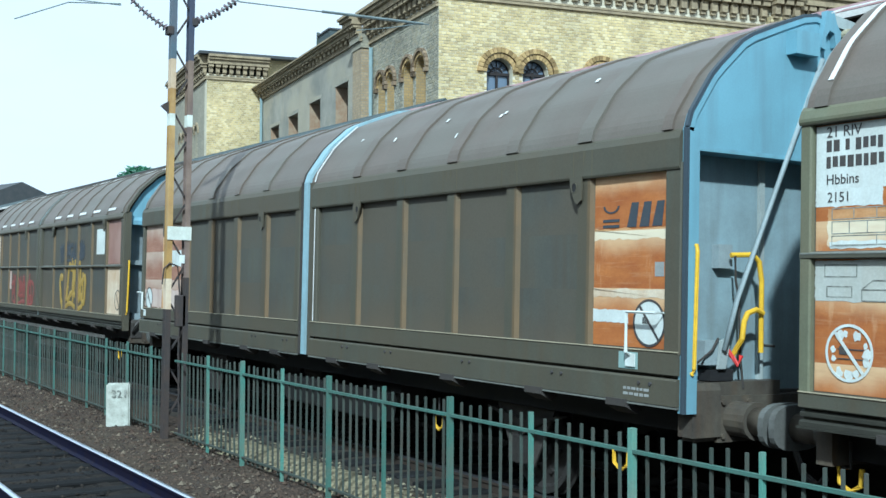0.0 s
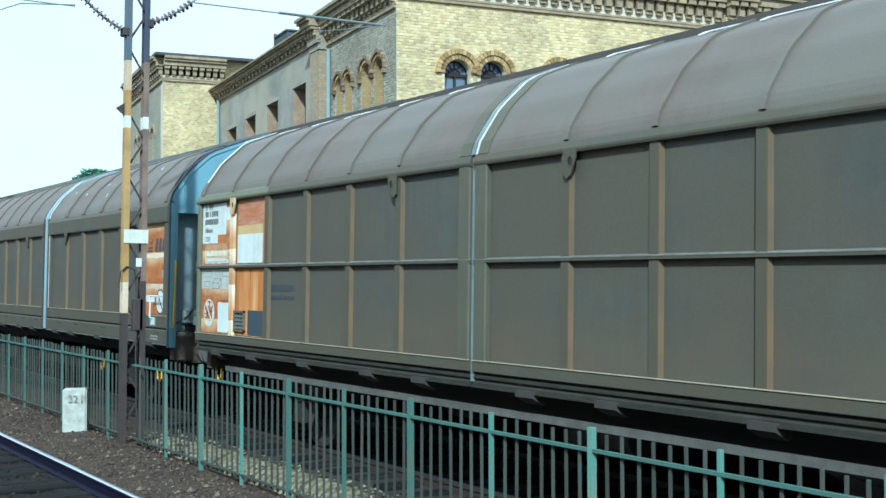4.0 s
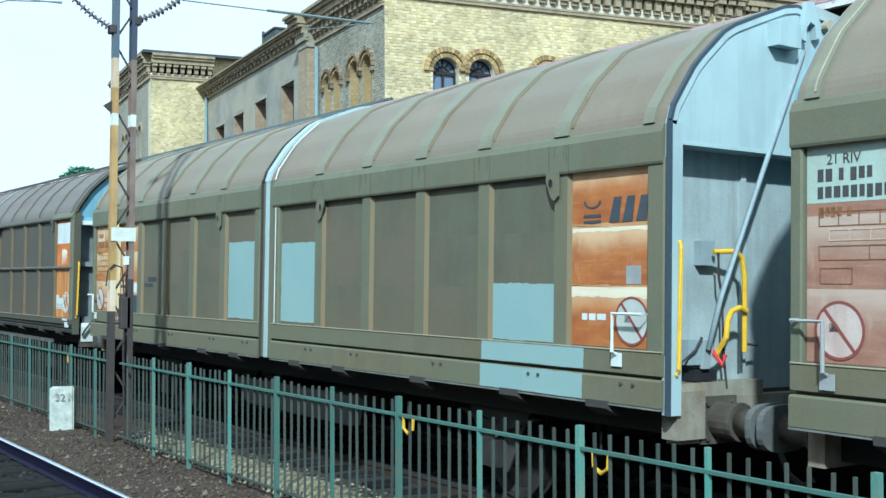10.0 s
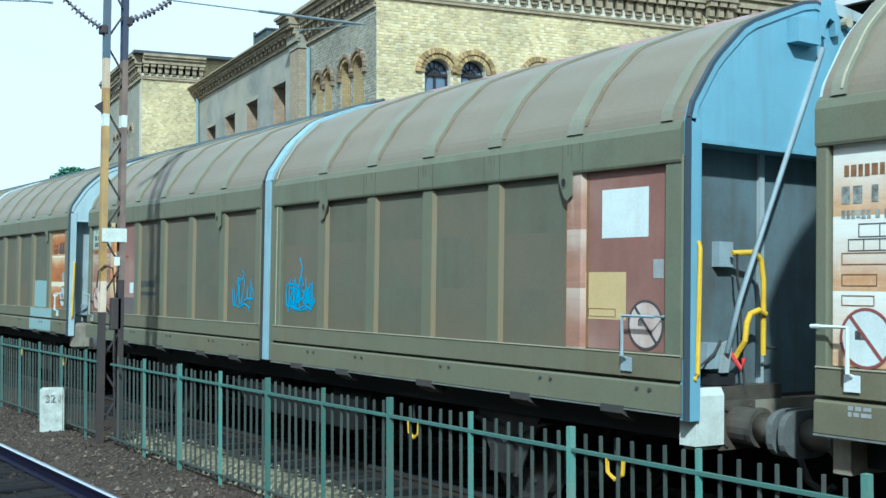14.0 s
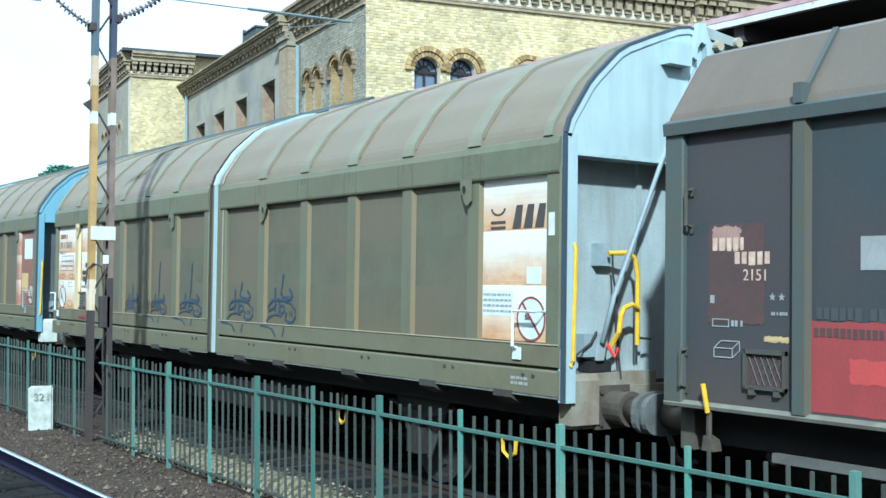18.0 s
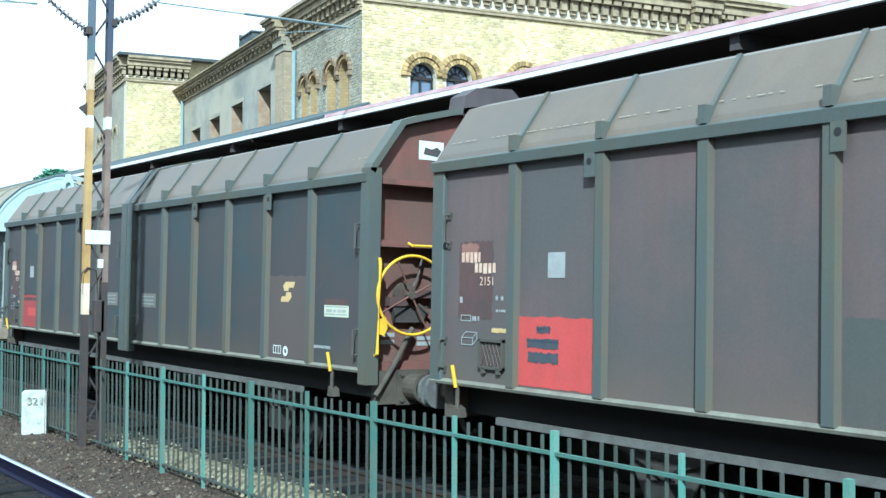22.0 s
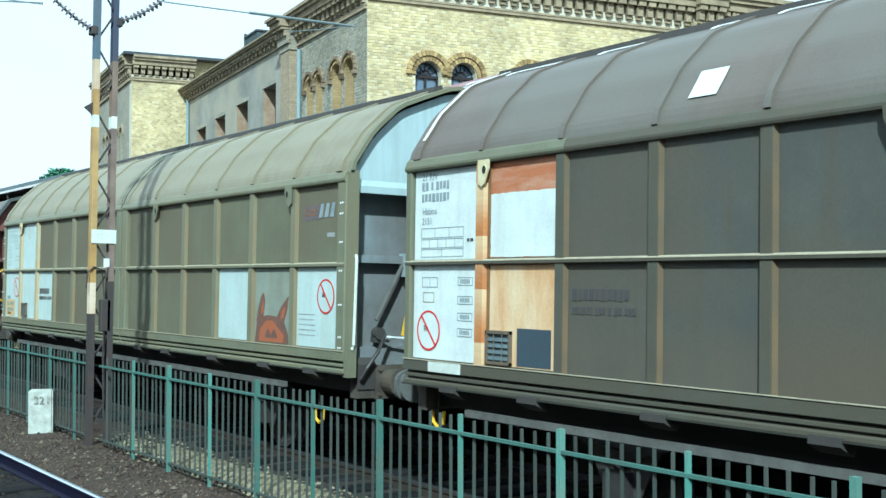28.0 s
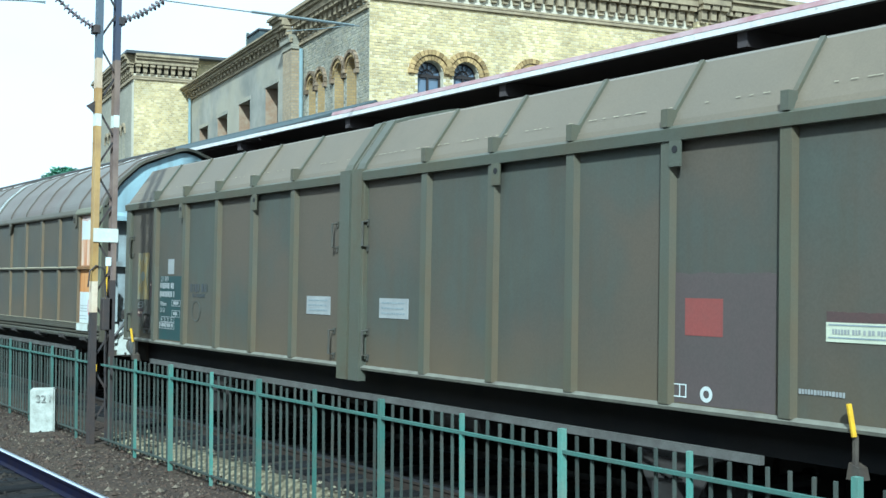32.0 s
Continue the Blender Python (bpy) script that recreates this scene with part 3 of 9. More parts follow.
M["leaf"] = mat("tree_leaf", (0.07, 0.19, 0.11), 0.7, second=(0.05, 0.13, 0.075), scale=2, amount=0.8, bump=0.0)
M["bark"] = mat("tree_bark", (0.1, 0.075, 0.055), 0.9, bump=0.3)
M["grass"] = mat("rough_ground", (0.16, 0.14, 0.1), 0.95, second=(0.1, 0.11, 0.06), scale=1.2, amount=0.8, bump=0.4, fine=20)


def brick_mat(name, c1, c2, mortar, scale=1.0):
    m = bpy.data.materials.new(name)
    m.use_nodes = True
    n, l = m.node_tree.nodes, m.node_tree.links
    b = n["Principled BSDF"]
    b.inputs["Roughness"].default_value = 0.9
    co = n.new("ShaderNodeTexCoord")
    sep = n.new("ShaderNodeSeparateXYZ")
    l.new(co.outputs["Object"], sep.inputs[0])
    ad = n.new("ShaderNodeMath")
    l.new(sep.outputs[0], ad.inputs[0])
    l.new(sep.outputs[1], ad.inputs[1])
    cmb = n.new("ShaderNodeCombineXYZ")
    l.new(ad.outputs[0], cmb.inputs[0])
    l.new(sep.outputs[2], cmb.inputs[1])
    br = n.new("ShaderNodeTexBrick")
    br.inputs["Scale"].default_value = 1.0
    br.inputs["Brick Width"].default_value = 0.145
    br.inputs["Row Height"].default_value = 0.085
    br.inputs["Mortar Size"].default_value = 0.011
    br.inputs["Mortar Smooth"].default_value = 0.3
    br.inputs["Color1"].default_value = (*c1, 1)
    br.inputs["Color2"].default_value = (*c2, 1)
    br.inputs["Mortar"].default_value = (*mortar, 1)
    l.new(cmb.outputs[0], br.inputs["Vector"])
    no = n.new("ShaderNodeTexNoise")
    no.inputs["Scale"].default_value = 0.6
    no.inputs["Detail"].default_value = 8
    no.inputs["Roughness"].default_value = 0.7
    l.new(co.outputs["Object"], no.inputs["Vector"])
    r = n.new("ShaderNodeMapRange")
    r.inputs["From Min"].default_value = 0.42
    r.inputs["From Max"].default_value = 0.7
    r.inputs["To Max"].default_value = 0.55
    l.new(no.outputs["Fac"], r.inputs["Value"])
    mx = n.new("ShaderNodeMixRGB")
    mx.inputs[2].default_value = (*(x * 0.55 for x in mortar), 1)
    l.new(r.outputs[0], mx.inputs[0])
    l.new(br.outputs["Color"], mx.inputs[1])
    l.new(mx.outputs[0], b.inputs["Base Color"])
    bp = n.new("ShaderNodeBump")
    bp.inputs["Strength"].default_value = 0.5
    bp.inputs["Distance"].default_value = 0.015
    inv = n.new("ShaderNodeMath")
    inv.operation = "SUBTRACT"
    inv.inputs[0].default_value = 1.0
    l.new(br.outputs["Fac"], inv.inputs[1])
    l.new(inv.outputs[0], bp.inputs["Height"])
    l.new(bp.outputs[0], b.inputs["Normal"])
    return m


M["brick"] = brick_mat("yellow_brick", (0.74, 0.62, 0.33), (0.52, 0.42, 0.21), (0.44, 0.38, 0.26))
M["brick_warm"] = brick_mat("ochre_brick_infill", (0.42, 0.3, 0.13), (0.3, 0.21, 0.085), (0.28, 0.225, 0.135))
M["brick_brown"] = brick_mat("brown_ochre_brick", (0.4, 0.31, 0.19), (0.3, 0.22, 0.125), (0.27, 0.235, 0.18))
# the yellow brick greyed: shade of the track-facing side put into its colour
M["brick_grey"] = brick_mat("weathered_yellow_brick", (0.34, 0.315, 0.235), (0.26, 0.24, 0.175), (0.28, 0.265, 0.215))


def brick_piece(name, source, shades):
    """Bricks that differ from one another; source: Random of the object, or Random Per Island of a joined mesh."""
    m = mat(name, shades[0], 0.9, second=tuple(c * 0.75 for c in shades[0]), scale=1.2, amount=0.5, bump=0.25, fine=30)
    n, l = m.node_tree.nodes, m.node_tree.links
    b = n["Principled BSDF"]
    before = b.inputs["Base Color"].links[0].from_socket
    if source == "island":
        rnd = n.new("ShaderNodeNewGeometry").outputs["Random Per Island"]
    else:
        rnd = n.new("ShaderNodeObjectInfo").outputs["Random"]
    ramp = n.new("ShaderNodeValToRGB")
    ramp.color_ramp.interpolation = "CONSTANT"
    e = ramp.color_ramp.elements
    while len(e) < len(shades):
        e.new(0.5)
    for k, c in enumerate(shades):
        e[k].position = k / len(shades)
        e[k].color = (*c, 1)
    l.new(rnd, ramp.inputs[0])
    mx = n.new("ShaderNodeMixRGB")
    mx.inputs[0].default_value = 0.75
    l.new(before, mx.inputs[1])
    l.new(ramp.outputs[0], mx.inputs[2])
    co = n.new("ShaderNodeTexCoord")
    nz = n.new("ShaderNodeTexNoise")
    nz.inputs["Scale"].default_value = 0.45
    nz.inputs["Detail"].default_value = 7
    nz.inputs["Roughness"].default_value = 0.7
    l.new(co.outputs["Object"], nz.inputs["Vector"])
    r = n.new("ShaderNodeMapRange")
    r.inputs["From Min"].default_value = 0.4
    r.inputs["From Max"].default_value = 0.72
    r.inputs["To Min"].default_value = 1.08
    r.inputs["To Max"].default_value = 0.62
    l.new(nz.outputs["Fac"], r.inputs["Value"])
    hs = n.new("ShaderNodeHueSaturation")
    l.new(mx.outputs[0], hs.inputs["Color"])
    l.new(r.outputs[0], hs.inputs["Value"])
    l.new(hs.outputs[0], b.inputs["Base Color"])
    return m


BUFF = ((0.62, 0.51, 0.27), (0.54, 0.44, 0.23), (0.66, 0.57, 0.35), (0.46, 0.37, 0.2), (0.58, 0.48, 0.26), (0.4, 0.33, 0.19))
M["brick_one"] = brick_piece("buff_brick", "object", BUFF)
M["brick_many"] = brick_piece("buff_brickwork", "island", BUFF)
# greyed copy of the buff bricks, with the side's shade in the colours
M["brick_many_grey"] = brick_piece("weathered_brickwork", "island", ((0.33, 0.315, 0.25), (0.28, 0.27, 0.215), (0.38, 0.35, 0.27), (0.23, 0.22, 0.18), (0.33, 0.295, 0.205)))
M["mortar"] = mat("pale_lime_mortar", (0.6, 0.56, 0.44), 0.95, second=(0.46, 0.42, 0.32), scale=2, amount=0.7, bump=0.2)
# mortar darkened likewise for the shaded side
M["mortar_grey"] = mat("grey_lime_mortar", (0.42, 0.41, 0.35), 0.95, second=(0.32, 0.31, 0.26), scale=2, amount=0.7, bump=0.2)


def glass_mat():
    m = bpy.data.materials.new("window_glass")
    m.use_nodes = True
    b = m.node_tree.nodes["Principled BSDF"]
    # blue-grey base paints the sky's reflection into the panes
    b.inputs["Base Color"].default_value = (0.13, 0.17, 0.23, 1)
    b.inputs["Roughness"].default_value = 0.08
    b.inputs["IOR"].default_value = 1.5
    return m


M["glass"] = glass_mat()

# ---- mesh helpers ----


def box(bm, x0, x1, y0, y1, z0, z1):
    v = [bm.verts.new((x, y, z)) for x in (x0, x1) for y in (y0, y1) for z in (z0, z1)]
    for f in ((0, 1, 3, 2), (4, 6, 7, 5), (0, 4, 5, 1), (2, 3, 7, 6), (0, 2, 6, 4), (1, 5, 7, 3)):
        bm.faces.new([v[i] for i in f])
    return v


def prism(bm, pts, a, b, axis="x"):
    """A polygon pushed along an axis: x takes (y, z), y takes (x, z), z takes (x, y)."""
    def at(p, w):
        return {"x": (w, p[0], p[1]), "y": (p[0], w, p[1]), "z": (p[0], p[1], w)}[axis]
    lo = [bm.verts.new(at(p, a)) for p in pts]
    hi = [bm.verts.new(at(p, b)) for p in pts]
    n = len(pts)
    for i in range(n):
        bm.faces.new((lo[i], lo[(i + 1) % n], hi[(i + 1) % n], hi[i]))
    bm.faces.new(lo[::-1])
    bm.faces.new(hi)


def tube(bm, pts, r, n=8, closed=False):
    """A round rod along a line of points."""
    P = [Vector(p) for p in pts]
    rings = []
    k = len(P)
    for i, p in enumerate(P):
        if closed:
            d = P[(i + 1) % k] - P[i - 1]
        else:
            d = P[min(i + 1, k - 1)] - P[max(i - 1, 0)]
        q = d.normalized().to_track_quat("Z", "Y").to_matrix()
        rings.append([bm.verts.new(p + q @ Vector((r * math.cos(2 * math.pi * j / n), r * math.sin(2 * math.pi * j / n), 0))) for j in range(n)])
    for i in range(k if closed else k - 1):
        a, b = rings[i], rings[(i + 1) % k]
        s = min(range(n), key=lambda o: (a[0].co - b[o].co).length)
        for j in range(n):
            bm.faces.new((a[j], a[(j + 1) % n], b[(j + 1 + s) % n], b[(j + s) % n]))
    if not closed:
        bm.faces.new(rings[0][::-1])
        bm.faces.new(rings[-1])


def shell(bm, prof, a, b, thick, axis="x"):
    """A bent sheet of some thickness: an open line pushed along an axis (thickness inwards)."""
    k = len(prof)
    inner = []
    for i, p in enumerate(prof):
        d = Vector(prof[min(i + 1, k - 1)]) - Vector(prof[max(i - 1, 0)])
        nrm = Vector((d[1], -d[0])).normalized()
        inner.append((p[0] + nrm[0] * thick, p[1] + nrm[1] * thick))
    prism(bm, list(prof) + inner[::-1], a, b, axis)


MESHES = {}


def part(name, bm, material, parent, label="", smooth=False):
    me = bpy.data.meshes.new(name)
    bmesh.ops.recalc_face_normals(bm, faces=bm.faces)
    bm.to_mesh(me)
    bm.free()
    if smooth:
        for p in me.polygons:
            p.use_smooth = True
    me.materials.append(material)
    ob = new(name, me)
    ob.parent = parent
    if label:
        tagged(ob, label)
    return ob


def again(name, key, build, material, parent, at=(0, 0, 0), label="", smooth=False, rz=0.0):
    """A part whose mesh is shared by all parts of the same key and material."""
    key = (key, material.name)
    if key in MESHES:
        ob = new(name, MESHES[key])
        ob.parent = parent
        if label:
            tagged(ob, label)
    else:
        bm = bmesh.new()
        build(bm)
        ob = part(name, bm, material, parent, label, smooth)
        MESHES[key] = ob.data
    ob.location = at
    if rz:
        ob.rotation_euler = (0, 0, rz)
    return ob


def pbox(name, dims, material, parent, label="", chamfer=0.0):
    bm = bmesh.new()
    box(bm, *dims)
    if chamfer:
        bmesh.ops.bevel(bm, geom=list(bm.edges), offset=chamfer, segments=1, affect="EDGES")
    return part(name, bm, material, parent, label)


def thing(name, label, category, group="", kind="", at=(0, 0, 0), rz=0.0):
    ob = new(name)
    ob.matrix_world = pose(*at, 0, 0, rz)
    return tagged(ob, label, category, group, kind)


def solid(name, bm, material, label, category="", kind="", group="", smooth=False):
    ob = part(name, bm, material, None, label, smooth)
    return tagged(ob, label, category, group, kind)

# ---- ground and tracks ----
NEAR_A, NEAR_B, TRACK_Y = 2.53, 4.035, 7.976
FENCE_Y = 5.4


def uneven(bm, x0, x1, y0, y1, nx, ny, z, amp, freq=2.0):
    grid = []
    for i in range(nx + 1):
        row = []
        for j in range(ny + 1):
            x, y = x0 + (x1 - x0) * i / nx, y0 + (y1 - y0) * j / ny
            row.append(bm.verts.new((x, y, z + amp * noise.noise((x * freq, y * freq, 0)) + 0.4 * amp * noise.noise((x * freq * 4, y * freq * 4, 5)))))
        grid.append(row)
    for i in range(nx):
        for j in range(ny):
            bm.faces.new((grid[i][j], grid[i + 1][j], grid[i + 1][j + 1], grid[i][j + 1]))


bm = bmesh.new()
box(bm, -1500, 1500, -1500, 1500, -1.2, -0.3)
solid("ground", bm, M["grass"], "bare brown ground reaching the horizon", "ground", "structure")
bm = bmesh.new()
uneven(bm, -90, 60, 1.4, 4.06, 600, 26, -0.19, 0.04, 3.0)
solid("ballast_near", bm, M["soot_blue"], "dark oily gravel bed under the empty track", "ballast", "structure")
bm = bmesh.new()
uneven(bm, -90, 60, 4.05, 6.3, 700, 22, -0.095, 0.04, 2.6)
solid("ballast_middle", bm, M["ballast"], "brown gravel strip along the fence", "ballast", "structure")
bm = bmesh.new()
uneven(bm, -90, 60, 6.3, 9.65, 400, 14, -0.14, 0.04)
solid("ballast_far", bm, M["soot"], "dark gravel bed under the train's track", "ballast", "structure")
bm = bmesh.new()
box(bm, -90, 60, -8, 1.35, -0.3, 0.62)
solid("platform_near", bm, M["platform"], "plain paved platform on which the camera stands", "platform", "structure")
# unseen wall, added to block low sky light and its reflections on the train
bm = bmesh.new()
box(bm, -220, 160, -8.5, -8.0, -0.3, 7.5)
solid("wall_behind", bm, M["behind"], "unseen wall added behind the camera to cut sky light", "wall", "structure")
bm = bmesh.new()
box(bm, -90, 60, 9.7, 30, -0.3, 0.55)
solid("platform_far", bm, M["soot"], "paved platform behind the train", "platform", "structure")


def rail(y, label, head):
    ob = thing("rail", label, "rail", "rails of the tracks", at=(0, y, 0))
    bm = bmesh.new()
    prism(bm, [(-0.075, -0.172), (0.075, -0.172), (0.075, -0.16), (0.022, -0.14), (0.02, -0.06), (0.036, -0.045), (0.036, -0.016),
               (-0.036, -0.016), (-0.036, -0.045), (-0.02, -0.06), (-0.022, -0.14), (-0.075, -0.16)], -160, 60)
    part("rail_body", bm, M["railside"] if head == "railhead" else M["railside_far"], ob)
    bm = bmesh.new()
    prism(bm, [(0.036 * math.cos(math.pi * k / 12), -0.016 + 0.016 * math.sin(math.pi * k / 12)) for k in range(13)], -160, 60)
    part("running_surface", bm, M[head], ob, "worn running surface")


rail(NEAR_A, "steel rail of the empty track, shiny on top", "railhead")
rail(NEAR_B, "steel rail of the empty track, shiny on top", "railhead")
rail(TRACK_Y - 0.752, "dull steel rail under the train", "railhead_dull")
rail(TRACK_Y + 0.752, "dull steel rail under the train", "railhead_dull")


def sleeper_mesh(bm):
    prism(bm, [(-0.13, -0.17), (0.13, -0.17), (0.13, -0.05), (0.11, -0.03), (-0.11, -0.03), (-0.13, -0.05)], -1.3, 1.2, "y")


for track, yc in (("empty track", (NEAR_A + NEAR_B) / 2), ("train's track", TRACK_Y)):
    root = thing("sleepers", "row of dark weathered sleepers under the " + track, "sleepers", kind="structure", at=(0, yc - (0.1 if yc < 5 else 0), -0.135 if yc < 5 else -0.075))
    for i in range(120 if yc < 5 else 70):
        again("sleeper", "sleeper", sleeper_mesh, M["sleeper"], root, (6.0 - 0.6 * i + random.uniform(-0.02, 0.02), random.uniform(-0.03, 0.03), random.uniform(-0.01, 0.01)))

# loose stones
M["dust_earth"] = mat("pale_dusty_earth", (0.3, 0.27, 0.17), 0.95, second=(0.13, 0.11, 0.075), scale=3.5, amount=0.95, patch=0.6, third=(0.07, 0.055, 0.04), bump=0.6, fine=24, grainy=0.25)
M["pebble_many"] = brick_piece("mixed_ballast_stones", "island", ((0.06, 0.045, 0.036), (0.09, 0.066, 0.05), (0.04, 0.033, 0.03), (0.075, 0.052, 0.04), (0.19, 0.16, 0.12), (0.055, 0.048, 0.042), (0.11, 0.085, 0.065)))
M["pebble_soot"] = brick_piece("sooty_ballast_stones", "island", ((0.016, 0.015, 0.015), (0.026, 0.022, 0.02), (0.012, 0.012, 0.012), (0.034, 0.028, 0.023), (0.05, 0.042, 0.034)))
brown, sooty = bmesh.new(), bmesh.new()
for i in range(16000):
    x = -4 - 30 * random.random() ** 1.3
    y = random.choice((random.uniform(4.1, 6.2), random.uniform(4.1, 6.0), random.uniform(4.1, 5.4), random.uniform(2.6, 3.95)))
    r = random.uniform(0.01, 0.028) if random.random() < 0.9 else random.uniform(0.028, 0.055)
    c = Vector((x, y, (-0.095 if y > 4.05 else -0.19) + 0.02 * noise.noise((x * 2.6, y * 2.6, 0)) + r * 0.2))
    bm = brown if y > 4.05 else sooty
    vs = [bm.verts.new(c + Vector((random.uniform(0.6, 1.2) * a * r, random.uniform(0.6, 1.2) * b * r, random.uniform(0.5, 0.9) * k * r)))
          for a, b, k in ((1, 0, 0), (0, 1, 0), (-1, 0, 0), (0, -1, 0), (0, 0, 1))]
    for a, b in ((0, 1), (1, 2), (2, 3), (3, 0)):
        bm.faces.new((vs[a], vs[b], vs[4]))
solid("gravel_stones", brown, M["pebble_many"], "loose brown and pale gravel stones", "gravel", "stuff")
solid("sooty_stones", sooty, M["pebble_soot"], "loose sooty stones on the empty track", "gravel", "stuff")
bm = bmesh.new()
grid = []
for i in range(91):
    row = []
    for j in range(15):
        u, v = i / 90, j / 14
        x, y = -17.5 + 10.5 * u, 5.5 + 0.95 * v
        row.append(bm.verts.new((x, y, -0.15 + 0.1 * (math.sin(math.pi * u) * math.sin(math.pi * v)) ** 0.5 + 0.035 * noise.noise((x * 2.2, y * 2.2, 3)) + 0.02 * noise.noise((x * 9, y * 9, 7)))))
    grid.append(row)
for i in range(90):
    for j in range(14):
        bm.faces.new((grid[i][j], grid[i + 1][j], grid[i + 1][j + 1], grid[i][j + 1]))
solid("dusty_earth", bm, M["dust_earth"], "low bank of pale dusty earth behind the fence", "earth", "structure")
bm = bmesh.new()
for i in range(700):
    x, y = random.uniform(-17, -7.3), random.uniform(5.55, 6.45)
    r = random.uniform(0.012, 0.04)
    c = Vector((x, y, -0.07 + r * 0.2))
    vs = [bm.verts.new(c + Vector((random.uniform(0.6, 1.2) * a * r, random.uniform(0.6, 1.2) * b * r, random.uniform(0.3, 0.8) * k * r)))
          for a, b, k in ((1, 0, 0), (0, 1, 0), (-1, 0, 0), (0, -1, 0), (0, 0, 1))]
    for a, b in ((0, 1), (1, 2), (2, 3), (3, 0)):
        bm.faces.new((vs[a], vs[b], vs[4]))
solid("rubble", bm, M["pale_rubble"], "pale dusty rubble behind the fence", "rubble", "stuff")

# ---- fence ----


def picket_mesh(bm):
    box(bm, -0.0095, 0.0095, -0.0095, 0.0095, -0.04, 1.15)


def thick_post(bm):
    prism(bm, [(-0.022, -0.024), (0.022, -0.024), (0.022, 0.024), (-0.022, 0.024)], -0.2, 1.19, "z")


def thin_post(bm):
    prism(bm, [(-0.014, -0.017), (0.014, -0.017), (0.014, 0.017), (-0.014, 0.017)], -0.2, 1.18, "z")


def fence_run(x0, x1, label, paint, thick):
    f = thing("picket_fence", label, "fence", "fence between the tracks", at=(0, FENCE_Y, 0))
    for z, h in ((1.03, 0.012), (0.02, 0.01)):
        bm = bmesh.new()
        prism(bm, [(-0.02, z - h), (0.016, z - h), (0.016, z + h), (-0.02, z + h)], x0, x1)
        part("rail_bar", bm, M["fence_rail"] if z > 0.5 else M["picket"], f)
    k = math.ceil((x0 + 8.66) / 1.2)
    joined = bmesh.new()
    while -8.66 + 1.2 * k < x1:
        px = -8.66 + 1.2 * k
        if px > x1 - 21 and px < -15.5 and thick:
            pass
        elif k % 2 == 0 and thick:
            again("post", "thick", thick_post, M[paint], f, (px, 0, 0), "broad turquoise post")
        else:
            again("post", "thin", thin_post, M[paint], f, (px, 0, 0))
        for j in range(1, 8):
            qx = px + 0.15 * j
            if x0 < qx < x1:
                if qx > -36:
                    p = again("picket", "picket", picket_mesh, M["picket"], f, (qx + random.uniform(-0.006, 0.006), 0.018, random.uniform(-0.012, 0.012)))
                    p.rotation_euler = (random.uniform(-0.006, 0.006), random.uniform(-0.012, 0.012), 0)
                else:
                    box(joined, qx - 0.011, qx + 0.011, 0.007, 0.029, -0.04, 1.15)
        k += 1
    if len(joined.verts):
        tagged(part("far_pickets", joined, M["picket"], f), kind="stuff")
    return f


fence_run(-15.95, 4.0, "green painted steel picket fence along the track", "fence", True)
fence_run(-70.0, -16.35, "green painted steel picket fence beyond the mast", "fence_old", False)

# ---- kilometre stone ----
bm = bmesh.new()
box(bm, -0.18, 0.18, -0.09, 0.09, -0.25, 0.56)
bmesh.ops.bevel(bm, geom=[e for e in bm.edges], offset=0.02, segments=2, affect="EDGES")
for v in bm.verts:
    v.co += Vector((noise.noise(v.co * 9) * 0.012, noise.noise(v.co * 7) * 0.012, noise.noise(v.co * 8) * 0.012))
km = thing("kilometre_stone", "low whitewashed marker stone beside the fence", "marker stone", at=(-18.0, 5.2, 0), rz=62)
part("block", bm, M["stone"], km)


def lettering(text, size, material, parent, m, depth=0.002, name="lettering"):
    cu = bpy.data.curves.new(name, "FONT")
    cu.body = text
    cu.size = size
    cu.extrude = depth
    cu.align_x = "CENTER"
    tmp = bpy.data.objects.new("tmp", cu)
    scene.collection.objects.link(tmp)
    dg = bpy.context.evaluated_depsgraph_get()
    me = bpy.data.meshes.new_from_object(tmp.evaluated_get(dg))
    bpy.data.objects.remove(tmp)
    me.materials.clear()
    me.materials.append(material)
    ob = new(name, me)
    ob.parent = parent
    ob.matrix_basis = m
    return ob


lettering("32", 0.16, M["ink_worn"], km, pose(-0.02, -0.104, 0.35, 90, 0, 0))
pbox("bar", (0.1, 0.125, -0.104, -0.098, 0.35, 0.46), M["ink_worn"], km)

# ---- catenary mast ----
MAST_X = -16.1
mast = thing("catenary_mast", "lattice steel mast, rusty ochre and dark, with white bands", "mast", at=(MAST_X, 5.41, -0.1))
mast.matrix_world = pose(MAST_X, 5.41, -0.1, -0.75, 0, 0)


def channel(bm, y, s, z0, z1):
    """One upright channel of the mast; s tells to which side its flanges point."""
    prism(bm, [(-0.06, y - 0.05 * s), (0.06, y - 0.05 * s), (0.06, y + 0.03 * s), (0.048, y + 0.03 * s), (0.048, y - 0.04 * s), (-0.048, y - 0.04 * s), (-0.048, y + 0.03 * s), (-0.06, y + 0.03 * s)], z0, z1, "z")


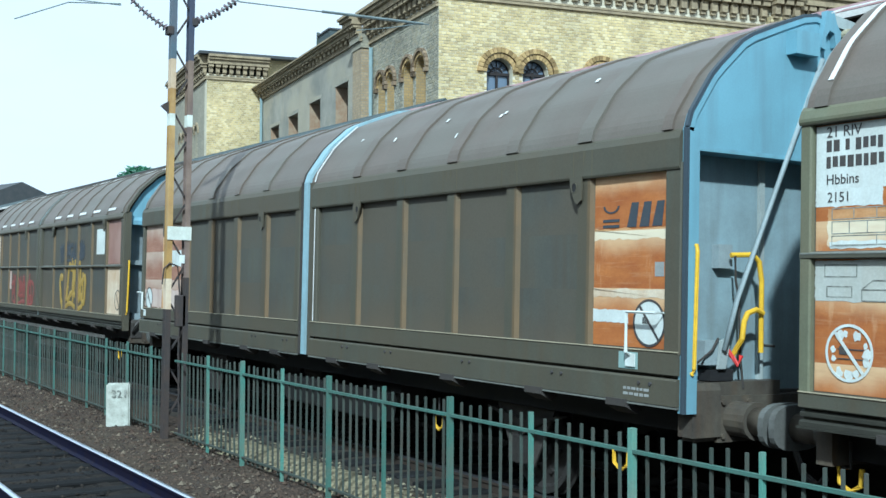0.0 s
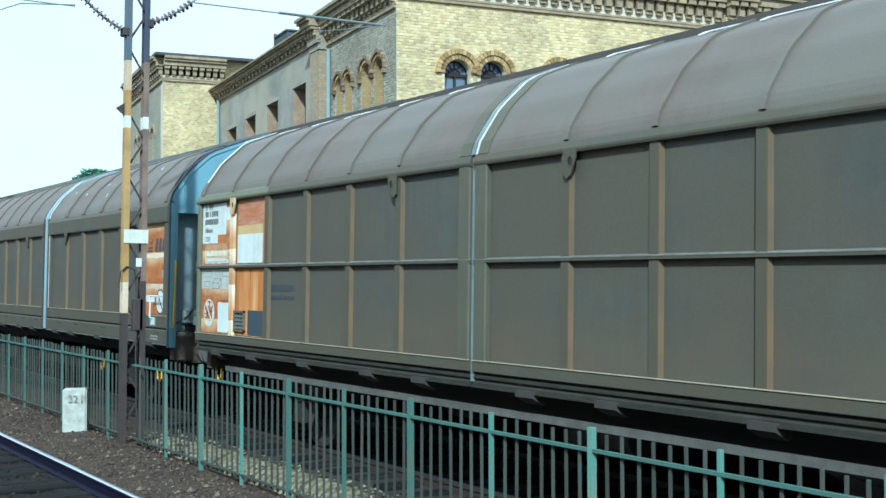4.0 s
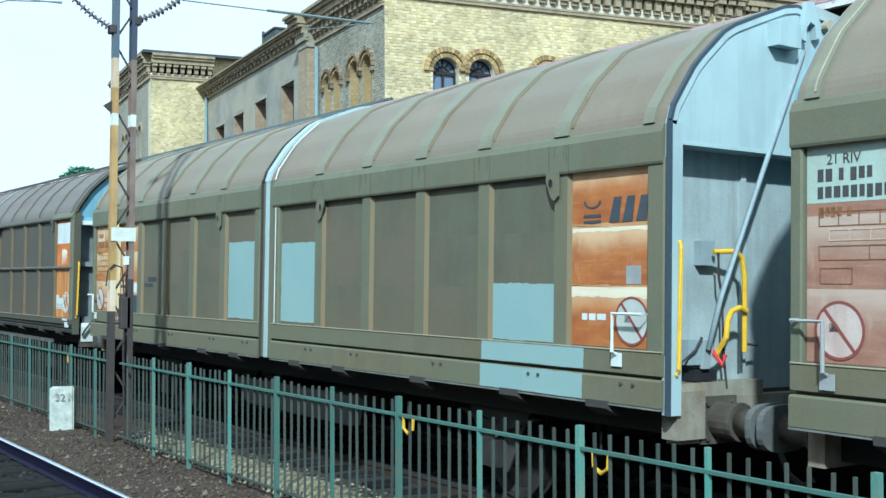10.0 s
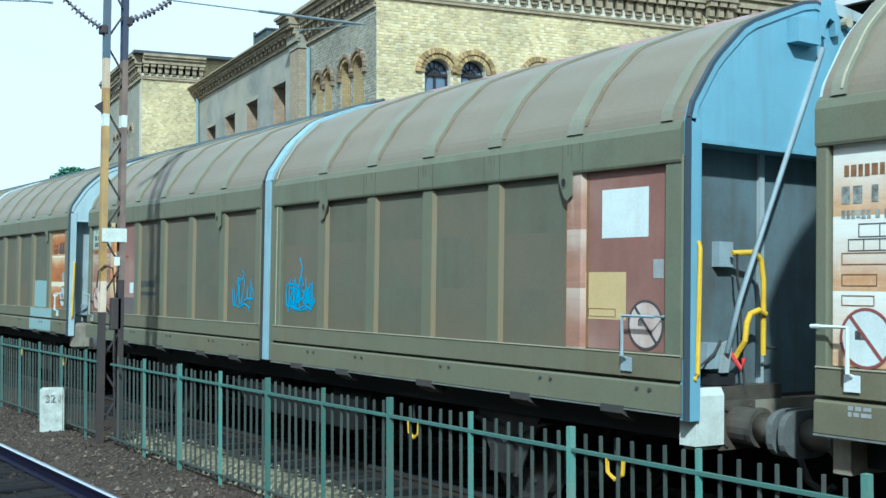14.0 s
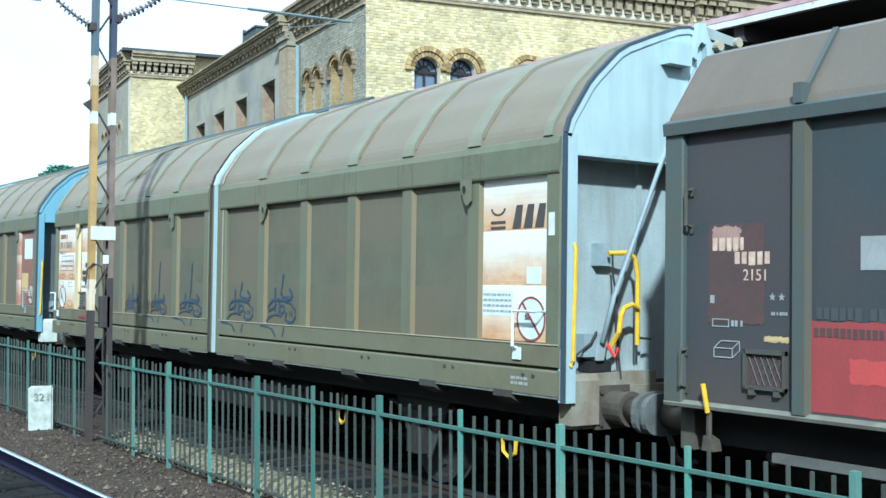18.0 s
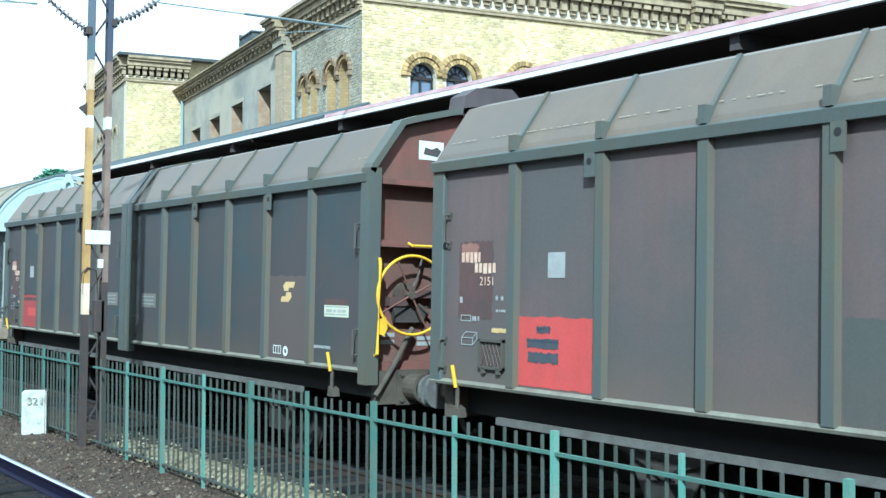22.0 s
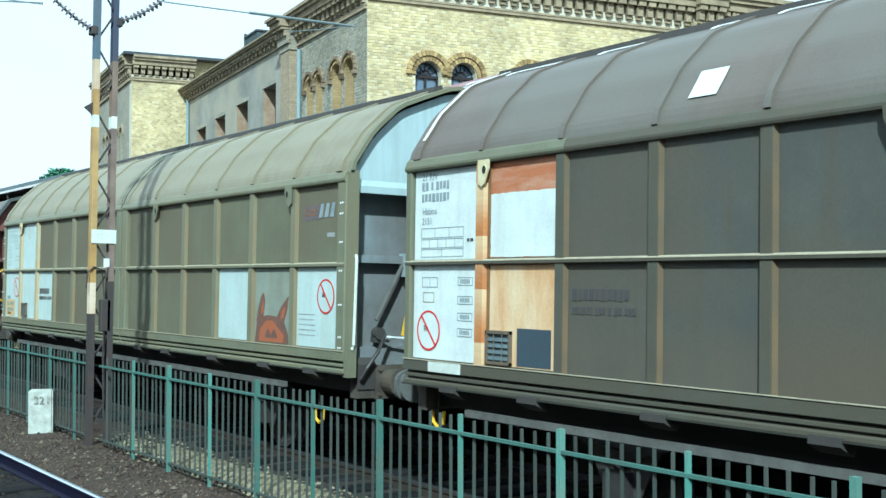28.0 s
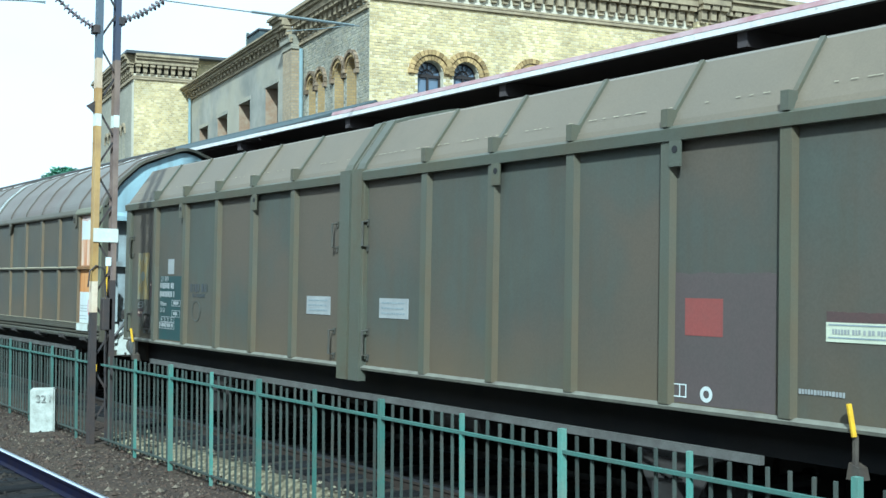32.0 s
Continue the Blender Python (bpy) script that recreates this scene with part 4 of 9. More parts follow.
for y, s, name in ((-0.11, 1, "front_leg"), (0.125, -1, "rear_leg")):
    if s == 1:
        bands = ((0, 1.85, "mast_dark"), (1.85, 2.28, "whiteband2"), (2.28, 4.45, "mast_rust"), (4.45, 4.62, "whiteband"), (4.62, 4.98, "mast_rust"), (4.98, 5.4, "mast_tan"), (5.4, 8.2, "mast_blue"))
    else:
        bands = ((0, 2.3, "mast_dark"), (2.3, 4.45, "mast_mauve"), (4.45, 4.62, "whiteband"), (4.62, 5.4, "mast_mauve"), (5.4, 8.2, "mast_navy"))
    for z0, z1, mm in bands:
        bm = bmesh.new()
        channel(bm, y, s, z0, z1)
        if mm == "whiteband2":
            part(name, bm, M["cream"], mast, "band of faded yellow paint")
        else:
            part(name, bm, M[mm], mast, "white painted band" if mm == "whiteband" else "")
z = 0.3
flip = 1
while z < 7.8:
    for x in (0.0,):
        bm = bmesh.new()
        a, b = Vector((x, -0.1 * flip, z)), Vector((x, 0.11 * flip, z + 0.34))
        d = (b - a).normalized()
        nrm = Vector((0, -d.z, d.y)) * 0.014
        vs = []
        for px in (x - 0.004, x + 0.004):
            for p in (a - nrm, a + nrm, b + nrm, b - nrm):
                vs.append(bm.verts.new((px, p.y, p.z)))
        for f in ((0, 1, 2, 3), (7, 6, 5, 4), (0, 4, 5, 1), (1, 5, 6, 2), (2, 6, 7, 3), (3, 7, 4, 0)):
            bm.faces.new([vs[i] for i in f])
        part("lacing_bar", bm, M["mast_dark"], mast)
    z += 0.45
    flip = -flip
pbox("number_plate", (0.065, 0.075, -0.16, 0.19, 2.83, 3.02), M["whiteband"], mast, "pale blank plate across both legs")
pbox("warning_plate", (0.065, 0.075, 0.02, 0.1, 2.5, 2.62), M["white"], mast, "small white plate")
pbox("switch_box", (-0.05, 0.06, 0.0, 0.14, 1.6, 2.05), M["mast_dark"], mast, "dark box between the legs", 0.01)
for y, z in ((-0.17, 5.8), (0.185, 5.96)):
    pbox("clamp", (-0.075, 0.075, y - 0.045, y + 0.045, z - 0.06, z + 0.06), M["mast_dark"], mast, "dark clamp that holds the insulators", 0.01)
bm = bmesh.new()
prism(bm, [(-0.16, 4.62), (-0.28, 4.72), (-0.16, 4.8)], -0.012, 0.012)
part("spike", bm, M["mast_dark"], mast, "small dark pointed bracket")
bm = bmesh.new()
tube(bm, [(0.07, -0.22, 2.2), (0.075, -0.2, 2.42), (0.08, -0.12, 2.5), (0.07, 0.0, 2.46), (0.0, 0.04, 2.3), (0.05, 0.06, 1.9), (0.02, 0.05, 1.3), (0.04, 0.07, 0.4)], 0.012, 6)
part("cable", bm, M["mast_dark"], mast, "loose dark cable tied to the legs")
pbox("foundation", (-0.16, 0.16, -0.2, 0.22, -0.12, 0.03), M["ballast"], mast, "rough concrete footing", 0.02)


def insulator_string(a, b, label):
    ob = thing("insulator_string", label, "insulator", at=(0, 0, 0))
    a, b = Vector(a), Vector(b)
    pts = [a.lerp(b, k / 12) - Vector((0, 0, 0.05 * math.sin(math.pi * k / 12))) for k in range(13)]
    bm = bmesh.new()
    tube(bm, pts, 0.018, 6)
    part("rod", bm, M["wire"], ob)
    for k in range(1, 12):
        p, d = pts[k], (pts[k + 1] - pts[k - 1]).normalized() * 0.016
        bm = bmesh.new()
        n = 10
        q = d.normalized().to_track_quat("Z", "Y").to_matrix()
        prof = ((0.018, -1), (0.06 if k % 4 else 0.026, -0.5), (0.042, 0.6), (0.018, 1))
        rings = [[bm.verts.new(p + d * h + q @ Vector((r * math.cos(2 * math.pi * j / n), r * math.sin(2 * math.pi * j / n), 0))) for j in range(n)] for r, h in prof]
        for r0, r1 in zip(rings, rings[1:]):
            for j in range(n):
                bm.faces.new((r0[j], r0[(j + 1) % n], r1[(j + 1) % n], r1[j]))
        part("insulator_disc", bm, M["insulator"], ob, smooth=True)
    return ob


insulator_string((MAST_X, 5.3, 5.72), (MAST_X, 4.62, 6.22), "hanging string of brown insulators tied to the mast")
insulator_string((MAST_X, 5.62, 5.86), (MAST_X, 6.34, 6.28), "hanging string of brown insulators tied to the mast")


def wire(label, runs):
    ob = thing("overhead_wire", label, "wire", "overhead wires")
    for pts, r in runs:
        bm = bmesh.new()
        tube(bm, pts, r, 6)
        part("strand", bm, M["wire"], ob)


wire("thin grey cross-span wire with a steady arm", [([(MAST_X, 6.34, 6.25), (MAST_X, 8.0, 6.27), (MAST_X, 9.6, 6.29)], 0.01), ([(MAST_X, 7.7, 6.27), (MAST_X, 8.6, 6.28), (MAST_X, 9.5, 6.29)], 0.022),
      ([(MAST_X + 0.0, 8.3, 6.05), (MAST_X, 8.9, 6.16), (MAST_X, 9.45, 6.29)], 0.009)])
wire("thin grey cross-span wire over the empty track", [([(MAST_X, 4.62, 6.0), (MAST_X, 3.9, 5.93), (MAST_X, 3.2, 5.62)], 0.009), ([(MAST_X, 4.62, 5.98), (MAST_X, 2.2, 5.98), (MAST_X, -1.0, 6.05)], 0.008),
      ([(MAST_X, 4.62, 6.22), (MAST_X, 3.0, 6.9), (MAST_X, -1.0, 8.2)], 0.009)])
wire("thin grey contact wire above the train", [([(MAST_X, 6.34, 6.28), (MAST_X, 8.2, 7.2), (MAST_X, 12.0, 9.0)], 0.009)])

# ---- station building ----
BX, BY, BROT = -27.3, 16.6, -9.5


def arch_pts(u0, u1, spring, n=9):
    """Points over a round arch from u0 to u1."""
    c, r = (u0 + u1) / 2, (u1 - u0) / 2
    return [(c - r * math.cos(math.pi * k / n), spring + r * math.sin(math.pi * k / n)) for k in range(n + 1)]


def facade(root, side, u_end, z_top, openings, material, u_start=0.0, off=0.0, name="wall"):
    """A wall 0.5 m thick with real openings (u0, u1, sill, spring, arched). side x: faces +x, u runs along y; side y: faces -y, u runs along -x."""
    bm = bmesh.new()

    def put(pts):
        if side == "x":
            prism(bm, pts, off - 0.5, off, "x")
        else:
            prism(bm, [(-u, z) for u, z in pts], off, off + 0.5, "y")

    u = u_start
    for u0, u1, sill, spring, arched in sorted(openings):
        put([(u, 0), (u0, 0), (u0, z_top), (u, z_top)])
        put([(u0, 0), (u1, 0), (u1, sill), (u0, sill)])
        if arched:
            put([(u0, z_top)] + arch_pts(u0, u1, spring) + [(u1, z_top)])
        else:
            put([(u0, spring), (u1, spring), (u1, z_top), (u0, z_top)])
        u = u1
    put([(u, 0), (u_end, 0), (u_end, z_top), (u, z_top)])
    bmesh.ops.remove_doubles(bm, verts=bm.verts, dist=0.0005)
    return part(name, bm, material, root)


def place(side, off):
    """How a part drawn in (u, depth outwards, z) lies on the building."""
    return (lambda u, d, z: (off + d, u, z)) if side == "x" else (lambda u, d, z: (-u, off - d, z))


def lbox(bm, at, u0, u1, d0, d1, z0, z1):
    a, b = at(u0, d0, z0), at(u1, d1, z1)
    box(bm, min(a[0], b[0]), max(a[0], b[0]), min(a[1], b[1]), max(a[1], b[1]), z0, z1)


def ring_of_bricks(wall, at, u0, u1, spring, width, material, count=13, d=0.05):
    c, r = (u0 + u1) / 2, (u1 - u0) / 2
    for k in range(count):
        a0, a1 = math.pi * (k + 0.06) / count, math.pi * (k + 0.94) / count
        bm = bmesh.new()
        quad = [(c - rr * math.cos(a), spring + rr * math.sin(a)) for rr, a in ((r + 0.01, a0), (r + 0.01, a1), (r + width, a1), (r + width, a0))]
        lo = [bm.verts.new(at(u, -0.02, z)) for u, z in quad]
        hi = [bm.verts.new(at(u, d, z)) for u, z in quad]
        for i in range(4):
            bm.faces.new((lo[i], lo[(i + 1) % 4], hi[(i + 1) % 4], hi[i]))
        bm.faces.new(hi)
        part("arch_brick", bm, material, wall)


def niche_lining(wall, at, u0, u1, sill, spring, material, d0=-0.26, d1=0.002, thick=0.02):
    """Brick lining along the sides and the arch of an opening."""
    c, ro, ri = (u0 + u1) / 2, (u1 - u0) / 2 - 0.004, (u1 - u0) / 2 - 0.004 - thick
    def path(rr):
        return [(c - rr, sill + 0.01)] + [(c - rr * math.cos(math.pi * k / 12), spring + rr * math.sin(math.pi * k / 12)) for k in range(13)] + [(c + rr, sill + 0.01)]
    bm = bmesh.new()
    outer, inner = path(ro), path(ri)
    grid = [[bm.verts.new(at(u, d, z)) for u, z in p] for p, d in ((outer, d0), (outer, d1), (inner, d1), (inner, d0))]
    for a, b in zip(grid, grid[1:] + grid[:1]):
        for k in range(len(outer) - 1):
            bm.faces.new((a[k], a[k + 1], b[k + 1], b[k]))
    for k in (0, -1):
        bm.faces.new([g[k] for g in grid])
    part("niche_lining", bm, material, wall, "ochre brick lining of the niche")


def arched_window(root, at, u0, u1, sill, spring, frame_mat, blind=None):
    """A window in its opening: glass or bricked-up ground, frame, mullion and fan bars."""
    c, r = (u0 + u1) / 2, (u1 - u0) / 2
    bm = bmesh.new()
    pts = [(u0 + 0.005, sill + 0.005)] + [(c - (r - 0.005) * math.cos(math.pi * k / 9), spring + (r - 0.005) * math.sin(math.pi * k / 9)) for k in range(10)] + [(u1 - 0.005, sill + 0.005)]
    lo, hi = [bm.verts.new(at(u, -0.3, z)) for u, z in pts], [bm.verts.new(at(u, -0.26, z)) for u, z in pts]
    for i in range(len(pts)):
        j = (i + 1) % len(pts)
        bm.faces.new((lo[i], lo[j], hi[j], hi[i]))
    bm.faces.new(lo)
    bm.faces.new(hi)
    win = part("window", bm, blind or M["glass"], root, "bricked-up blind arch" if blind else "arched window with dark bars")
    if blind:
        return
    bm = bmesh.new()
    lbox(bm, at, c - 0.03, c + 0.03, -0.25, -0.2, sill, spring)
    lbox(bm, at, u0 + 0.005, u1 - 0.005, -0.25, -0.19, spring - 0.05, spring + 0.03)
    lbox(bm, at, u0 + 0.005, u0 + 0.06, -0.25, -0.2, sill, spring)
    lbox(bm, at, u1 - 0.06, u1 - 0.005, -0.25, -0.2, sill, spring)
    for k in range(1, 6):
        a = math.pi * k / 6
        p0, p1 = Vector((c, spring)), Vector((c - (r - 0.02) * math.cos(a), spring + (r - 0.02) * math.sin(a)))
        tube(bm, [at(p0.x, -0.22, p0.y), at(p1.x, -0.22, p1.y)], 0.014, 5)
    for rr in (0.45 * r, r - 0.02):
        tube(bm, [at(c - rr * math.cos(math.pi * k / 10), -0.22, spring + rr * math.sin(math.pi * k / 10)) for k in range(11)], 0.018, 5)
    part("window_frame", bm, frame_mat, win)


def cornice(root, at, u0, u1, z0, h, reach, material, step=0.36, label="corbelled brick cornice"):
    """String course, row of corbels with little arches, and a stepped top."""
    bm = bmesh.new()
    lbox(bm, at, u0, u1, 0, 0.08, z0, z0 + 0.07)
    part("string_course", bm, material, root)
    bm = bmesh.new()
    lbox(bm, at, u0, u1, 0, 0.05, z0 + 0.1, z0 + 0.16)
    part("string_course", bm, material, root)
    bm = bmesh.new()
    lbox(bm, at, u0, u1, -0.05, reach, z0 + h * 0.62, z0 + h * 0.8)
    lbox(bm, at, u0, u1, -0.05, reach + 0.1, z0 + h * 0.8, z0 + h * 0.9)
    lbox(bm, at, u0, u1, -0.05, reach + 0.18, z0 + h * 0.9, z0 + h)
    body = part("cornice", bm, material, root, label)
    n = max(1, round((u1 - u0) / step))
    for k in range(n):
        c = u0 + (k + 0.5) * (u1 - u0) / n
        w = 0.5 * (u1 - u0) / n
        bm = bmesh.new()
        lbox(bm, at, c - w * 0.55, c + w * 0.55, 0, reach * 0.5, z0 + h * 0.28, z0 + h * 0.5)
        lbox(bm, at, c - w * 0.45, c + w * 0.45, 0, reach * 0.3, z0 + h * 0.2, z0 + h * 0.28)
        lbox(bm, at, c - w * 0.72, c + w * 0.72, 0, reach * 0.85, z0 + h * 0.5, z0 + h * 0.62)
        part("corbel", bm, material, body)
    return body


station = thing("station_building", "old yellow brick station building with arched windows and corbelled cornice", "station building", at=(BX, BY, 0), rz=BROT)
ATX, ATY = place("x", 0.0), place("y", 0.0)
right_wins = [(1.45, 2.25, 6.4, 7.94, True), (2.57, 3.37, 6.4, 7.98, True), (4.75, 5.45, 6.4, 8.0, True), (5.85, 6.55, 6.4, 8.0, True), (8.1, 8.8, 6.4, 8.0, True), (9.2, 9.9, 6.4, 8.0, True)]
wall_x = facade(station, "x", 17.0, 10.6, right_wins, M["mortar"])
left_wins = [(0.95, 1.75, 6.2, 8.12, True), (1.97, 2.77, 6.2, 8.12, True), (3.6, 4.26, 6.2, 8.12, True), (4.44, 5.1, 6.2, 8.12, True)]
wall_y = facade(station, "y", 6.0, 10.4, left_wins, M["mortar_grey"], u_start=0.5)
sq_wins = [(8.3, 9.75, 7.3, 8.85, False), (11.7, 13.15, 7.3, 8.72, False), (14.85, 16.3, 7.3, 8.6, False), (17.9, 19.3, 7.3, 8.5, False)]
wall_p = facade(station, "y", 21.2, 10.4, sq_wins, M["plaster"], u_start=6.0, name="plastered_wall")
for u0, u1, s, sp, _ in right_wins:
    arched_window(station, ATX, u0, u1, s, sp, M["frame_dark"])
    ring_of_bricks(wall_x, ATX, u0, u1, sp, 0.14, M["arch_ochre"], 14, 0.05)
    ring_of_bricks(wall_x, ATX, u0 - 0.15, u1 + 0.15, sp, 0.15, M["arch_ochre"], 16, 0.09 if right_wins.index((u0, u1, s, sp, _)) % 2 else 0.096)
for u0, u1, s, sp, _ in left_wins:
    arched_window(station, ATY, u0, u1, s, sp, M["frame_dark"], blind=M["brick_warm"])
    ring_of_bricks(wall_y, ATY, u0, u1, sp, 0.11, M["arch_ochre"], 12, 0.05)
    ring_of_bricks(wall_y, ATY, u0 - 0.11, u1 + 0.11, sp, 0.1, M["arch_brown"], 14, 0.1)
    niche_lining(wall_y, ATY, u0, u1, s, sp, M["brick_warm"])
    for u in (u0 - 0.11, u1 + 0.11):
        bm = bmesh.new()
        lbox(bm, ATY, u - 0.1, u + 0.1, 0, 0.11, sp - 0.14, sp - 0.02)
        part("impost", bm, M["arch_brown"], wall_y)
for u0, u1, s, top, _ in sq_wins:
    bm = bmesh.new()
    lbox(bm, ATY, u0, u1, -0.48, -0.42, s, top)
    win = part("window", bm, M["void"], station, "empty dark window opening")
    bm = bmesh.new()
    lbox(bm, ATY, u0 - 0.12, u1 + 0.12, -0.02, 0.02, top, top + 0.14)
    part("lintel", bm, M["plaster"], win)
    bm = bmesh.new()
    lbox(bm, ATY, u1 - 0.024, u1 - 0.004, -0.415, 0.004, s + 0.005, top - 0.005)
    part("reveal", bm, M["reveal_brick"], win, "bare red-brown brick reveal")
    bm = bmesh.new()
    lbox(bm, ATY, u0 + 0.45, u0 + 0.53, -0.41, -0.36, s + 0.005, top - 0.005)
    part("window_post", bm, M["void"], win)
    bm = bmesh.new()
    lbox(bm, ATY, u0 - 0.1, u1 + 0.1, -0.3, 0.06, s - 0.12, s)
    part("sill", bm, M["plaster"], win)
# pilasters and cornices
bm = bmesh.new()
lbox(bm, ATY, 5.95, 6.85, 0, 0.3, 0, 9.75)
part("pilaster", bm, M["brick_brown"], station)
bm = bmesh.new()
lbox(bm, ATX, 10.95, 11.95, 0, 0.25, 0, 10.3)
part("pilaster", bm, M["brick"], station)
cornice(station, ATX, 0.0, 10.95, 9.9, 1.35, 0.35, M["stone_trim"])
cornice(station, place("x", 0.25), 10.9, 12.0, 9.95, 1.35, 0.35, M["stone_trim"])
cornice(station, ATX, 12.0, 17.0, 9.9, 1.35, 0.35, M["stone_trim"])
cornice(station, ATY, 0.0, 5.9, 9.65, 1.0, 0.35, M["stone_trim"], 0.42)
cornice(station, place("y", -0.3), 5.85, 6.95, 9.75, 0.85, 0.35, M["stone_trim"], 0.3)
cornice(station, ATY, 6.95, 21.2, 9.93, 0.55, 0.26, M["stone_trim"], 0.5)
bm = bmesh.new()
for d0, d1, z0, z1 in ((0, 0.4, 9.75, 10.0), (0, 0.33, 9.55, 9.75)):
    lbox(bm, ATY, 5.9, 6.9, d0, d1, z0, z1)
part("capital", bm, M["brick_grey"], station)
bm = bmesh.new()
prism(bm, [(0.3, 11.1), (0.3, 11.2), (-2.0, 11.1), (-6.5, 10.5), (-21.4, 10.35), (-21.4, 10.25), (-2.0, 10.4)], 0.35, 17.2, "y")
part("roof", bm, M["roof_dark"], station, "low dark sheet roof")
bm = bmesh.new()
box(bm, -12.9, -11.4, 0.25, 1.5, 10.4, 11.24)
part("roof_box", bm, M["tarpaper"], station, "grey boxy roof vent")
bm = bmesh.new()
box(bm, -12.98, -12.9, 0.2, 0.3, 10.4, 11.42)
part("vent_edge", bm, M["picket"], station, "green copper edge of the roof vent")
bm = bmesh.new()
box(bm, -12.95, -11.35, 0.2, 1.55, 11.24, 11.3)
part("vent_cover", bm, M["roof_dark"], station)
for u, d, z0, z1 in ((5.6, 0.09, 0.5, 9.5), (20.75, 0.09, 0.5, 10.0)):
    bm = bmesh.new()
    tube(bm, [ATY(u, d, z0), ATY(u, d, z1)], 0.065, 8)
    part("downpipe", bm, M["pipe"], station, "zinc downpipe", smooth=True)
# back closing walls
bm = bmesh.new()
box(bm, -21.2, -20.7, 0.5, 16.5, 0, 10.4)
box(bm, -21.2, -0.5, 16.5, 17.0, 0, 10.4)
part("back_wall", bm, M["brick_grey"], station)

# single bricks of the facades
def brick_faces(bm, at, u0, u1, z0, z1, d):
    lo = [bm.verts.new(at(u, 0.0, z)) for u, z in ((u0, z0), (u1, z0), (u1, z1), (u0, z1))]
    hi = [bm.verts.new(at(u, d, z)) for u, z in ((u0 + 0.003, z0 + 0.003), (u1 - 0.003, z0 + 0.003), (u1 - 0.003, z1 - 0.003), (u0 + 0.003, z1 - 0.003))]
    for i in range(4):
        bm.faces.new((lo[i], lo[(i + 1) % 4], hi[(i + 1) % 4], hi[i]))
    bm.faces.new(hi)


def lay_bricks(wall, at, ua, ub, za, zb, openings, singles, one, many, margin=0.24):
    """Courses of bricks on a wall; those of the first stretch are pieces of their own, the rest one joined part."""
    rest, made = bmesh.new(), 0
    row, z = 0, zb - 0.085
    while z > za:
        u = ua - (0.0725 if row % 2 else 0.0)
        while u < ub:
            a, b = max(u + 0.006, ua), min(u + 0.139, ub)
            c = (a + b) / 2
            hit = b - a < 0.04
            for u0, u1, sill, spring, arched in openings:
                m, r = (u0 + u1) / 2, (u1 - u0) / 2 + margin
                if abs(c - m) < (u1 - u0) / 2 + 0.06 and z < spring + 0.05:
                    hit = True
                if z >= spring - 0.02 and math.hypot(c - m, z + 0.04 - spring) < r + 0.02:
                    hit = True
            if not hit:
                d = random.uniform(0.006, 0.016)
                if made < singles:
                    bm = bmesh.new()
                    brick_faces(bm, at, a, b, z + 0.006, z + 0.079, d)
                    part("brick", bm, one, wall)
                    made += 1
                else:
                    brick_faces(rest, at, a, b, z + 0.006, z + 0.079, d)
            u += 0.145
        z -= 0.085
        row += 1
    tagged(part("brickwork", rest, many, wall), kind="stuff")


lay_bricks(wall_x, ATX, 0.0, 10.9, 6.3, 9.9, right_wins, 300, M["brick_one"], M["brick_many"])
lay_bricks(wall_x, ATX, 12.0, 16.9, 8.5, 9.9, [], 0, M["brick_one"], M["brick_many"])
lay_bricks(wall_y, ATY, 0.0, 5.9, 6.3, 9.64, left_wins, 0, M["brick_one"], M["brick_many_grey"], 0.22)

# corner tower
tower = thing("corner_tower", "square yellow brick tower with a corbelled top", "tower", at=(BX, BY, 0), rz=BROT)
TX, TY = place("x", -21.2), place("y", -2.4)
tower_wall = facade(tower, "x", 6.0, 11.0, [], M["mortar"], u_start=-2.4, off=-21.2)
lay_bricks(tower_wall, TX, -2.4, 0.0, 6.3, 10.75, [], 0, M["brick_one"], M["brick_many"])
t_wins = [(23.2, 23.95, 7.0, 8.6, True), (24.15, 24.9, 7.0, 8.6, True), (26.6, 27.35, 7.0, 8.6, True), (27.55, 28.3, 7.0, 8.6, True)]
tw = facade(tower, "y", 30.0, 11.0, t_wins, M["brick_grey"], u_start=21.7, off=-2.4)
for u0, u1, s, sp, _ in t_wins:
    arched_window(tower, TY, u0, u1, s, sp, M["frame_dark"], blind=M["brick_grey"])
    ring_of_bricks(tw, TY, u0, u1, sp, 0.16, M["stone_trim"], 12, 0.06)
cornice(tower, TX, -2.4, 0.3, 10.75, 1.05, 0.3, M["stone_trim"], 0.3)
cornice(tower, TY, 21.2, 30.0, 10.75, 1.05, 0.3, M["stone_trim"], 0.5)
bm = bmesh.new()
box(bm, -30.2, -20.8, -2.8, 6.2, 11.8, 11.92)
part("roof_slab", bm, M["roof_dark"], tower, "thin dark roof edge")
bm = bmesh.new()
box(bm, -30.0, -21.7, -1.9, 6.0, 0, 11.0)
part("tower_core", bm, M["brick_grey"], tower)
bm = bmesh.new()
box(bm, -21.6, -21.35, 0.35, 6.0, 11.0, 11.8)
part("upper_wall", bm, M["brick"], tower, "set-back brick wall under the roof edge")

# ---- platform canopy ----
canopy = thing("platform_canopy", "long platform canopy with flaking white and red edge", "canopy", at=(0, 10.2, 0))
bm = bmesh.new()
box(bm, -70, 40, -0.03, 0.05, 5.025, 5.095)
part("fascia", bm, M["fascia_white"], canopy, "flaking white edge board")
bm = bmesh.new()
prism(bm, [(-0.035, 5.099), (0.1, 5.099), (0.1, 5.165), (-0.02, 5.16)], -18.0, 40)
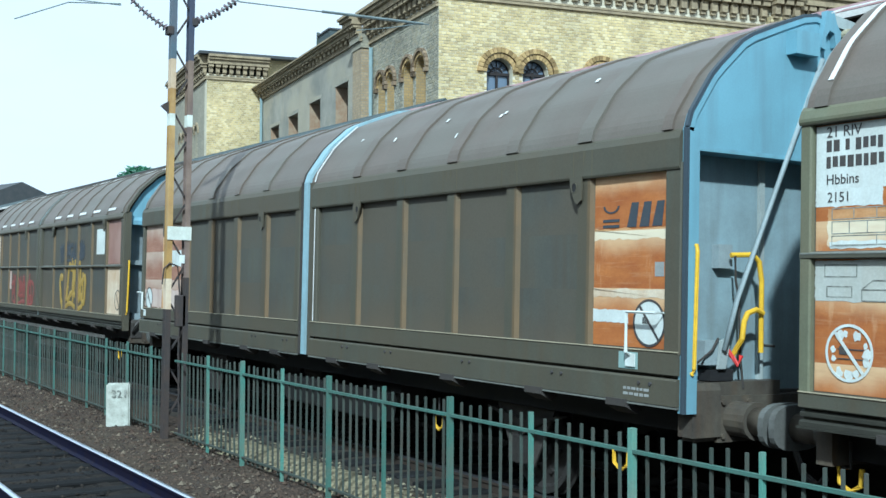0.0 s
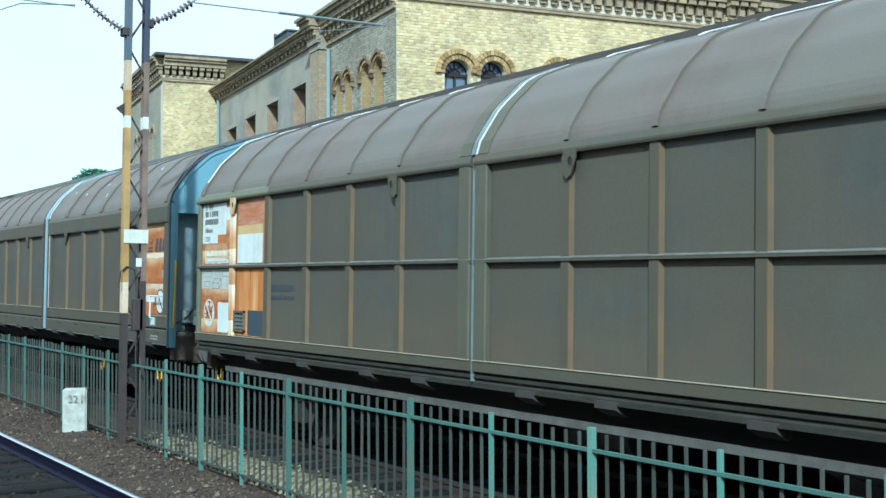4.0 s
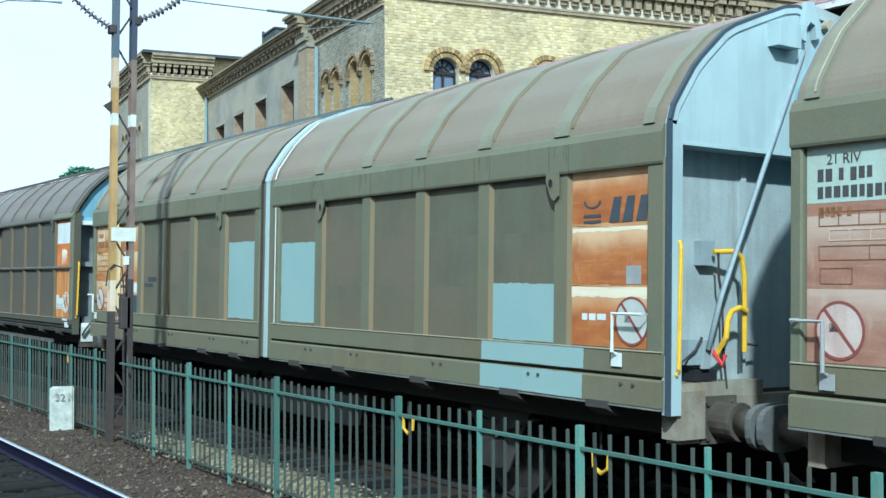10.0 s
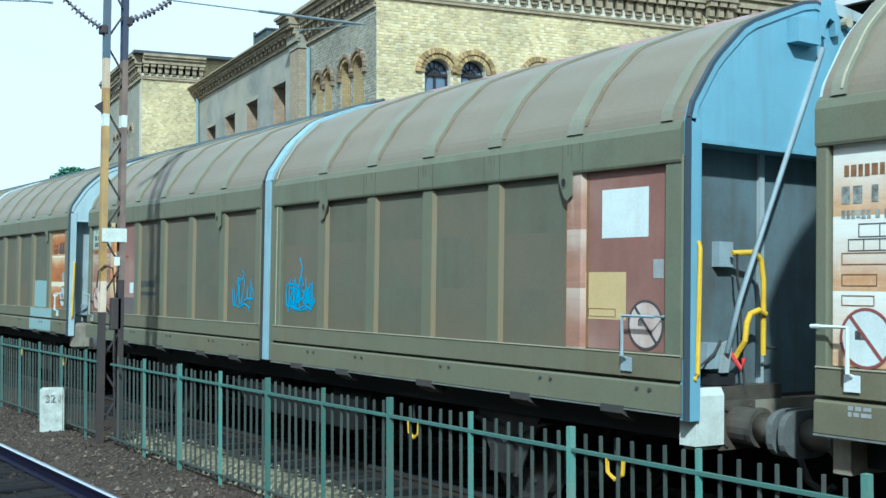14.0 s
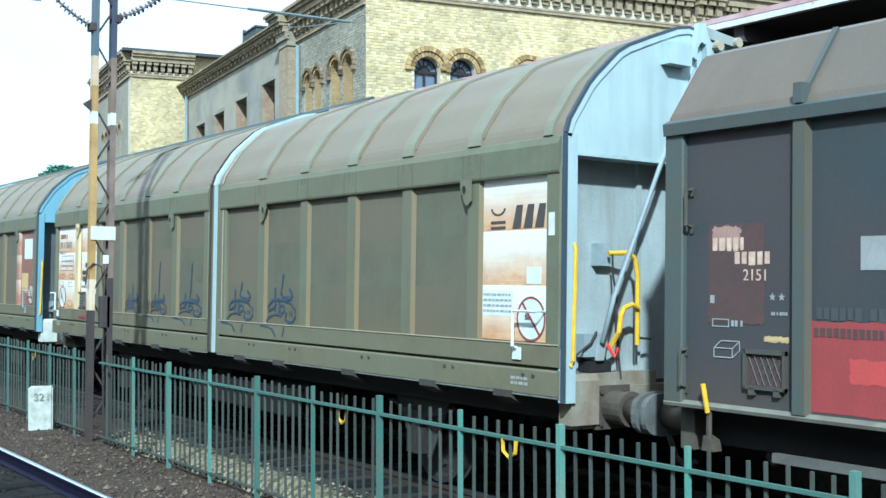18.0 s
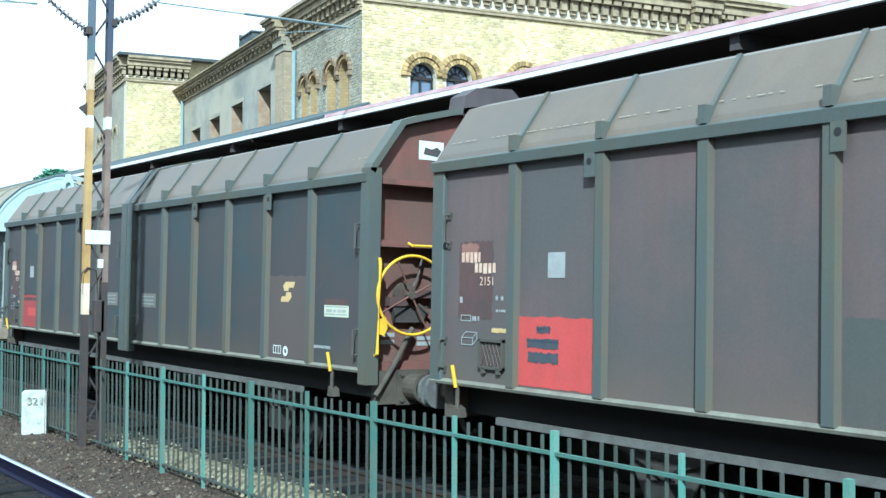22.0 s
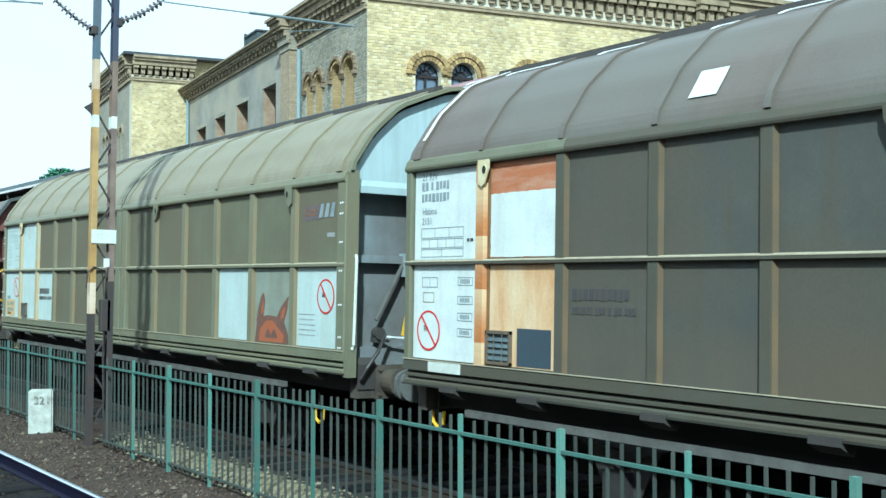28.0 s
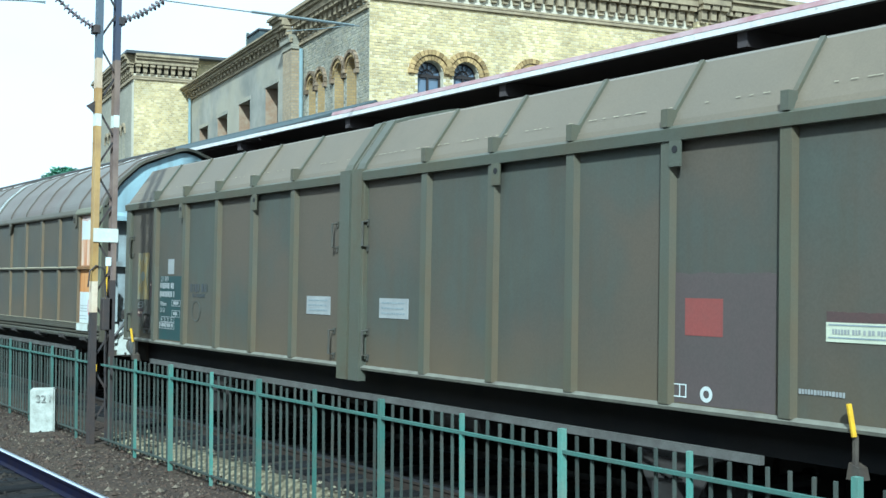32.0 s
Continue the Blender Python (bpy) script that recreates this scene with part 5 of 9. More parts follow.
part("roof_edge", bm, M["fascia_red"], canopy, "faded red roof edge")
bm = bmesh.new()
box(bm, -21.2, 40, 0.1, 5.6, 5.06, 5.15)
box(bm, -70, -21.2, 0.1, 3.0, 4.99, 5.03)
part("deck", bm, M["soffit"], canopy, "dark timber underside")
bm = bmesh.new()
prism(bm, [(-0.03, 5.09), (0.02, 5.08), (2.8, 5.93), (5.6, 5.3), (5.6, 5.36), (2.8, 6.0)], -70, -21.2)
part("pitched_roof", bm, M["tarpaper"], canopy, "grey-green felt roof")
bm = bmesh.new()
prism(bm, [(2.72, 5.96), (2.8, 6.03), (2.88, 5.96), (2.8, 5.9)], -70, -21.1)
part("ridge", bm, M["tarpaper"], canopy)
for k in range(24):
    again("beam", "canopy_beam", lambda b: box(b, -0.07, 0.07, 0.06, 5.4, 4.85, 5.058), M["soffit"], canopy, (-66 + 4.4 * k, 0, 0))
for k in range(18):
    again("column", "canopy_column", lambda b: box(b, -0.09, 0.09, 2.6, 2.78, 0.55, 4.85), M["soffit"], canopy, (-66 + 5.6 * k, 0, 0))
# hidden screen, added to shut out light from behind the canopy
bm = bmesh.new()
box(bm, -70, 40, 5.55, 5.8, 0.55, 5.4)
part("rear_screen", bm, M["soffit"], canopy, "added unseen screen that keeps the canopy dark below")

# ---- distance: house and trees ----
house = thing("distant_house", "white house with a low dark roof beyond the tracks", "house", at=(-112, 20.5, 0), rz=12)
bm = bmesh.new()
box(bm, -6, 6, -4, 4, -0.3, 8.2)
part("wall", bm, M["white"], house)
bm = bmesh.new()
prism(bm, [(-4.6, 8.0), (4.6, 8.0), (4.6, 8.3), (0, 10.2), (-4.6, 8.3)], -6.5, 6.5)
part("roof", bm, M["roof_dark"], house)


def tree(x, y, base, top, spread, seed):
    rnd = random.Random(seed)
    t = thing("tree", "leafy green tree far behind the train", "tree", "distant trees", at=(x, y, base))
    h = top - base
    bm = bmesh.new()
    pts = [Vector((0, 0, 0)), Vector((0.1, 0, h * 0.3)), Vector((0.05, 0.1, h * 0.6)), Vector((0, 0, h * 0.9))]
    for a, b, r0, r1 in zip(pts, pts[1:], (0.3, 0.22, 0.14), (0.22, 0.14, 0.05)):
        tube(bm, [a, b], (r0 + r1) / 2, 8)
    for k in range(9):
        a = rnd.uniform(0, 6.28)
        s = Vector((0, 0, h * rnd.uniform(0.35, 0.7)))
        tube(bm, [s, s + Vector((math.cos(a), math.sin(a), 0.6)) * spread * 0.6], 0.06, 5)
    part("trunk", bm, M["bark"], t)
    bm = bmesh.new()
    for k in range(2600):
        a, u = rnd.uniform(0, 6.283), rnd.random() ** 0.5
        zz = rnd.uniform(0.32, 1.0)
        rr = spread * math.sin(math.pi * min(1.0, (zz - 0.22) / 0.86)) ** 0.7 * u * (0.8 + 0.35 * noise.noise((math.cos(a) * 2, math.sin(a) * 2, zz * 4 + seed)))
        c = Vector((math.cos(a) * rr, math.sin(a) * rr, zz * h))
        s = rnd.uniform(0.12, 0.28)
        q = Euler((rnd.uniform(-1, 1), rnd.uniform(-1, 1), rnd.uniform(0, 6))).to_matrix()
        vs = [bm.verts.new(c + q @ Vector((dx * s, dy * s, 0))) for dx, dy in ((-1, 0), (0, -0.5), (1, 0), (0, 0.5))]
        bm.faces.new(vs)
    part("crown", bm, M["leaf"], t)


tree(-84, 25.5, -0.3, 10.0, 2.6, 3)
tree(-88, 28.0, -0.3, 10.2, 2.4, 5)

# ---- the train ----
PITCH, FIRST = 15.476, -6.38
RUN = (37.371, 24.628, -13.448, 5.096, 1.338, -1.348, 0.254)
BAYS = [(-7.0, -5.98), (-5.77, -4.85), (-4.63, -3.73), (-3.52, -2.63), (-2.42, -1.53), (-1.3, -0.36),
        (0.36, 1.3), (1.53, 2.42), (2.63, 3.52), (3.73, 4.63), (4.83, 5.77), (5.95, 6.91)]
RIBS = [-5.87, -4.73, -3.62, -2.52, -1.41, 1.41, 2.52, 3.62, 4.73, 5.87]
FACE = -1.44
ROUND = [(-1.475, 3.4), (-1.435, 3.53), (-1.32, 3.705), (-1.215, 3.86), (-1.13, 3.95), (-1.0, 4.07), (-0.88, 4.18), (-0.76, 4.25), (-0.45, 4.375), (-0.16, 4.485), (0, 4.515)]
ANGLED = [(-1.475, 3.36), (-1.44, 3.44), (-1.09, 3.935), (-0.85, 4.015), (-0.4, 4.13), (0, 4.2)]


def travelled(t):
    u = t / 16
    return sum(c * u ** (k + 1) for k, c in enumerate(RUN))


def mirrored(prof):
    return list(prof) + [(-y, z) for y, z in reversed(prof[:-1])]


def fine(prof, k=3):
    """The same line with softer bends (Catmull-Rom)."""
    out, n = [], len(prof)
    P = [Vector(p) for p in prof]
    for i in range(n - 1):
        a, b, c, d = P[max(i - 1, 0)], P[i], P[i + 1], P[min(i + 2, n - 1)]
        for j in range(k):
            t = j / k
            q = 0.5 * (2 * b + (c - a) * t + (2 * a - 5 * b + 4 * c - d) * t * t + (3 * b - a - 3 * c + d) * t ** 3)
            out.append((q.x, q.y))
    return out + [tuple(prof[-1])]


def hat(bm, w, d, z0, z1):
    """Upright pressed rib."""
    prism(bm, [(-w, FACE + 0.006), (-w, FACE), (-w * 0.72, FACE - d), (w * 0.72, FACE - d), (w * 0.95, FACE), (w, FACE + 0.006)], z0, z1, "z")


def ragged(bm, x0, x1, z0, z1, y, rnd, amp=0.012, thick=0.002):
    pts = []
    for a, b in (((x0, z0), (x1, z0)), ((x1, z0), (x1, z1)), ((x1, z1), (x0, z1)), ((x0, z1), (x0, z0))):
        for k in range(16):
            f = k / 16
            pts.append((a[0] + (b[0] - a[0]) * f + rnd.uniform(-amp, amp), a[1] + (b[1] - a[1]) * f + rnd.uniform(-amp, amp)))
    prism(bm, pts, y - thick, y, "y")


def plate(wall, x0, x1, z0, z1, material, name="paint_patch", label="", d=0.004, amp=0.0, rnd=None):
    bm = bmesh.new()
    if amp:
        ragged(bm, x0, x1, z0, z1, FACE - d + 0.002, rnd or random.Random(int(abs(x0) * 100)), amp)
    else:
        box(bm, x0, x1, FACE - d, FACE + 0.001, z0, z1)
    return part(name, bm, material, wall, label)


def bars(wall, x0, x1, z, rows, pitch, h, material, seed=1, d=0.007, glyph=False):
    """Unreadable writing: rows of plain bars."""
    rnd = random.Random(seed)
    for r in range(rows):
        x = x0
        while x < x1 - 0.02:
            w = min((rnd.uniform(0.4, 0.6) if glyph else rnd.uniform(0.5, 2.2)) * h + (0 if glyph else 0.012), x1 - x)
            bm = bmesh.new()
            box(bm, x, x + w, FACE - d, FACE - d + 0.002, z - r * pitch - h * rnd.uniform(0.85, 1.0), z - r * pitch)
            part("lettering", bm, material, wall)
            x += w + (0.2 * h if rnd.random() < 0.8 else 0.6 * h) if glyph else w + 0.25 * h + 0.008


def word(wall, text, x, z, size, material, d=0.008):
    return lettering(text, size, material, wall, pose(x, FACE - d, z, 90, 0, 0), 0.001)


def outline(wall, x0, x1, z0, z1, material, d=0.007, w=0.008, cells=1):
    """A thin stencilled frame, and its dividing strokes."""
    bm = bmesh.new()
    loops = []
    for g in (0, w):
        for y in (FACE - d, FACE - d + 0.002):
            loops.append([bm.verts.new((x, y, z)) for x, z in ((x0 + g, z0 + g), (x1 - g, z0 + g), (x1 - g, z1 - g), (x0 + g, z1 - g))])
    of, ob, jf, jb = loops
    for k in range(4):
        q = (k + 1) % 4
        for a, b in ((of, jf), (ob, of), (jf, jb), (jb, ob)):
            bm.faces.new((a[k], a[q], b[q], b[k]))
    for k in range(1, cells):
        xx = x0 + (x1 - x0) * k / cells
        rule = bmesh.new()
        box(rule, xx - w / 2, xx + w / 2, FACE - d, FACE - d + 0.002, z0 + w, z1 - w)
        part("ruled_line", rule, material, wall)
    return part("data_box", bm, material, wall)


def disc(bm, cx, cz, r0, r1, y, n=28, th=0.002, sx=1.0):
    if r0 <= 0:
        prism(bm, [(cx + sx * r1 * math.cos(2 * math.pi * k / n), cz + r1 * math.sin(2 * math.pi * k / n)) for k in range(n)], y - th, y, "y")
        return
    loops = []
    for r, yy in ((r0, y), (r0, y - th), (r1, y - th), (r1, y)):
        loops.append([bm.verts.new((cx + sx * r * math.cos(2 * math.pi * k / n), yy, cz + r * math.sin(2 * math.pi * k / n))) for k in range(n)])
    for q in range(4):
        u, v = loops[q], loops[(q + 1) % 4]
        for k in range(n):
            bm.faces.new((u[k], v[k], v[(k + 1) % n], u[(k + 1) % n]))
    bmesh.ops.recalc_face_normals(bm, faces=bm.faces)


def hump_sign(wall, cx, cz, r, ring, ground=None, worn=0):
    """Round crossed-out sign with a little wagon figure; worn: seed of the flaked patches of one whose paint has gone."""
    if ground:
        bm = bmesh.new()
        disc(bm, cx, cz, 0, r * 0.95, FACE - 0.0065)
        part("sign_ground", bm, ground, wall)
    bm = bmesh.new()
    disc(bm, cx, cz, r * 0.9, r, FACE - 0.009, 32)
    sign = part("crossed_sign", bm, ring, wall, "round crossed-out sign")
    if worn:
        rnd = random.Random(worn)
        for k in range(11):
            a, q = 2 * math.pi * k / 11 + rnd.uniform(-0.2, 0.2), r * rnd.uniform(0.66, 0.8)
            bm = bmesh.new()
            n, w = 9, r * rnd.uniform(0.1, 0.22)
            prism(bm, [(cx + q * math.cos(a) + w * rnd.uniform(0.6, 1.2) * math.cos(2 * math.pi * j / n), cz + q * math.sin(a) + w * rnd.uniform(0.6, 1.2) * math.sin(2 * math.pi * j / n)) for j in range(n)], FACE - 0.0085, FACE - 0.0066, "y")
            part("paint_flake", bm, M["white"], sign)
    bm = bmesh.new()
    a = Vector((cx - r * 0.6, cz + r * 0.7))
    b = Vector((cx + r * 0.6, cz - r * 0.7))
    prism(bm, [(a.x - 0.009, a.y - 0.008), (b.x - 0.009, b.y - 0.008), (b.x + 0.009, b.y + 0.008), (a.x + 0.009, a.y + 0.008)], FACE - 0.011, FACE - 0.009, "y")
    part("sign_bar", bm, ring, sign)
    bm = bmesh.new()
    prism(bm, [(cx - r * 0.42, cz - r * 0.06), (cx - r * 0.05, cz - r * 0.06), (cx - r * 0.05, cz + r * 0.16), (cx - r * 0.18, cz + r * 0.3), (cx - r * 0.42, cz + r * 0.22)], FACE - 0.0085, FACE - 0.0068, "y")
    part("sign_figure", bm, M["ink"], sign)
    for dz in (0.13, -0.2):
        bm = bmesh.new()
        box(bm, cx - r * 0.5, cx + r * 0.6, FACE - 0.0084, FACE - 0.0068, cz + r * dz - 0.005, cz + r * dz + 0.003)
        part("sign_line", bm, M["ink"], sign)


def scrawl(wall, x0, x1, z0, z1, material, seed, r=0.012, spike=0.0):
    """Looping spray strokes: overlapping ovals, slashes, a swoop below and a spike above."""
    rnd = random.Random(seed)
    y = FACE - 0.008
    w, h = x1 - x0, z1 - z0

    def stroke(pts, thin=1.0):
        bm = bmesh.new()
        tube(bm, pts, r * thin, 4)
        bmesh.ops.scale(bm, vec=(1, 0.12, 1), space=Matrix.Translation((0, -y, 0)), verts=bm.verts)
        part("spray_stroke", bm, material, wall, "looping spray-painted stroke")
    n = max(3, round(w / (0.55 * h)) + 1)
    for k in range(n):
        cx, cz = x0 + w * (k + 0.5) / n, z0 + h * rnd.uniform(0.4, 0.6)
        a, b = w / n * rnd.uniform(0.4, 0.7), h * rnd.uniform(0.25, 0.5)
        ph, turns, tilt = rnd.uniform(0, 6), rnd.uniform(0.6, 1.25), rnd.uniform(-0.3, 0.7)
        pts = []
        for q in range(15):
            t = ph + 2 * math.pi * turns * q / 14
            g = 1 + 0.25 * math.sin(3 * t + k)
            pts.append((cx + a * g * math.cos(t) + tilt * b * math.sin(t) * 0.5 + 0.02 * w * q / 14, y, cz + b * g * math.sin(t)))
        stroke(pts, rnd.uniform(0.75, 1.15))
        if rnd.random() < 0.8:
            lean = rnd.uniform(-0.2, 0.5) * a
            stroke([(cx + lean, y, cz + h * rnd.uniform(0.4, 0.7)), (cx + rnd.uniform(-a, a) * 0.4, y, cz), (cx - lean, y, cz - h * rnd.uniform(0.4, 0.8))], 0.8)
    stroke([(x0 + w * (0.1 + 0.8 * q / 8), y, z0 - 0.06 * h + 0.07 * h * math.sin(q * 1.1 + seed)) for q in range(9)], 0.8)
    if spike:
        c = x0 + 0.5 * w
        stroke([(c - 0.03, y, z1 - 0.1 * h), (c + 0.05, y, z1 + spike * 0.5), (c - 0.02, y, z1 + spike)])


def tag(wall, x0, x1, z0, z1, spike, material):
    """A quick spray tag: crossed strokes with a small loop, a hooked bow, a tall spike and swoops on the skirt below."""
    def stroke(pts, y, r):
        bm = bmesh.new()
        tube(bm, [(x0 + u * (x1 - x0), y, z0 + v * (z1 - z0)) for u, v in pts], 1.25 * r, 4)
        bmesh.ops.scale(bm, vec=(1, 0.12, 1), space=Matrix.Translation((0, -y, 0)), verts=bm.verts)
        part("spray_stroke", bm, material, wall, "dark blue spray-painted stroke")
    on_panel, on_skirt = FACE - 0.008, FACE - 0.058
    for r, pts in ((0.017, ((0.27, 1.0), (0.26, 0.7), (0.27, 0.33))),
                   (0.017, ((0.02, 0.45), (0.14, 0.62), (0.38, 0.66), (0.6, 0.64), (0.85, 0.7))),
                   (0.015, ((0.14, 0.6), (0.02, 0.46), (0.04, 0.34), (0.18, 0.4), (0.32, 0.55))),
                   (0.016, ((0.55, 1.0 + spike), (0.5, 1.0), (0.46, 0.84), (0.55, 0.73), (0.78, 0.72), (0.88, 0.78), (0.85, 0.86), (0.76, 0.96))),
                   (0.014, tuple((0.52 + 0.09 * math.cos(a * 0.7), 0.4 + 0.11 * math.sin(a * 0.7)) for a in range(10))),
                   (0.014, ((0.42, 0.7), (0.42, 0.5), (0.4, 0.26))),
                   (0.015, ((0.62, 0.62), (0.82, 0.56), (0.97, 0.4), (0.98, 0.2), (0.88, 0.06), (0.74, 0.05), (0.63, 0.12), (0.68, 0.32))),
                   (0.013, ((-0.06, 0.03), (0.08, 0.18), (0.3, 0.25), (0.5, 0.2))),
                   (0.01, ((0.78, 0.36), (0.79, 0.22))), (0.01, ((0.86, 0.36), (0.86, 0.2)))):
        stroke(pts, on_panel, r)
    if x1 > -2:
        stroke(((-0.14, -0.08), (0.06, -0.1), (0.3, -0.17), (0.42, -0.36)), on_skirt, 0.013)
        stroke(((0.72, -0.08), (0.7, -0.22), (0.66, -0.36)), on_skirt, 0.013)


def emblem(wall, cx, cz, material):
    """Plain shapes in place of an owner's mark: an arc over two bars, and three slanting blocks."""
    bm = bmesh.new()
    for z in (0.0, 0.05):
        box(bm, cx - 0.42, cx - 0.2, FACE - 0.008, FACE - 0.006, cz + z - 0.06, cz + z - 0.035)
    for k in range(8):
        a, b = math.pi * (1 + k / 8), math.pi * (1 + (k + 1) / 8)
        prism(bm, [(cx - 0.31 + rr * math.cos(t), cz + 0.13 + 0.6 * rr * math.sin(t)) for rr, t in ((0.085, a), (0.11, a), (0.11, b), (0.085, b))], FACE - 0.008, FACE - 0.006, "y")
    for k in range(3):
        x = cx - 0.1 + 0.16 * k
        prism(bm, [(x, cz - 0.06), (x + 0.12, cz - 0.06), (x + 0.15, cz + 0.15), (x + 0.06, cz + 0.15)], FACE - 0.008, FACE - 0.006, "y")
    return part("owner_emblem", bm, material, wall, "dark arc and slanting blocks")


def bracket_mesh(bm, sgn=1):
    """Lifting eye: a plate with a hole that stands out beside a rib, on the side of sgn."""
    out = [(0.0, 0.012), (0.17, 0.012), (0.165, -0.07), (0.1, -0.21), (0.055, -0.24), (0.0, -0.2)]
    prism(bm, [(sgn * x, z) for x, z in out], -0.078, -0.062, "y")
    n = 12
    rim = [[(0.1 + r * 0.8 * math.cos(2 * math.pi * k / n), -0.085 + r * math.sin(2 * math.pi * k / n)) for k in range(n)] for r in (0.048, 0.04)]
    for k in range(n):
        q = (k + 1) % n
        prism(bm, [(sgn * x, z) for x, z in (rim[0][k], rim[1][k], rim[1][q], rim[0][q])], -0.084, -0.06, "y")


def hole_mesh(bm, sgn=1):
    disc(bm, sgn * 0.1, -0.085, 0, 0.041, -0.0785, 12, sx=0.8)


def handle(wall, x, z0, z1, material, reach=0.09):
    bm = bmesh.new()
    tube(bm, [(x, FACE, z0), (x, FACE - reach, z0 + 0.01), (x, FACE - reach, z1 - 0.01), (x, FACE, z1)], 0.015, 6)
    grip = part("handle", bm, material, wall)
    for z in (z0, z1):
        bm = bmesh.new()
        prism(bm, [(x - 0.03, z + 0.02), (x + 0.03, z + 0.02), (x + 0.012, z - 0.05), (x - 0.012, z - 0.05)], FACE - 0.018, FACE, "y")
        part("handle_lug", bm, material, grip)
    return grip


def step_handle(wall, x0, x1, z0, z1, material):
    """White bent grab bar that stands off the wall."""
    bm = bmesh.new()
    tube(bm, [(x1, FACE, z1), (x1, FACE - 0.12, z1), (x0, FACE - 0.12, z1), (x0, FACE - 0.12, z0), (x0, FACE - 0.07, z0 - 0.02)], 0.016, 6)
    box(bm, x0 - 0.06, x0 + 0.06, FACE - 0.075, FACE - 0.065, z0 - 0.12, z0 - 0.01)
    return part("grab_bar", bm, material, wall, "white bent grab bar")


def stained_rib(wall, x, material, w, d, top):
    bm = bmesh.new()
    hat(bm, w, d, 1.615, top)
    bmesh.ops.translate(bm, vec=(x, 0, 0), verts=bm.verts)
    rib = part("stained_strip", bm, M[material], wall, "rib stained cream and rust")
    for sx in (-1, 1):
        bm = bmesh.new()
        u = x + sx * (w + 0.014)
        box(bm, u - 0.014, u + 0.014, FACE - 0.006, FACE, 1.618, top - 0.01)
        part("rusty_seam", bm, M["rust_edge"], rib, "dark rusty seam beside the rib")
    return rib


def vent(wall, x0, x1, z0, z1, fill="grille"):
    """Small vent: slats and wire, or for the angled wagons a rusty plate behind a slanting lattice."""
    lattice = fill != "grille"
    bm = bmesh.new()
    for a, b, c, e in ((x0, x1, z0, z0 + 0.025), (x0, x1, z1 - 0.03, z1), (x0, x0 + 0.025, z0, z1), (x1 - 0.025, x1, z0, z1)):
        box(bm, a, b, FACE - 0.035, FACE, c, e)
    v = part("vent", bm, M["eye_steel"] if lattice else M["vent_frame"], wall, "small barred vent")
    bm = bmesh.new()
    box(bm, x0 + 0.025, x1 - 0.025, FACE - 0.006, FACE, z0 + 0.025, z1 - 0.03)
    part("backing", bm, M[fill], v)
    w, h = x1 - x0, z1 - z0
    if lattice:
        for k in range(7):
            for lean in (-1, 1):
                c = x0 + w * (k + 0.5) / 7
                a, b = c - lean * 0.05, c + lean * 0.05
                if x0 + 0.02 < min(a, b) and max(a, b) < x1 - 0.02:
                    bm = bmesh.new()
                    tube(bm, [(a, FACE - 0.014, z0 + 0.03), (b, FACE - 0.014, z1 - 0.03)], 0.004, 4)
                    part("wire", bm, M["eye_steel"], v)
    else:
        for k in range(4):
            zz = z0 + 0.04 + (h - 0.08) * k / 4
            bm = bmesh.new()
            prism(bm, [(FACE - 0.008, zz + 0.03), (FACE - 0.024, zz), (FACE - 0.02, zz), (FACE - 0.004, zz + 0.03)], x0 + 0.025, x1 - 0.025)
            part("slat", bm, M["grille"], v)
        for k in range(1, 3):
            bm = bmesh.new()
            tube(bm, [(x0 + w * k / 3, FACE - 0.027, z0 + 0.02), (x0 + w * k / 3, FACE - 0.027, z1 - 0.02)], 0.005, 4)
            part("wire", bm, M["vent_frame"], v)


def wheel_mesh(bm):
    prof = [(0.1, -0.06), (0.12, -0.02), (0.36, 0.0), (0.4, -0.05), (0.46, -0.05), (0.46, 0.06), (0.49, 0.07), (0.48, 0.09), (0.4, 0.08), (0.36, 0.03), (0.12, 0.05), (0.1, 0.08)]
    n = 28
    rings = [[bm.verts.new((r * math.cos(2 * math.pi * k / n), y, r * math.sin(2 * math.pi * k / n))) for k in range(n)] for r, y in prof]
    for a, b in zip(rings, rings[1:] + rings[:1]):
        for k in range(n):
            bm.faces.new((a[k], a[(k + 1) % n], b[(k + 1) % n], b[k]))
    for k in range(6):
        a = 2 * math.pi * k / 6
        tube(bm, [(0.25 * math.cos(a), -0.04, 0.25 * math.sin(a)), (0.25 * math.cos(a), 0.0, 0.25 * math.sin(a))], 0.03, 6)


WHEELSETS = []
M["truss"] = mat("dull_truss", (0.012, 0.013, 0.013), 0.7, second=(0.018, 0.017, 0.016), scale=4, amount=0.7, bump=0.1)
WAGONS = []


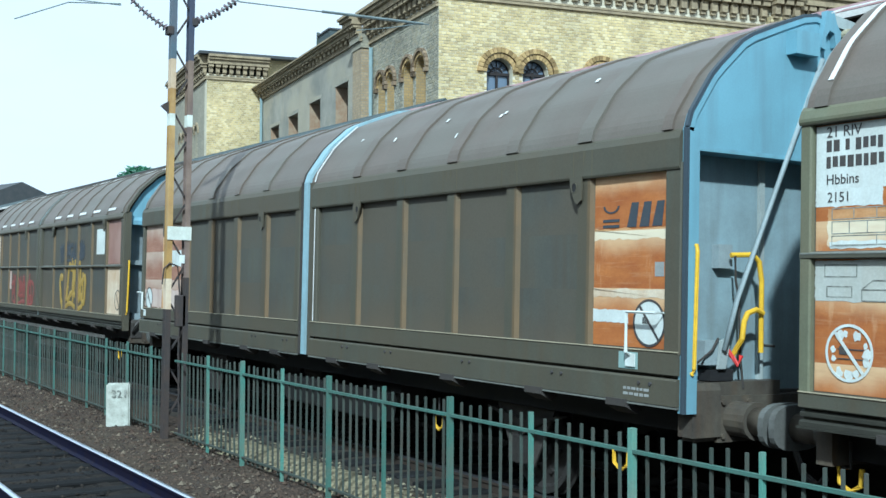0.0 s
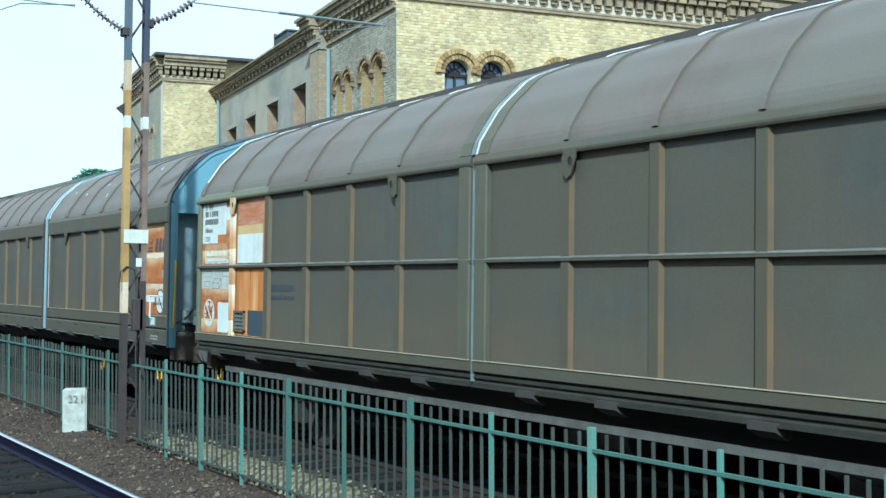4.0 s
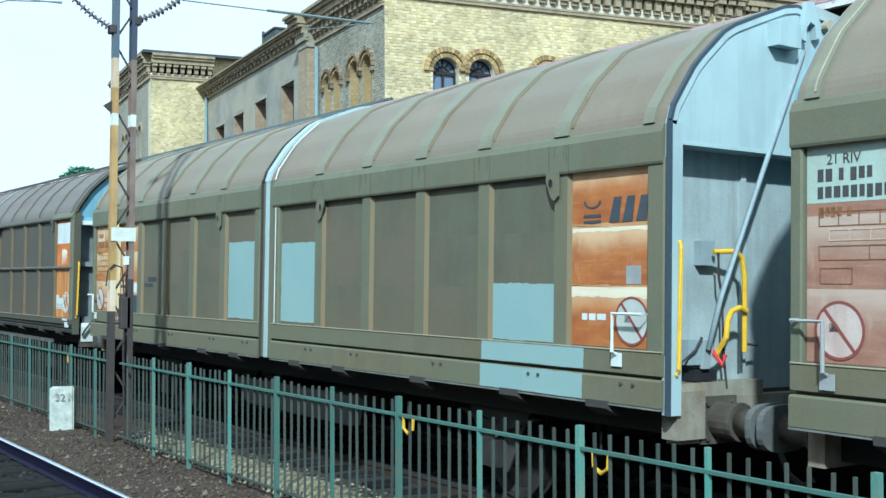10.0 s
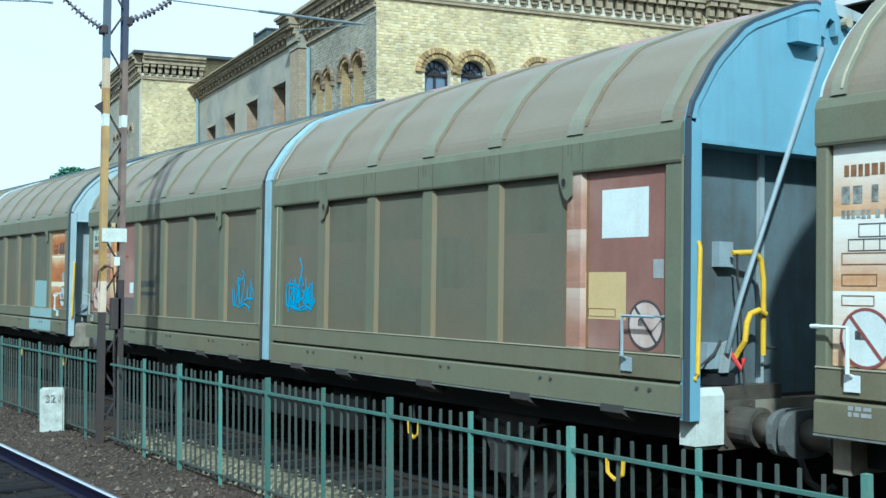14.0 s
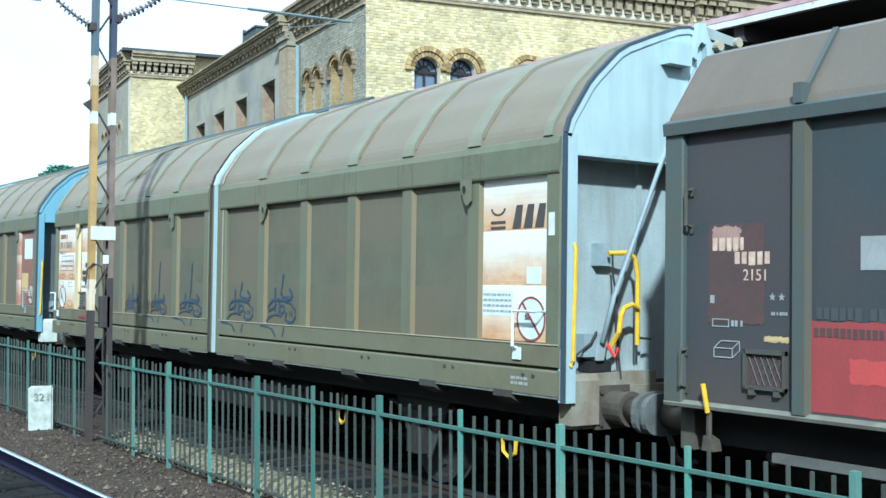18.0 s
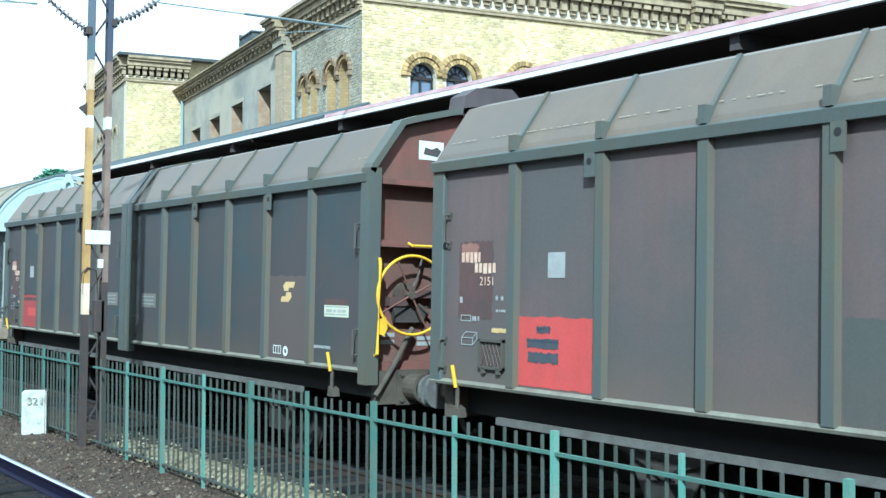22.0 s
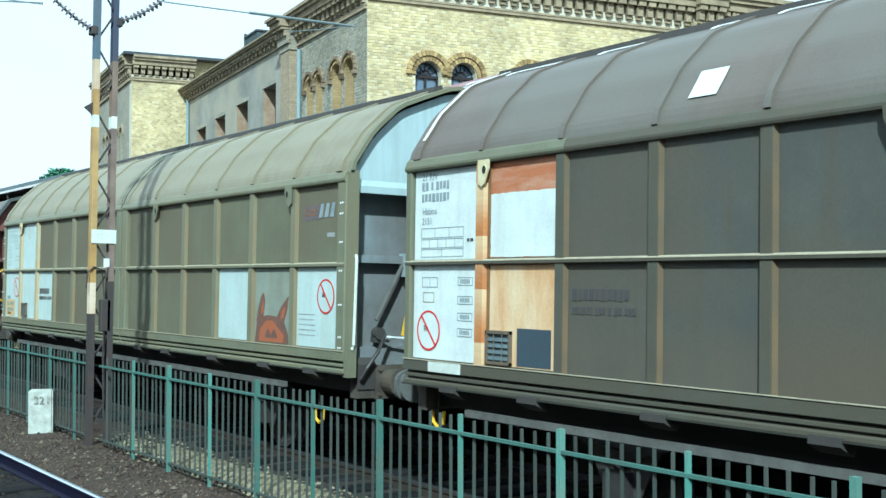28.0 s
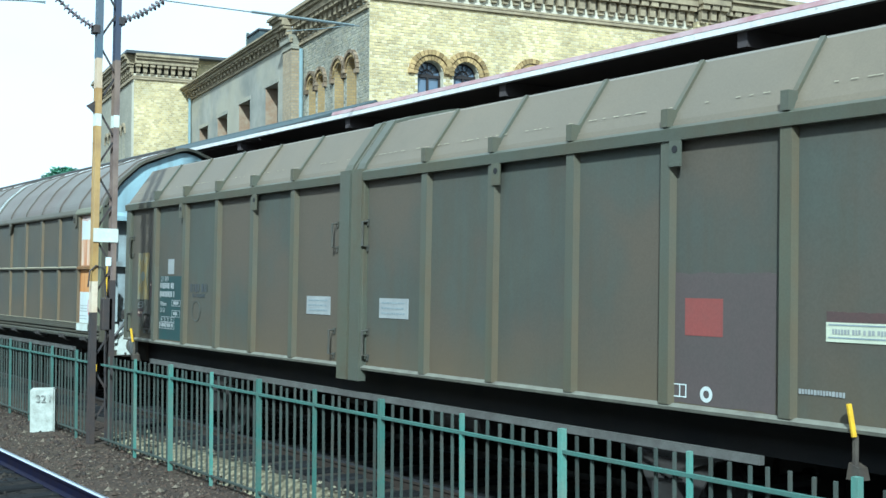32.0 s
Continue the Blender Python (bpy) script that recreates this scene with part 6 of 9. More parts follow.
def running_gear(root, kind, pale):
    """Underframe, wheels, springs, buffers and couplings."""
    for y in (-1.12, 1.0):
        def sole(b, y=y):
            prism(b, [(y, 0.92), (y + 0.12, 0.92), (y + 0.12, 0.95), (y + 0.03, 0.95), (y + 0.03, 1.17), (y + 0.12, 1.17), (y + 0.12, 1.2), (y, 1.2)], -7.0, 7.0)
        again("sole_bar", ("sole", y), sole, M["sole_black"], root)
    again("floor", "wfloor", lambda b: box(b, -7.0, 7.0, -1.35, 1.35, 1.2, 1.27), M["dark"], root, label="sooty wagon floor")
    for k in range(9):
        again("cross_member", "cross", lambda b: box(b, -0.05, 0.05, -1.0, 1.0, 1.0, 1.2), M["dark"], root, (-6.4 + 1.6 * k, 0, 0))
    again("centre_sill", "sill", lambda b: box(b, -3.2, 3.0, -0.3, 0.3, 0.8, 1.0), M["dark"], root)
    again("air_tank", "tank", lambda b: tube(b, [(-0.45, 0, 0), (0.45, 0, 0)], 0.19, 12), M["dark"], root, (1.2, -0.75, 0.78), smooth=False)
    again("brake_cylinder", "brake", lambda b: tube(b, [(-0.25, 0, 0), (0.3, 0, 0)], 0.14, 12), M["dark"], root, (-1.4, -0.55, 0.8))
    again("brake_rod", "rod", lambda b: tube(b, [(-4.2, 0, 0), (4.2, 0, 0)], 0.02, 6), M["steel"], root, (0, -0.85, 0.62))
    if kind == "smooth":
        again("side_truss", "truss", lambda b: prism(b, [(-1.3, 0.82), (-0.9, 0.5), (1.9, 0.48), (2.0, 0.82)], -1.3, -1.16, "y"), M["truss"], root, label="dull grey-green truss below the body")
    if kind != "smooth":
        bm = bmesh.new()
        prism(bm, [(-1.42, 0.9), (-1.37, 0.9), (-1.37, 0.965), (-1.42, 0.965)], -6.15, 5.6)
        part("side_girder", bm, M["girder"], root, "long grey side rail below the body")
    for sx in (-4.4, 4.4):
        ax = again("wheelset", "axle", lambda b: tube(b, [(0, -1.05, 0), (0, 1.05, 0)], 0.085, 10), M["steel"], root, (sx, 0, 0.46))
        WHEELSETS.append((ax, sx))
        for y in (-0.75, 0.75):
            w = again("wheel", "wheel", wheel_mesh, M["steel"], ax, (0, y, 0), rz=math.pi if y > 0 else 0.0)
        for y in (-1.02, 1.02):
            def guard(b):
                prism(b, [(-0.5, 0.9), (-0.16, 0.3), (-0.1, 0.3), (-0.1, 0.62), (0.1, 0.62), (0.1, 0.3), (0.16, 0.3), (0.5, 0.9)], -0.01, 0.01, "y")
            again("axle_guard", "guard", guard, M["dark"], root, (sx, y, 0))
            again("axle_box", "axlebox", lambda b: box(b, -0.13, 0.13, -0.12, 0.12, 0.34, 0.6), M["steel"], root, (sx, y, 0))

            def spring(b):
                for k in range(7):
                    hw = 0.62 - 0.075 * k
                    pts = [(-hw, 0.78 - 0.022 * k), (0, 0.68 - 0.022 * k), (hw, 0.78 - 0.022 * k), (hw, 0.80 - 0.022 * k), (0, 0.7 - 0.022 * k), (-hw, 0.80 - 0.022 * k)]
                    prism(b, pts, -0.05, 0.05, "y")
            again("leaf_spring", "spring", spring, M["dark"], root, (sx, y, 0.06))
    for x, z in {"smooth": ((3.0, 0.56), (6.1, 0.56)), "barred": ((-6.9, 0.76), (6.1, 0.56)), "flat": ()}[kind]:
        again("release_pull", "pull", lambda b: tube(b, [(-0.1, 0, 0.12), (-0.09, 0, 0), (0, 0, -0.05), (0.09, 0, 0), (0.1, 0, 0.12)], 0.02, 6), M["yellow"], root, (x, -1.2, z), "yellow brake release pull")
        again("pull_rod", "pullrod", lambda b: tube(b, [(0, -1.2, 0.3), (0, -1.2, 0.11), (-0.1, -1.2, 0.11)], 0.012, 6), M["steel"], root, (x, 0, z))
    for e in (-1, 1):
        rz = 0.0 if e > 0 else math.pi
        again("buffer_beam", "bufferbeam", lambda b: (box(b, 6.98, 7.12, -1.3, 1.3, 0.88, 1.24)), M["headstock"] if pale else M["buffer"], root, rz=rz)
        for y in (-0.875, 0.875):
            def housing(b):
                tube(b, [(7.12, 0, 0), (7.36, 0, 0)], 0.145, 18)
                tube(b, [(7.345, 0, 0), (7.385, 0, 0)], 0.155, 18)
                box(b, 7.12, 7.15, -0.2, 0.2, -0.19, 0.19)
                for yy in (-0.15, 0.15):
                    for zz in (-0.14, 0.14):
                        tube(b, [(7.15, yy, zz), (7.172, yy, zz)], 0.024, 6)
            buf = again("buffer", "housing", housing, M["buffer"], root, (0, y, 1.06), rz=rz)
            again("shank", "shank", lambda b: tube(b, [(7.38, 0, 0), (7.66, 0, 0)], 0.115, 18), M["shank"], buf, label="greasy brown shank", smooth=True)

            def head(b):
                n = 24
                prism(b, [(0.28 * math.copysign(abs(math.cos(2 * math.pi * k / n)) ** 0.7, math.cos(2 * math.pi * k / n)), 0.18 * math.copysign(abs(math.sin(2 * math.pi * k / n)) ** 0.7, math.sin(2 * math.pi * k / n))) for k in range(n)], 7.655, 7.71)
            again("buffer_head", "head", head, M["head_rim"], buf, label="worn grey buffer head")
            again("grease", "grease", lambda b: prism(b, [(0.2 * math.cos(2 * math.pi * k / 16), 0.15 * math.sin(2 * math.pi * k / 16)) for k in range(16)], 7.71, 7.714), M["dark"], buf, label="black grease on the head")

        def hook(b):
            tube(b, [(7.12, 0, 1.05), (7.4, 0, 1.05), (7.45, 0, 0.95), (7.38, 0, 0.9)], 0.04, 6)
            tube(b, [(7.4, -0.06, 1.0), (7.62, -0.05, 0.86), (7.62, 0.05, 0.86), (7.4, 0.06, 1.0)], 0.02, 6)
        again("draw_hook", "hook", hook, M["steel"], root, rz=rz)

        def hose(b):
            tube(b, [(7.12, -0.35, 0.95), (7.3, -0.36, 0.85), (7.45, -0.4, 0.62), (7.62, -0.42, 0.55), (7.7, -0.42, 0.62)], 0.03, 8)
        again("brake_hose", "hose", hose, M["dark"], root, rz=rz)


def smooth_end(root, paint, white_step):
    """Flat end wall with gable plate, diagonal tube and yellow rails (faces +x)."""
    bm = bmesh.new()
    box(bm, 6.9, 6.96, -1.4, 1.4, 1.2, 3.3)
    wall = part("end_wall", bm, (M["blue_grime_shaded"] if white_step else M["blue_grime"]) if paint == M["blue"] else M["pale_grime"], root)
    bm = bmesh.new()
    prism(bm, [(y, z) for y, z in mirrored([(y * 0.975, z - 0.04) for y, z in fine(ROUND)])] + [(1.4, 3.27), (-1.4, 3.27)], 7.15, 7.185)
    part("gable_plate", bm, paint, wall)
    bm = bmesh.new()
    box(bm, 6.96, 7.19, -1.36, 1.36, 3.24, 3.275)
    part("lintel", bm, paint, wall)
    for y in (-1.34, -0.42, 0.42, 1.34):
        again("end_post", "smoothpost", lambda b: box(b, 6.96, 6.99, -0.03, 0.03, 1.15, 3.26), M["pale_grime"], wall, (0, y, 0))
    bm = bmesh.new()
    tube(bm, [(7.2, 0.08, 4.15), (7.2, -0.35, 3.25), (7.18, -0.9, 2.05), (7.16, -1.02, 1.62)], 0.023, 10)
    part("diagonal_pipe", bm, M["grey_tube"], wall, "pale grey diagonal pipe", smooth=True)
    bm = bmesh.new()
    box(bm, 7.1, 7.3, -0.36, -0.07, 4.14, 4.34)
    roller = part("roller_box", bm, paint, wall)
    bm = bmesh.new()
    prism(bm, [(0.0, 4.24), (0.06, 4.22), (0.06, 4.34), (0.11, 4.4), (0.17, 4.38), (0.19, 4.26), (0.25, 4.28), (0.25, 4.4), (0.2, 4.47), (0.16, 4.58), (0.07, 4.57), (0.04, 4.42)], 7.19, 7.25)
    part("fork_bracket", bm, paint, wall, "pale fork-shaped bracket over the gable")
    # solid black block in place of the shade under the hoop
    bm = bmesh.new()
    box(bm, 7.1, 7.18, -0.2, 0.0, 4.34, 4.42)
    part("shadow_gap", bm, M["sole_black"], wall, "black block standing for the shade under the roof hoop")
    bm = bmesh.new()
    prism(bm, [(0.16, 4.46), (0.62, 4.42), (0.64, 4.5), (0.2, 4.56)], 7.12, 7.22)
    part("cross_bar", bm, M["pale_grime"], wall, "pale bar along the roof top")
    for y, z in ((0.36, 4.4), (0.62, 4.46)):
        bm = bmesh.new()
        tube(bm, [(7.16, y, z), (7.26, y, z)], 0.05, 12)
        part("roller", bm, M["ledge"], wall, "worn cream roller")
    bm = bmesh.new()
    box(bm, 6.96, 7.04, -0.98, -0.82, 2.3, 2.5)
    part("switch_plate", bm, M["grey_tube"], wall)
    bm = bmesh.new()
    tube(bm, [(7.1, -0.9, 2.41), (7.16, -0.7, 2.42), (7.17, -0.64, 2.36), (7.17, -0.61, 2.2), (7.17, -0.61, 1.6)], 0.022, 8)
    part("hand_rail", bm, M["yellow"], wall, "yellow hooked rail")
    bm = bmesh.new()
    tube(bm, [(7.1, -0.88, 1.56), (7.2, -0.86, 1.72), (7.2, -0.84, 1.86), (7.2, -0.8, 1.93), (7.2, -0.7, 1.96), (7.2, -0.62, 1.93)], 0.024, 8)
    part("hand_rail", bm, M["yellow"], wall, "yellow hooked rail")
    bm = bmesh.new()
    tube(bm, [(7.12, -0.94, 1.62), (7.2, -0.9, 1.5), (7.2, -0.87, 1.58)], 0.02, 8)
    part("red_lever", bm, M["redpaint"], wall, "red lever end")
    bm = bmesh.new()
    tube(bm, [(7.14, -1.39, 2.47), (7.21, -1.39, 2.47), (7.22, -1.39, 2.42), (7.22, -1.41, 1.48), (7.21, -1.42, 1.44), (7.14, -1.42, 1.44)], 0.018, 8)
    part("hand_rail", bm, M["yellow"], wall, "tall yellow hand rail")
    bm = bmesh.new()
    box(bm, 6.96, 7.1, -1.3, -0.3, 1.24, 1.36)
    part("sill_box", bm, M["headstock"] if paint == M["blue_pale"] else M["buffer"], wall, "grimy sill box")
    # solid black block in place of the shaded hollow behind the lever
    bm = bmesh.new()
    box(bm, 6.96, 7.105, -1.12, -0.86, 1.37, 1.46)
    part("lever_recess", bm, M["sole_black"], wall, "black block standing for the shade behind the lever")
    bm = bmesh.new()
    prism(bm, [(-1.06, 1.47), (-0.98, 1.47), (-0.94, 1.66), (-0.97, 1.72), (-1.03, 1.7)], 7.11, 7.14)
    part("lever_arm", bm, M["pale_grime"], wall, "pale lever arm")
    bm = bmesh.new()
    tube(bm, [(7.15, -0.9, 2.4), (7.12, -0.86, 2.2), (7.1, -0.8, 2.05), (7.1, -0.78, 1.6), (7.1, -0.74, 1.3)], 0.011, 6)
    tube(bm, [(7.17, -0.61, 1.72), (7.15, -0.56, 1.66), (7.12, -0.4, 1.65)], 0.013, 6)
    part("cable", bm, M["dark"], wall, "thin black cable")
    bm = bmesh.new()
    tube(bm, [(7.12, -1.32, 1.5), (7.12, -1.12, 1.62), (7.12, -1.05, 1.72)], 0.011, 6)
    part("cable", bm, M["dark"], wall)
    bm = bmesh.new()
    box(bm, 6.96, 7.1, -1.18, -1.0, 1.5, 1.7)
    part("lever_box", bm, M["grey_tube"], wall)
    bm = bmesh.new()
    prism(bm, [(7.0, 0.92), (7.17, 0.92), (7.17, 1.3), (7.14, 1.36), (7.0, 1.36)], -1.37, -1.06, "y")
    part("step_bracket", bm, M["whiteband"] if white_step else (M["headstock"] if paint == M["blue_pale"] else M["buffer"]), wall, "white painted step plate" if white_step else "pale rusty step plate")


def hooded_end(root, paint, white_step):
    """End with a projecting hood, mid shelf and a dark lower bay (faces +x)."""
    bm = bmesh.new()
    box(bm, 6.84, 6.9, -1.4, 1.4, 1.2, 3.4)
    grey = M["end_pale"] if paint == M["blue_light"] else M["end_grey"]
    wall = part("end_wall", bm, grey, root)
    bm = bmesh.new()
    prism(bm, [(y, z) for y, z in mirrored([(y * 0.95, z - 0.08) for y, z in ROUND])] + [(1.38, 3.3), (-1.38, 3.3)], 7.06, 7.1)
    part("gable_plate", bm, paint, wall)
    bm = bmesh.new()
    prism(bm, [(6.88, 3.36), (7.08, 3.36), (7.14, 3.26), (7.14, 3.18), (6.88, 3.28)], -1.42, 1.42, "y")
    part("hood", bm, paint, wall)
    bm = bmesh.new()
    box(bm, 6.9, 7.03, -1.4, 1.4, 2.4, 2.49)
    part("shelf", bm, grey, wall)
    bm = bmesh.new()
    tube(bm, [(7.0, -0.28, 3.0), (7.02, -0.62, 2.45), (7.02, -1.0, 1.75)], 0.026, 8)
    part("diagonal_pipe", bm, M["girder"], wall, "grey diagonal pipe")
    bm = bmesh.new()
    box(bm, 6.95, 7.12, -0.66, -0.5, 2.25, 2.52)
    part("bracket", bm, M["grey_tube"], wall)
    bm = bmesh.new()
    box(bm, 6.95, 7.12, -0.2, -0.06, 2.25, 2.52)
    part("bracket", bm, M["grey_tube"], wall)
    bm = bmesh.new()
    tube(bm, [(7.1, -0.55, 2.28), (7.16, -0.5, 2.21), (7.16, -0.25, 2.21), (7.1, -0.2, 2.28)], 0.02, 6)
    part("hand_rail", bm, M["yellow"], wall, "short yellow hand rail")
    bm = bmesh.new()
    tube(bm, [(7.12, -0.7, 1.58), (7.2, -0.7, 1.85), (7.2, -0.6, 1.98), (7.2, -0.42, 1.92), (7.2, -0.36, 1.78), (7.2, -0.42, 1.56), (7.2, -0.6, 1.54)], 0.022, 8)
    part("hand_rail", bm, M["yellow"], wall, "looped yellow hand rail")
    bm = bmesh.new()
    tube(bm, [(7.16, -0.95, 1.56), (7.2, -0.7, 1.55), (7.2, -0.68, 1.8)], 0.022, 8)
    part("white_lever", bm, M["white"], wall, "white lever")
    bm = bmesh.new()
    tube(bm, [(7.14, -1.39, 2.47), (7.21, -1.39, 2.47), (7.22, -1.39, 2.42), (7.22, -1.41, 1.48), (7.21, -1.42, 1.44), (7.14, -1.42, 1.44)], 0.018, 8)
    pale = paint == M["blue_pale"]
    part("hand_rail", bm, M["whiteband"] if pale else M["yellow"], wall, "tall whitish hand rail" if pale else "tall yellow hand rail")
    bm = bmesh.new()
    tube(bm, [(7.02, -1.0, 1.6), (7.12, -1.0, 1.6)], 0.07, 14)
    box(bm, 7.0, 7.09, -1.06, -0.86, 1.5, 1.56)
    part("crank_drum", bm, M["dark"], wall)
    bm = bmesh.new()
    box(bm, 6.9, 7.02, -1.25, -0.5, 1.22, 1.45)
    part("crank_box", bm, grey, wall)
    if paint == M["blue_light"]:
        bm = bmesh.new()
        box(bm, 7.12, 7.2, -1.36, -1.18, 1.1, 1.42)
        part("step_bracket", bm, M["whiteband"], wall, "white painted step bracket")
        bm = bmesh.new()
        prism(bm, [(7.125, 0.9), (7.17, 0.9), (7.17, 1.24), (7.125, 1.28)], -1.16, -0.92, "y")
        part("buffer_plate", bm, M["whiteband"], wall, "chalky white buffer plate")
        bm = bmesh.new()
        box(bm, 7.02, 7.1, -1.3, -1.16, 1.46, 2.05)
        part("gear_cover", bm, M["pale_grime"], wall, "pale gear cover")
    bm = bmesh.new()
    prism(bm, [(6.98, 0.98), (7.14, 0.98), (7.16, 1.26), (7.1, 1.33), (6.98, 1.33)], -1.3, -1.08, "y")
    part("step_plate", bm, M["whiteband"] if white_step else M["dark"], wall, "white painted step plate" if white_step else "")
    bm = bmesh.new()
    tube(bm, [(7.22, -1.0, 1.6), (7.23, -1.1, 1.4), (7.23, -1.24, 1.22), (7.2, -1.3, 1.1)], 0.022, 6)
    part("crank", bm, M["steel"], wall)


def brake_wheel_end(root):
    """Rust-red end with a big yellow brake wheel (faces +x)."""
    paint = M["maroon"]
    bm = bmesh.new()
    box(bm, 6.92, 6.98, -1.4, 1.4, 1.2, 3.4)
    wall = part("end_wall", bm, paint, root)
    bm = bmesh.new()
    prism(bm, [(y, z) for y, z in mirrored([(y * 0.97, z - 0.05) for y, z in ANGLED])] + [(1.4, 3.3), (-1.4, 3.3)], 7.03, 7.07)
    part("gable_plate", bm, paint, wall)
    bm = bmesh.new()
    box(bm, 6.98, 7.14, -1.42, 1.42, 3.26, 3.32)
    part("lintel", bm, paint, wall)
    bm = bmesh.new()
    box(bm, 6.98, 7.16, -1.36, 1.4, 2.58, 2.65)
    part("shelf", bm, paint, wall)
    bm = bmesh.new()
    prism(bm, [(-0.3, 4.1), (-0.26, 4.33), (-0.1, 4.43), (0.4, 4.47), (0.52, 4.38), (0.54, 4.1)], 6.9, 7.2)
    part("roof_crest", bm, M["crest"], wall, "dark crest over the roof end")
    bm = bmesh.new()
    box(bm, 7.071, 7.075, -0.8, -0.47, 3.57, 3.78)
    note = part("notice", bm, M["white"], wall, "torn white notice")
    bm = bmesh.new()
    prism(bm, [(-0.74, 3.63), (-0.55, 3.61), (-0.5, 3.68), (-0.56, 3.72), (-0.63, 3.69), (-0.72, 3.71)], 7.075, 7.078)
    part("torn_patch", bm, M["ink"], note)
    bm = bmesh.new()
    tube(bm, [(7.16, 0.3, 4.0), (7.16, 0.02, 3.2), (7.16, -0.18, 2.72)], 0.026, 8)
    pipe = part("diagonal_pipe", bm, M["steel"], wall)
    bm = bmesh.new()
    tube(bm, [(7.16, -0.12, 2.9), (7.16, -0.2, 2.68)], 0.04, 8)
    part("pipe_joint", bm, M["eye_steel"], pipe)
    cy, cz = -0.93, 2.06
    bm = bmesh.new()
    tube(bm, [(7.2, cy + 0.455 * math.cos(2 * math.pi * k / 36), cz + 0.43 * math.sin(2 * math.pi * k / 36)) for k in range(36)], 0.017, 8, closed=True)
    wheel = part("brake_wheel", bm, M["yellow"], wall, "big yellow brake hand wheel", smooth=True)
    for k in range(4):
        a = math.pi * (k / 2 + 0.15)
        bm = bmesh.new()
        tube(bm, [(7.17, cy, cz), (7.195, cy + 0.44 * math.cos(a), cz + 0.42 * math.sin(a))], 0.011, 6)
        part("spoke", bm, M["maroon"], wheel)
    bm = bmesh.new()
    tube(bm, [(6.98, cy, cz), (7.19, cy, cz)], 0.045, 10)
    tube(bm, [(7.0, cy, cz), (7.06, cy, cz)], 0.14, 16)
    part("hub", bm, M["buffer"], wheel)
    # bracket and gear behind the wheel
    bm = bmesh.new()
    box(bm, 6.98, 7.1, cy - 0.05, cy + 0.42, cz - 0.03, cz + 0.06)
    box(bm, 6.98, 7.08, cy - 0.22, cy + 0.02, cz - 0.12, cz - 0.02)
    part("gear_bracket", bm, M["rust_dark"], wall)
    bm = bmesh.new()
    prism(bm, [(cy - 0.12, cz - 0.3), (cy + 0.24, cz - 0.3), (cy + 0.3, cz - 0.12), (cy - 0.16, cz - 0.12)], 6.98, 7.06)
    part("gear_box", bm, M["dark"], wall)
    bm = bmesh.new()
    tube(bm, [(7.06, cy + 0.1, cz + 0.1), (7.07, cy + 0.16, cz + 0.24), (7.07, cy + 0.2, cz + 0.42)], 0.014, 6)
    tube(bm, [(7.06, cy + 0.16, cz - 0.1), (7.08, cy + 0.3, cz - 0.2)], 0.02, 6)
    part("linkage", bm, M["buffer"], wall)
    bm = bmesh.new()
    tube(bm, [(7.14, -1.38, 2.45), (7.23, -1.38, 2.44), (7.24, -1.38, 2.37), (7.24, -1.4, 1.43), (7.15, -1.41, 1.39)], 0.019, 8)
    part("hand_rail", bm, M["yellow"], wall, "tall yellow hand rail")
    bm = bmesh.new()
    prism(bm, [(-1.37, 1.64), (-1.3, 1.62), (-1.26, 1.7), (-1.28, 1.82), (-1.36, 1.8)], 7.2, 7.216)
    part("hook_plate", bm, M["yellow"], wall, "small yellow hook plate")
    bm = bmesh.new()
    tube(bm, [(7.16, -0.98, 2.63), (7.2, -0.95, 2.6), (7.2, -0.62, 2.6), (7.16, -0.59, 2.63)], 0.016, 6)
    part("hand_rail", bm, M["yellow"], wall, "short yellow hand rail on the shelf")
    bm = bmesh.new()
    tube(bm, [(7.16, -1.36, 0.98), (7.14, -1.12, 1.3), (7.1, -0.86, 1.7)], 0.03, 8)
    part("strut", bm, M["buffer"], wall)
    bm = bmesh.new()
    box(bm, 6.98, 7.06, -1.3, 0.6, 1.2, 1.34)
    part("sill_box", bm, paint, wall)
    for z, y in ((1.6, -1.2), (1.52, -1.2), (1.56, -0.72), (1.5, -0.72)):
        bm = bmesh.new()
        box(bm, 6.981, 6.984, y, y + 0.18, z, z + 0.045)
        part("stencil_bar", bm, M["plate"], wall)


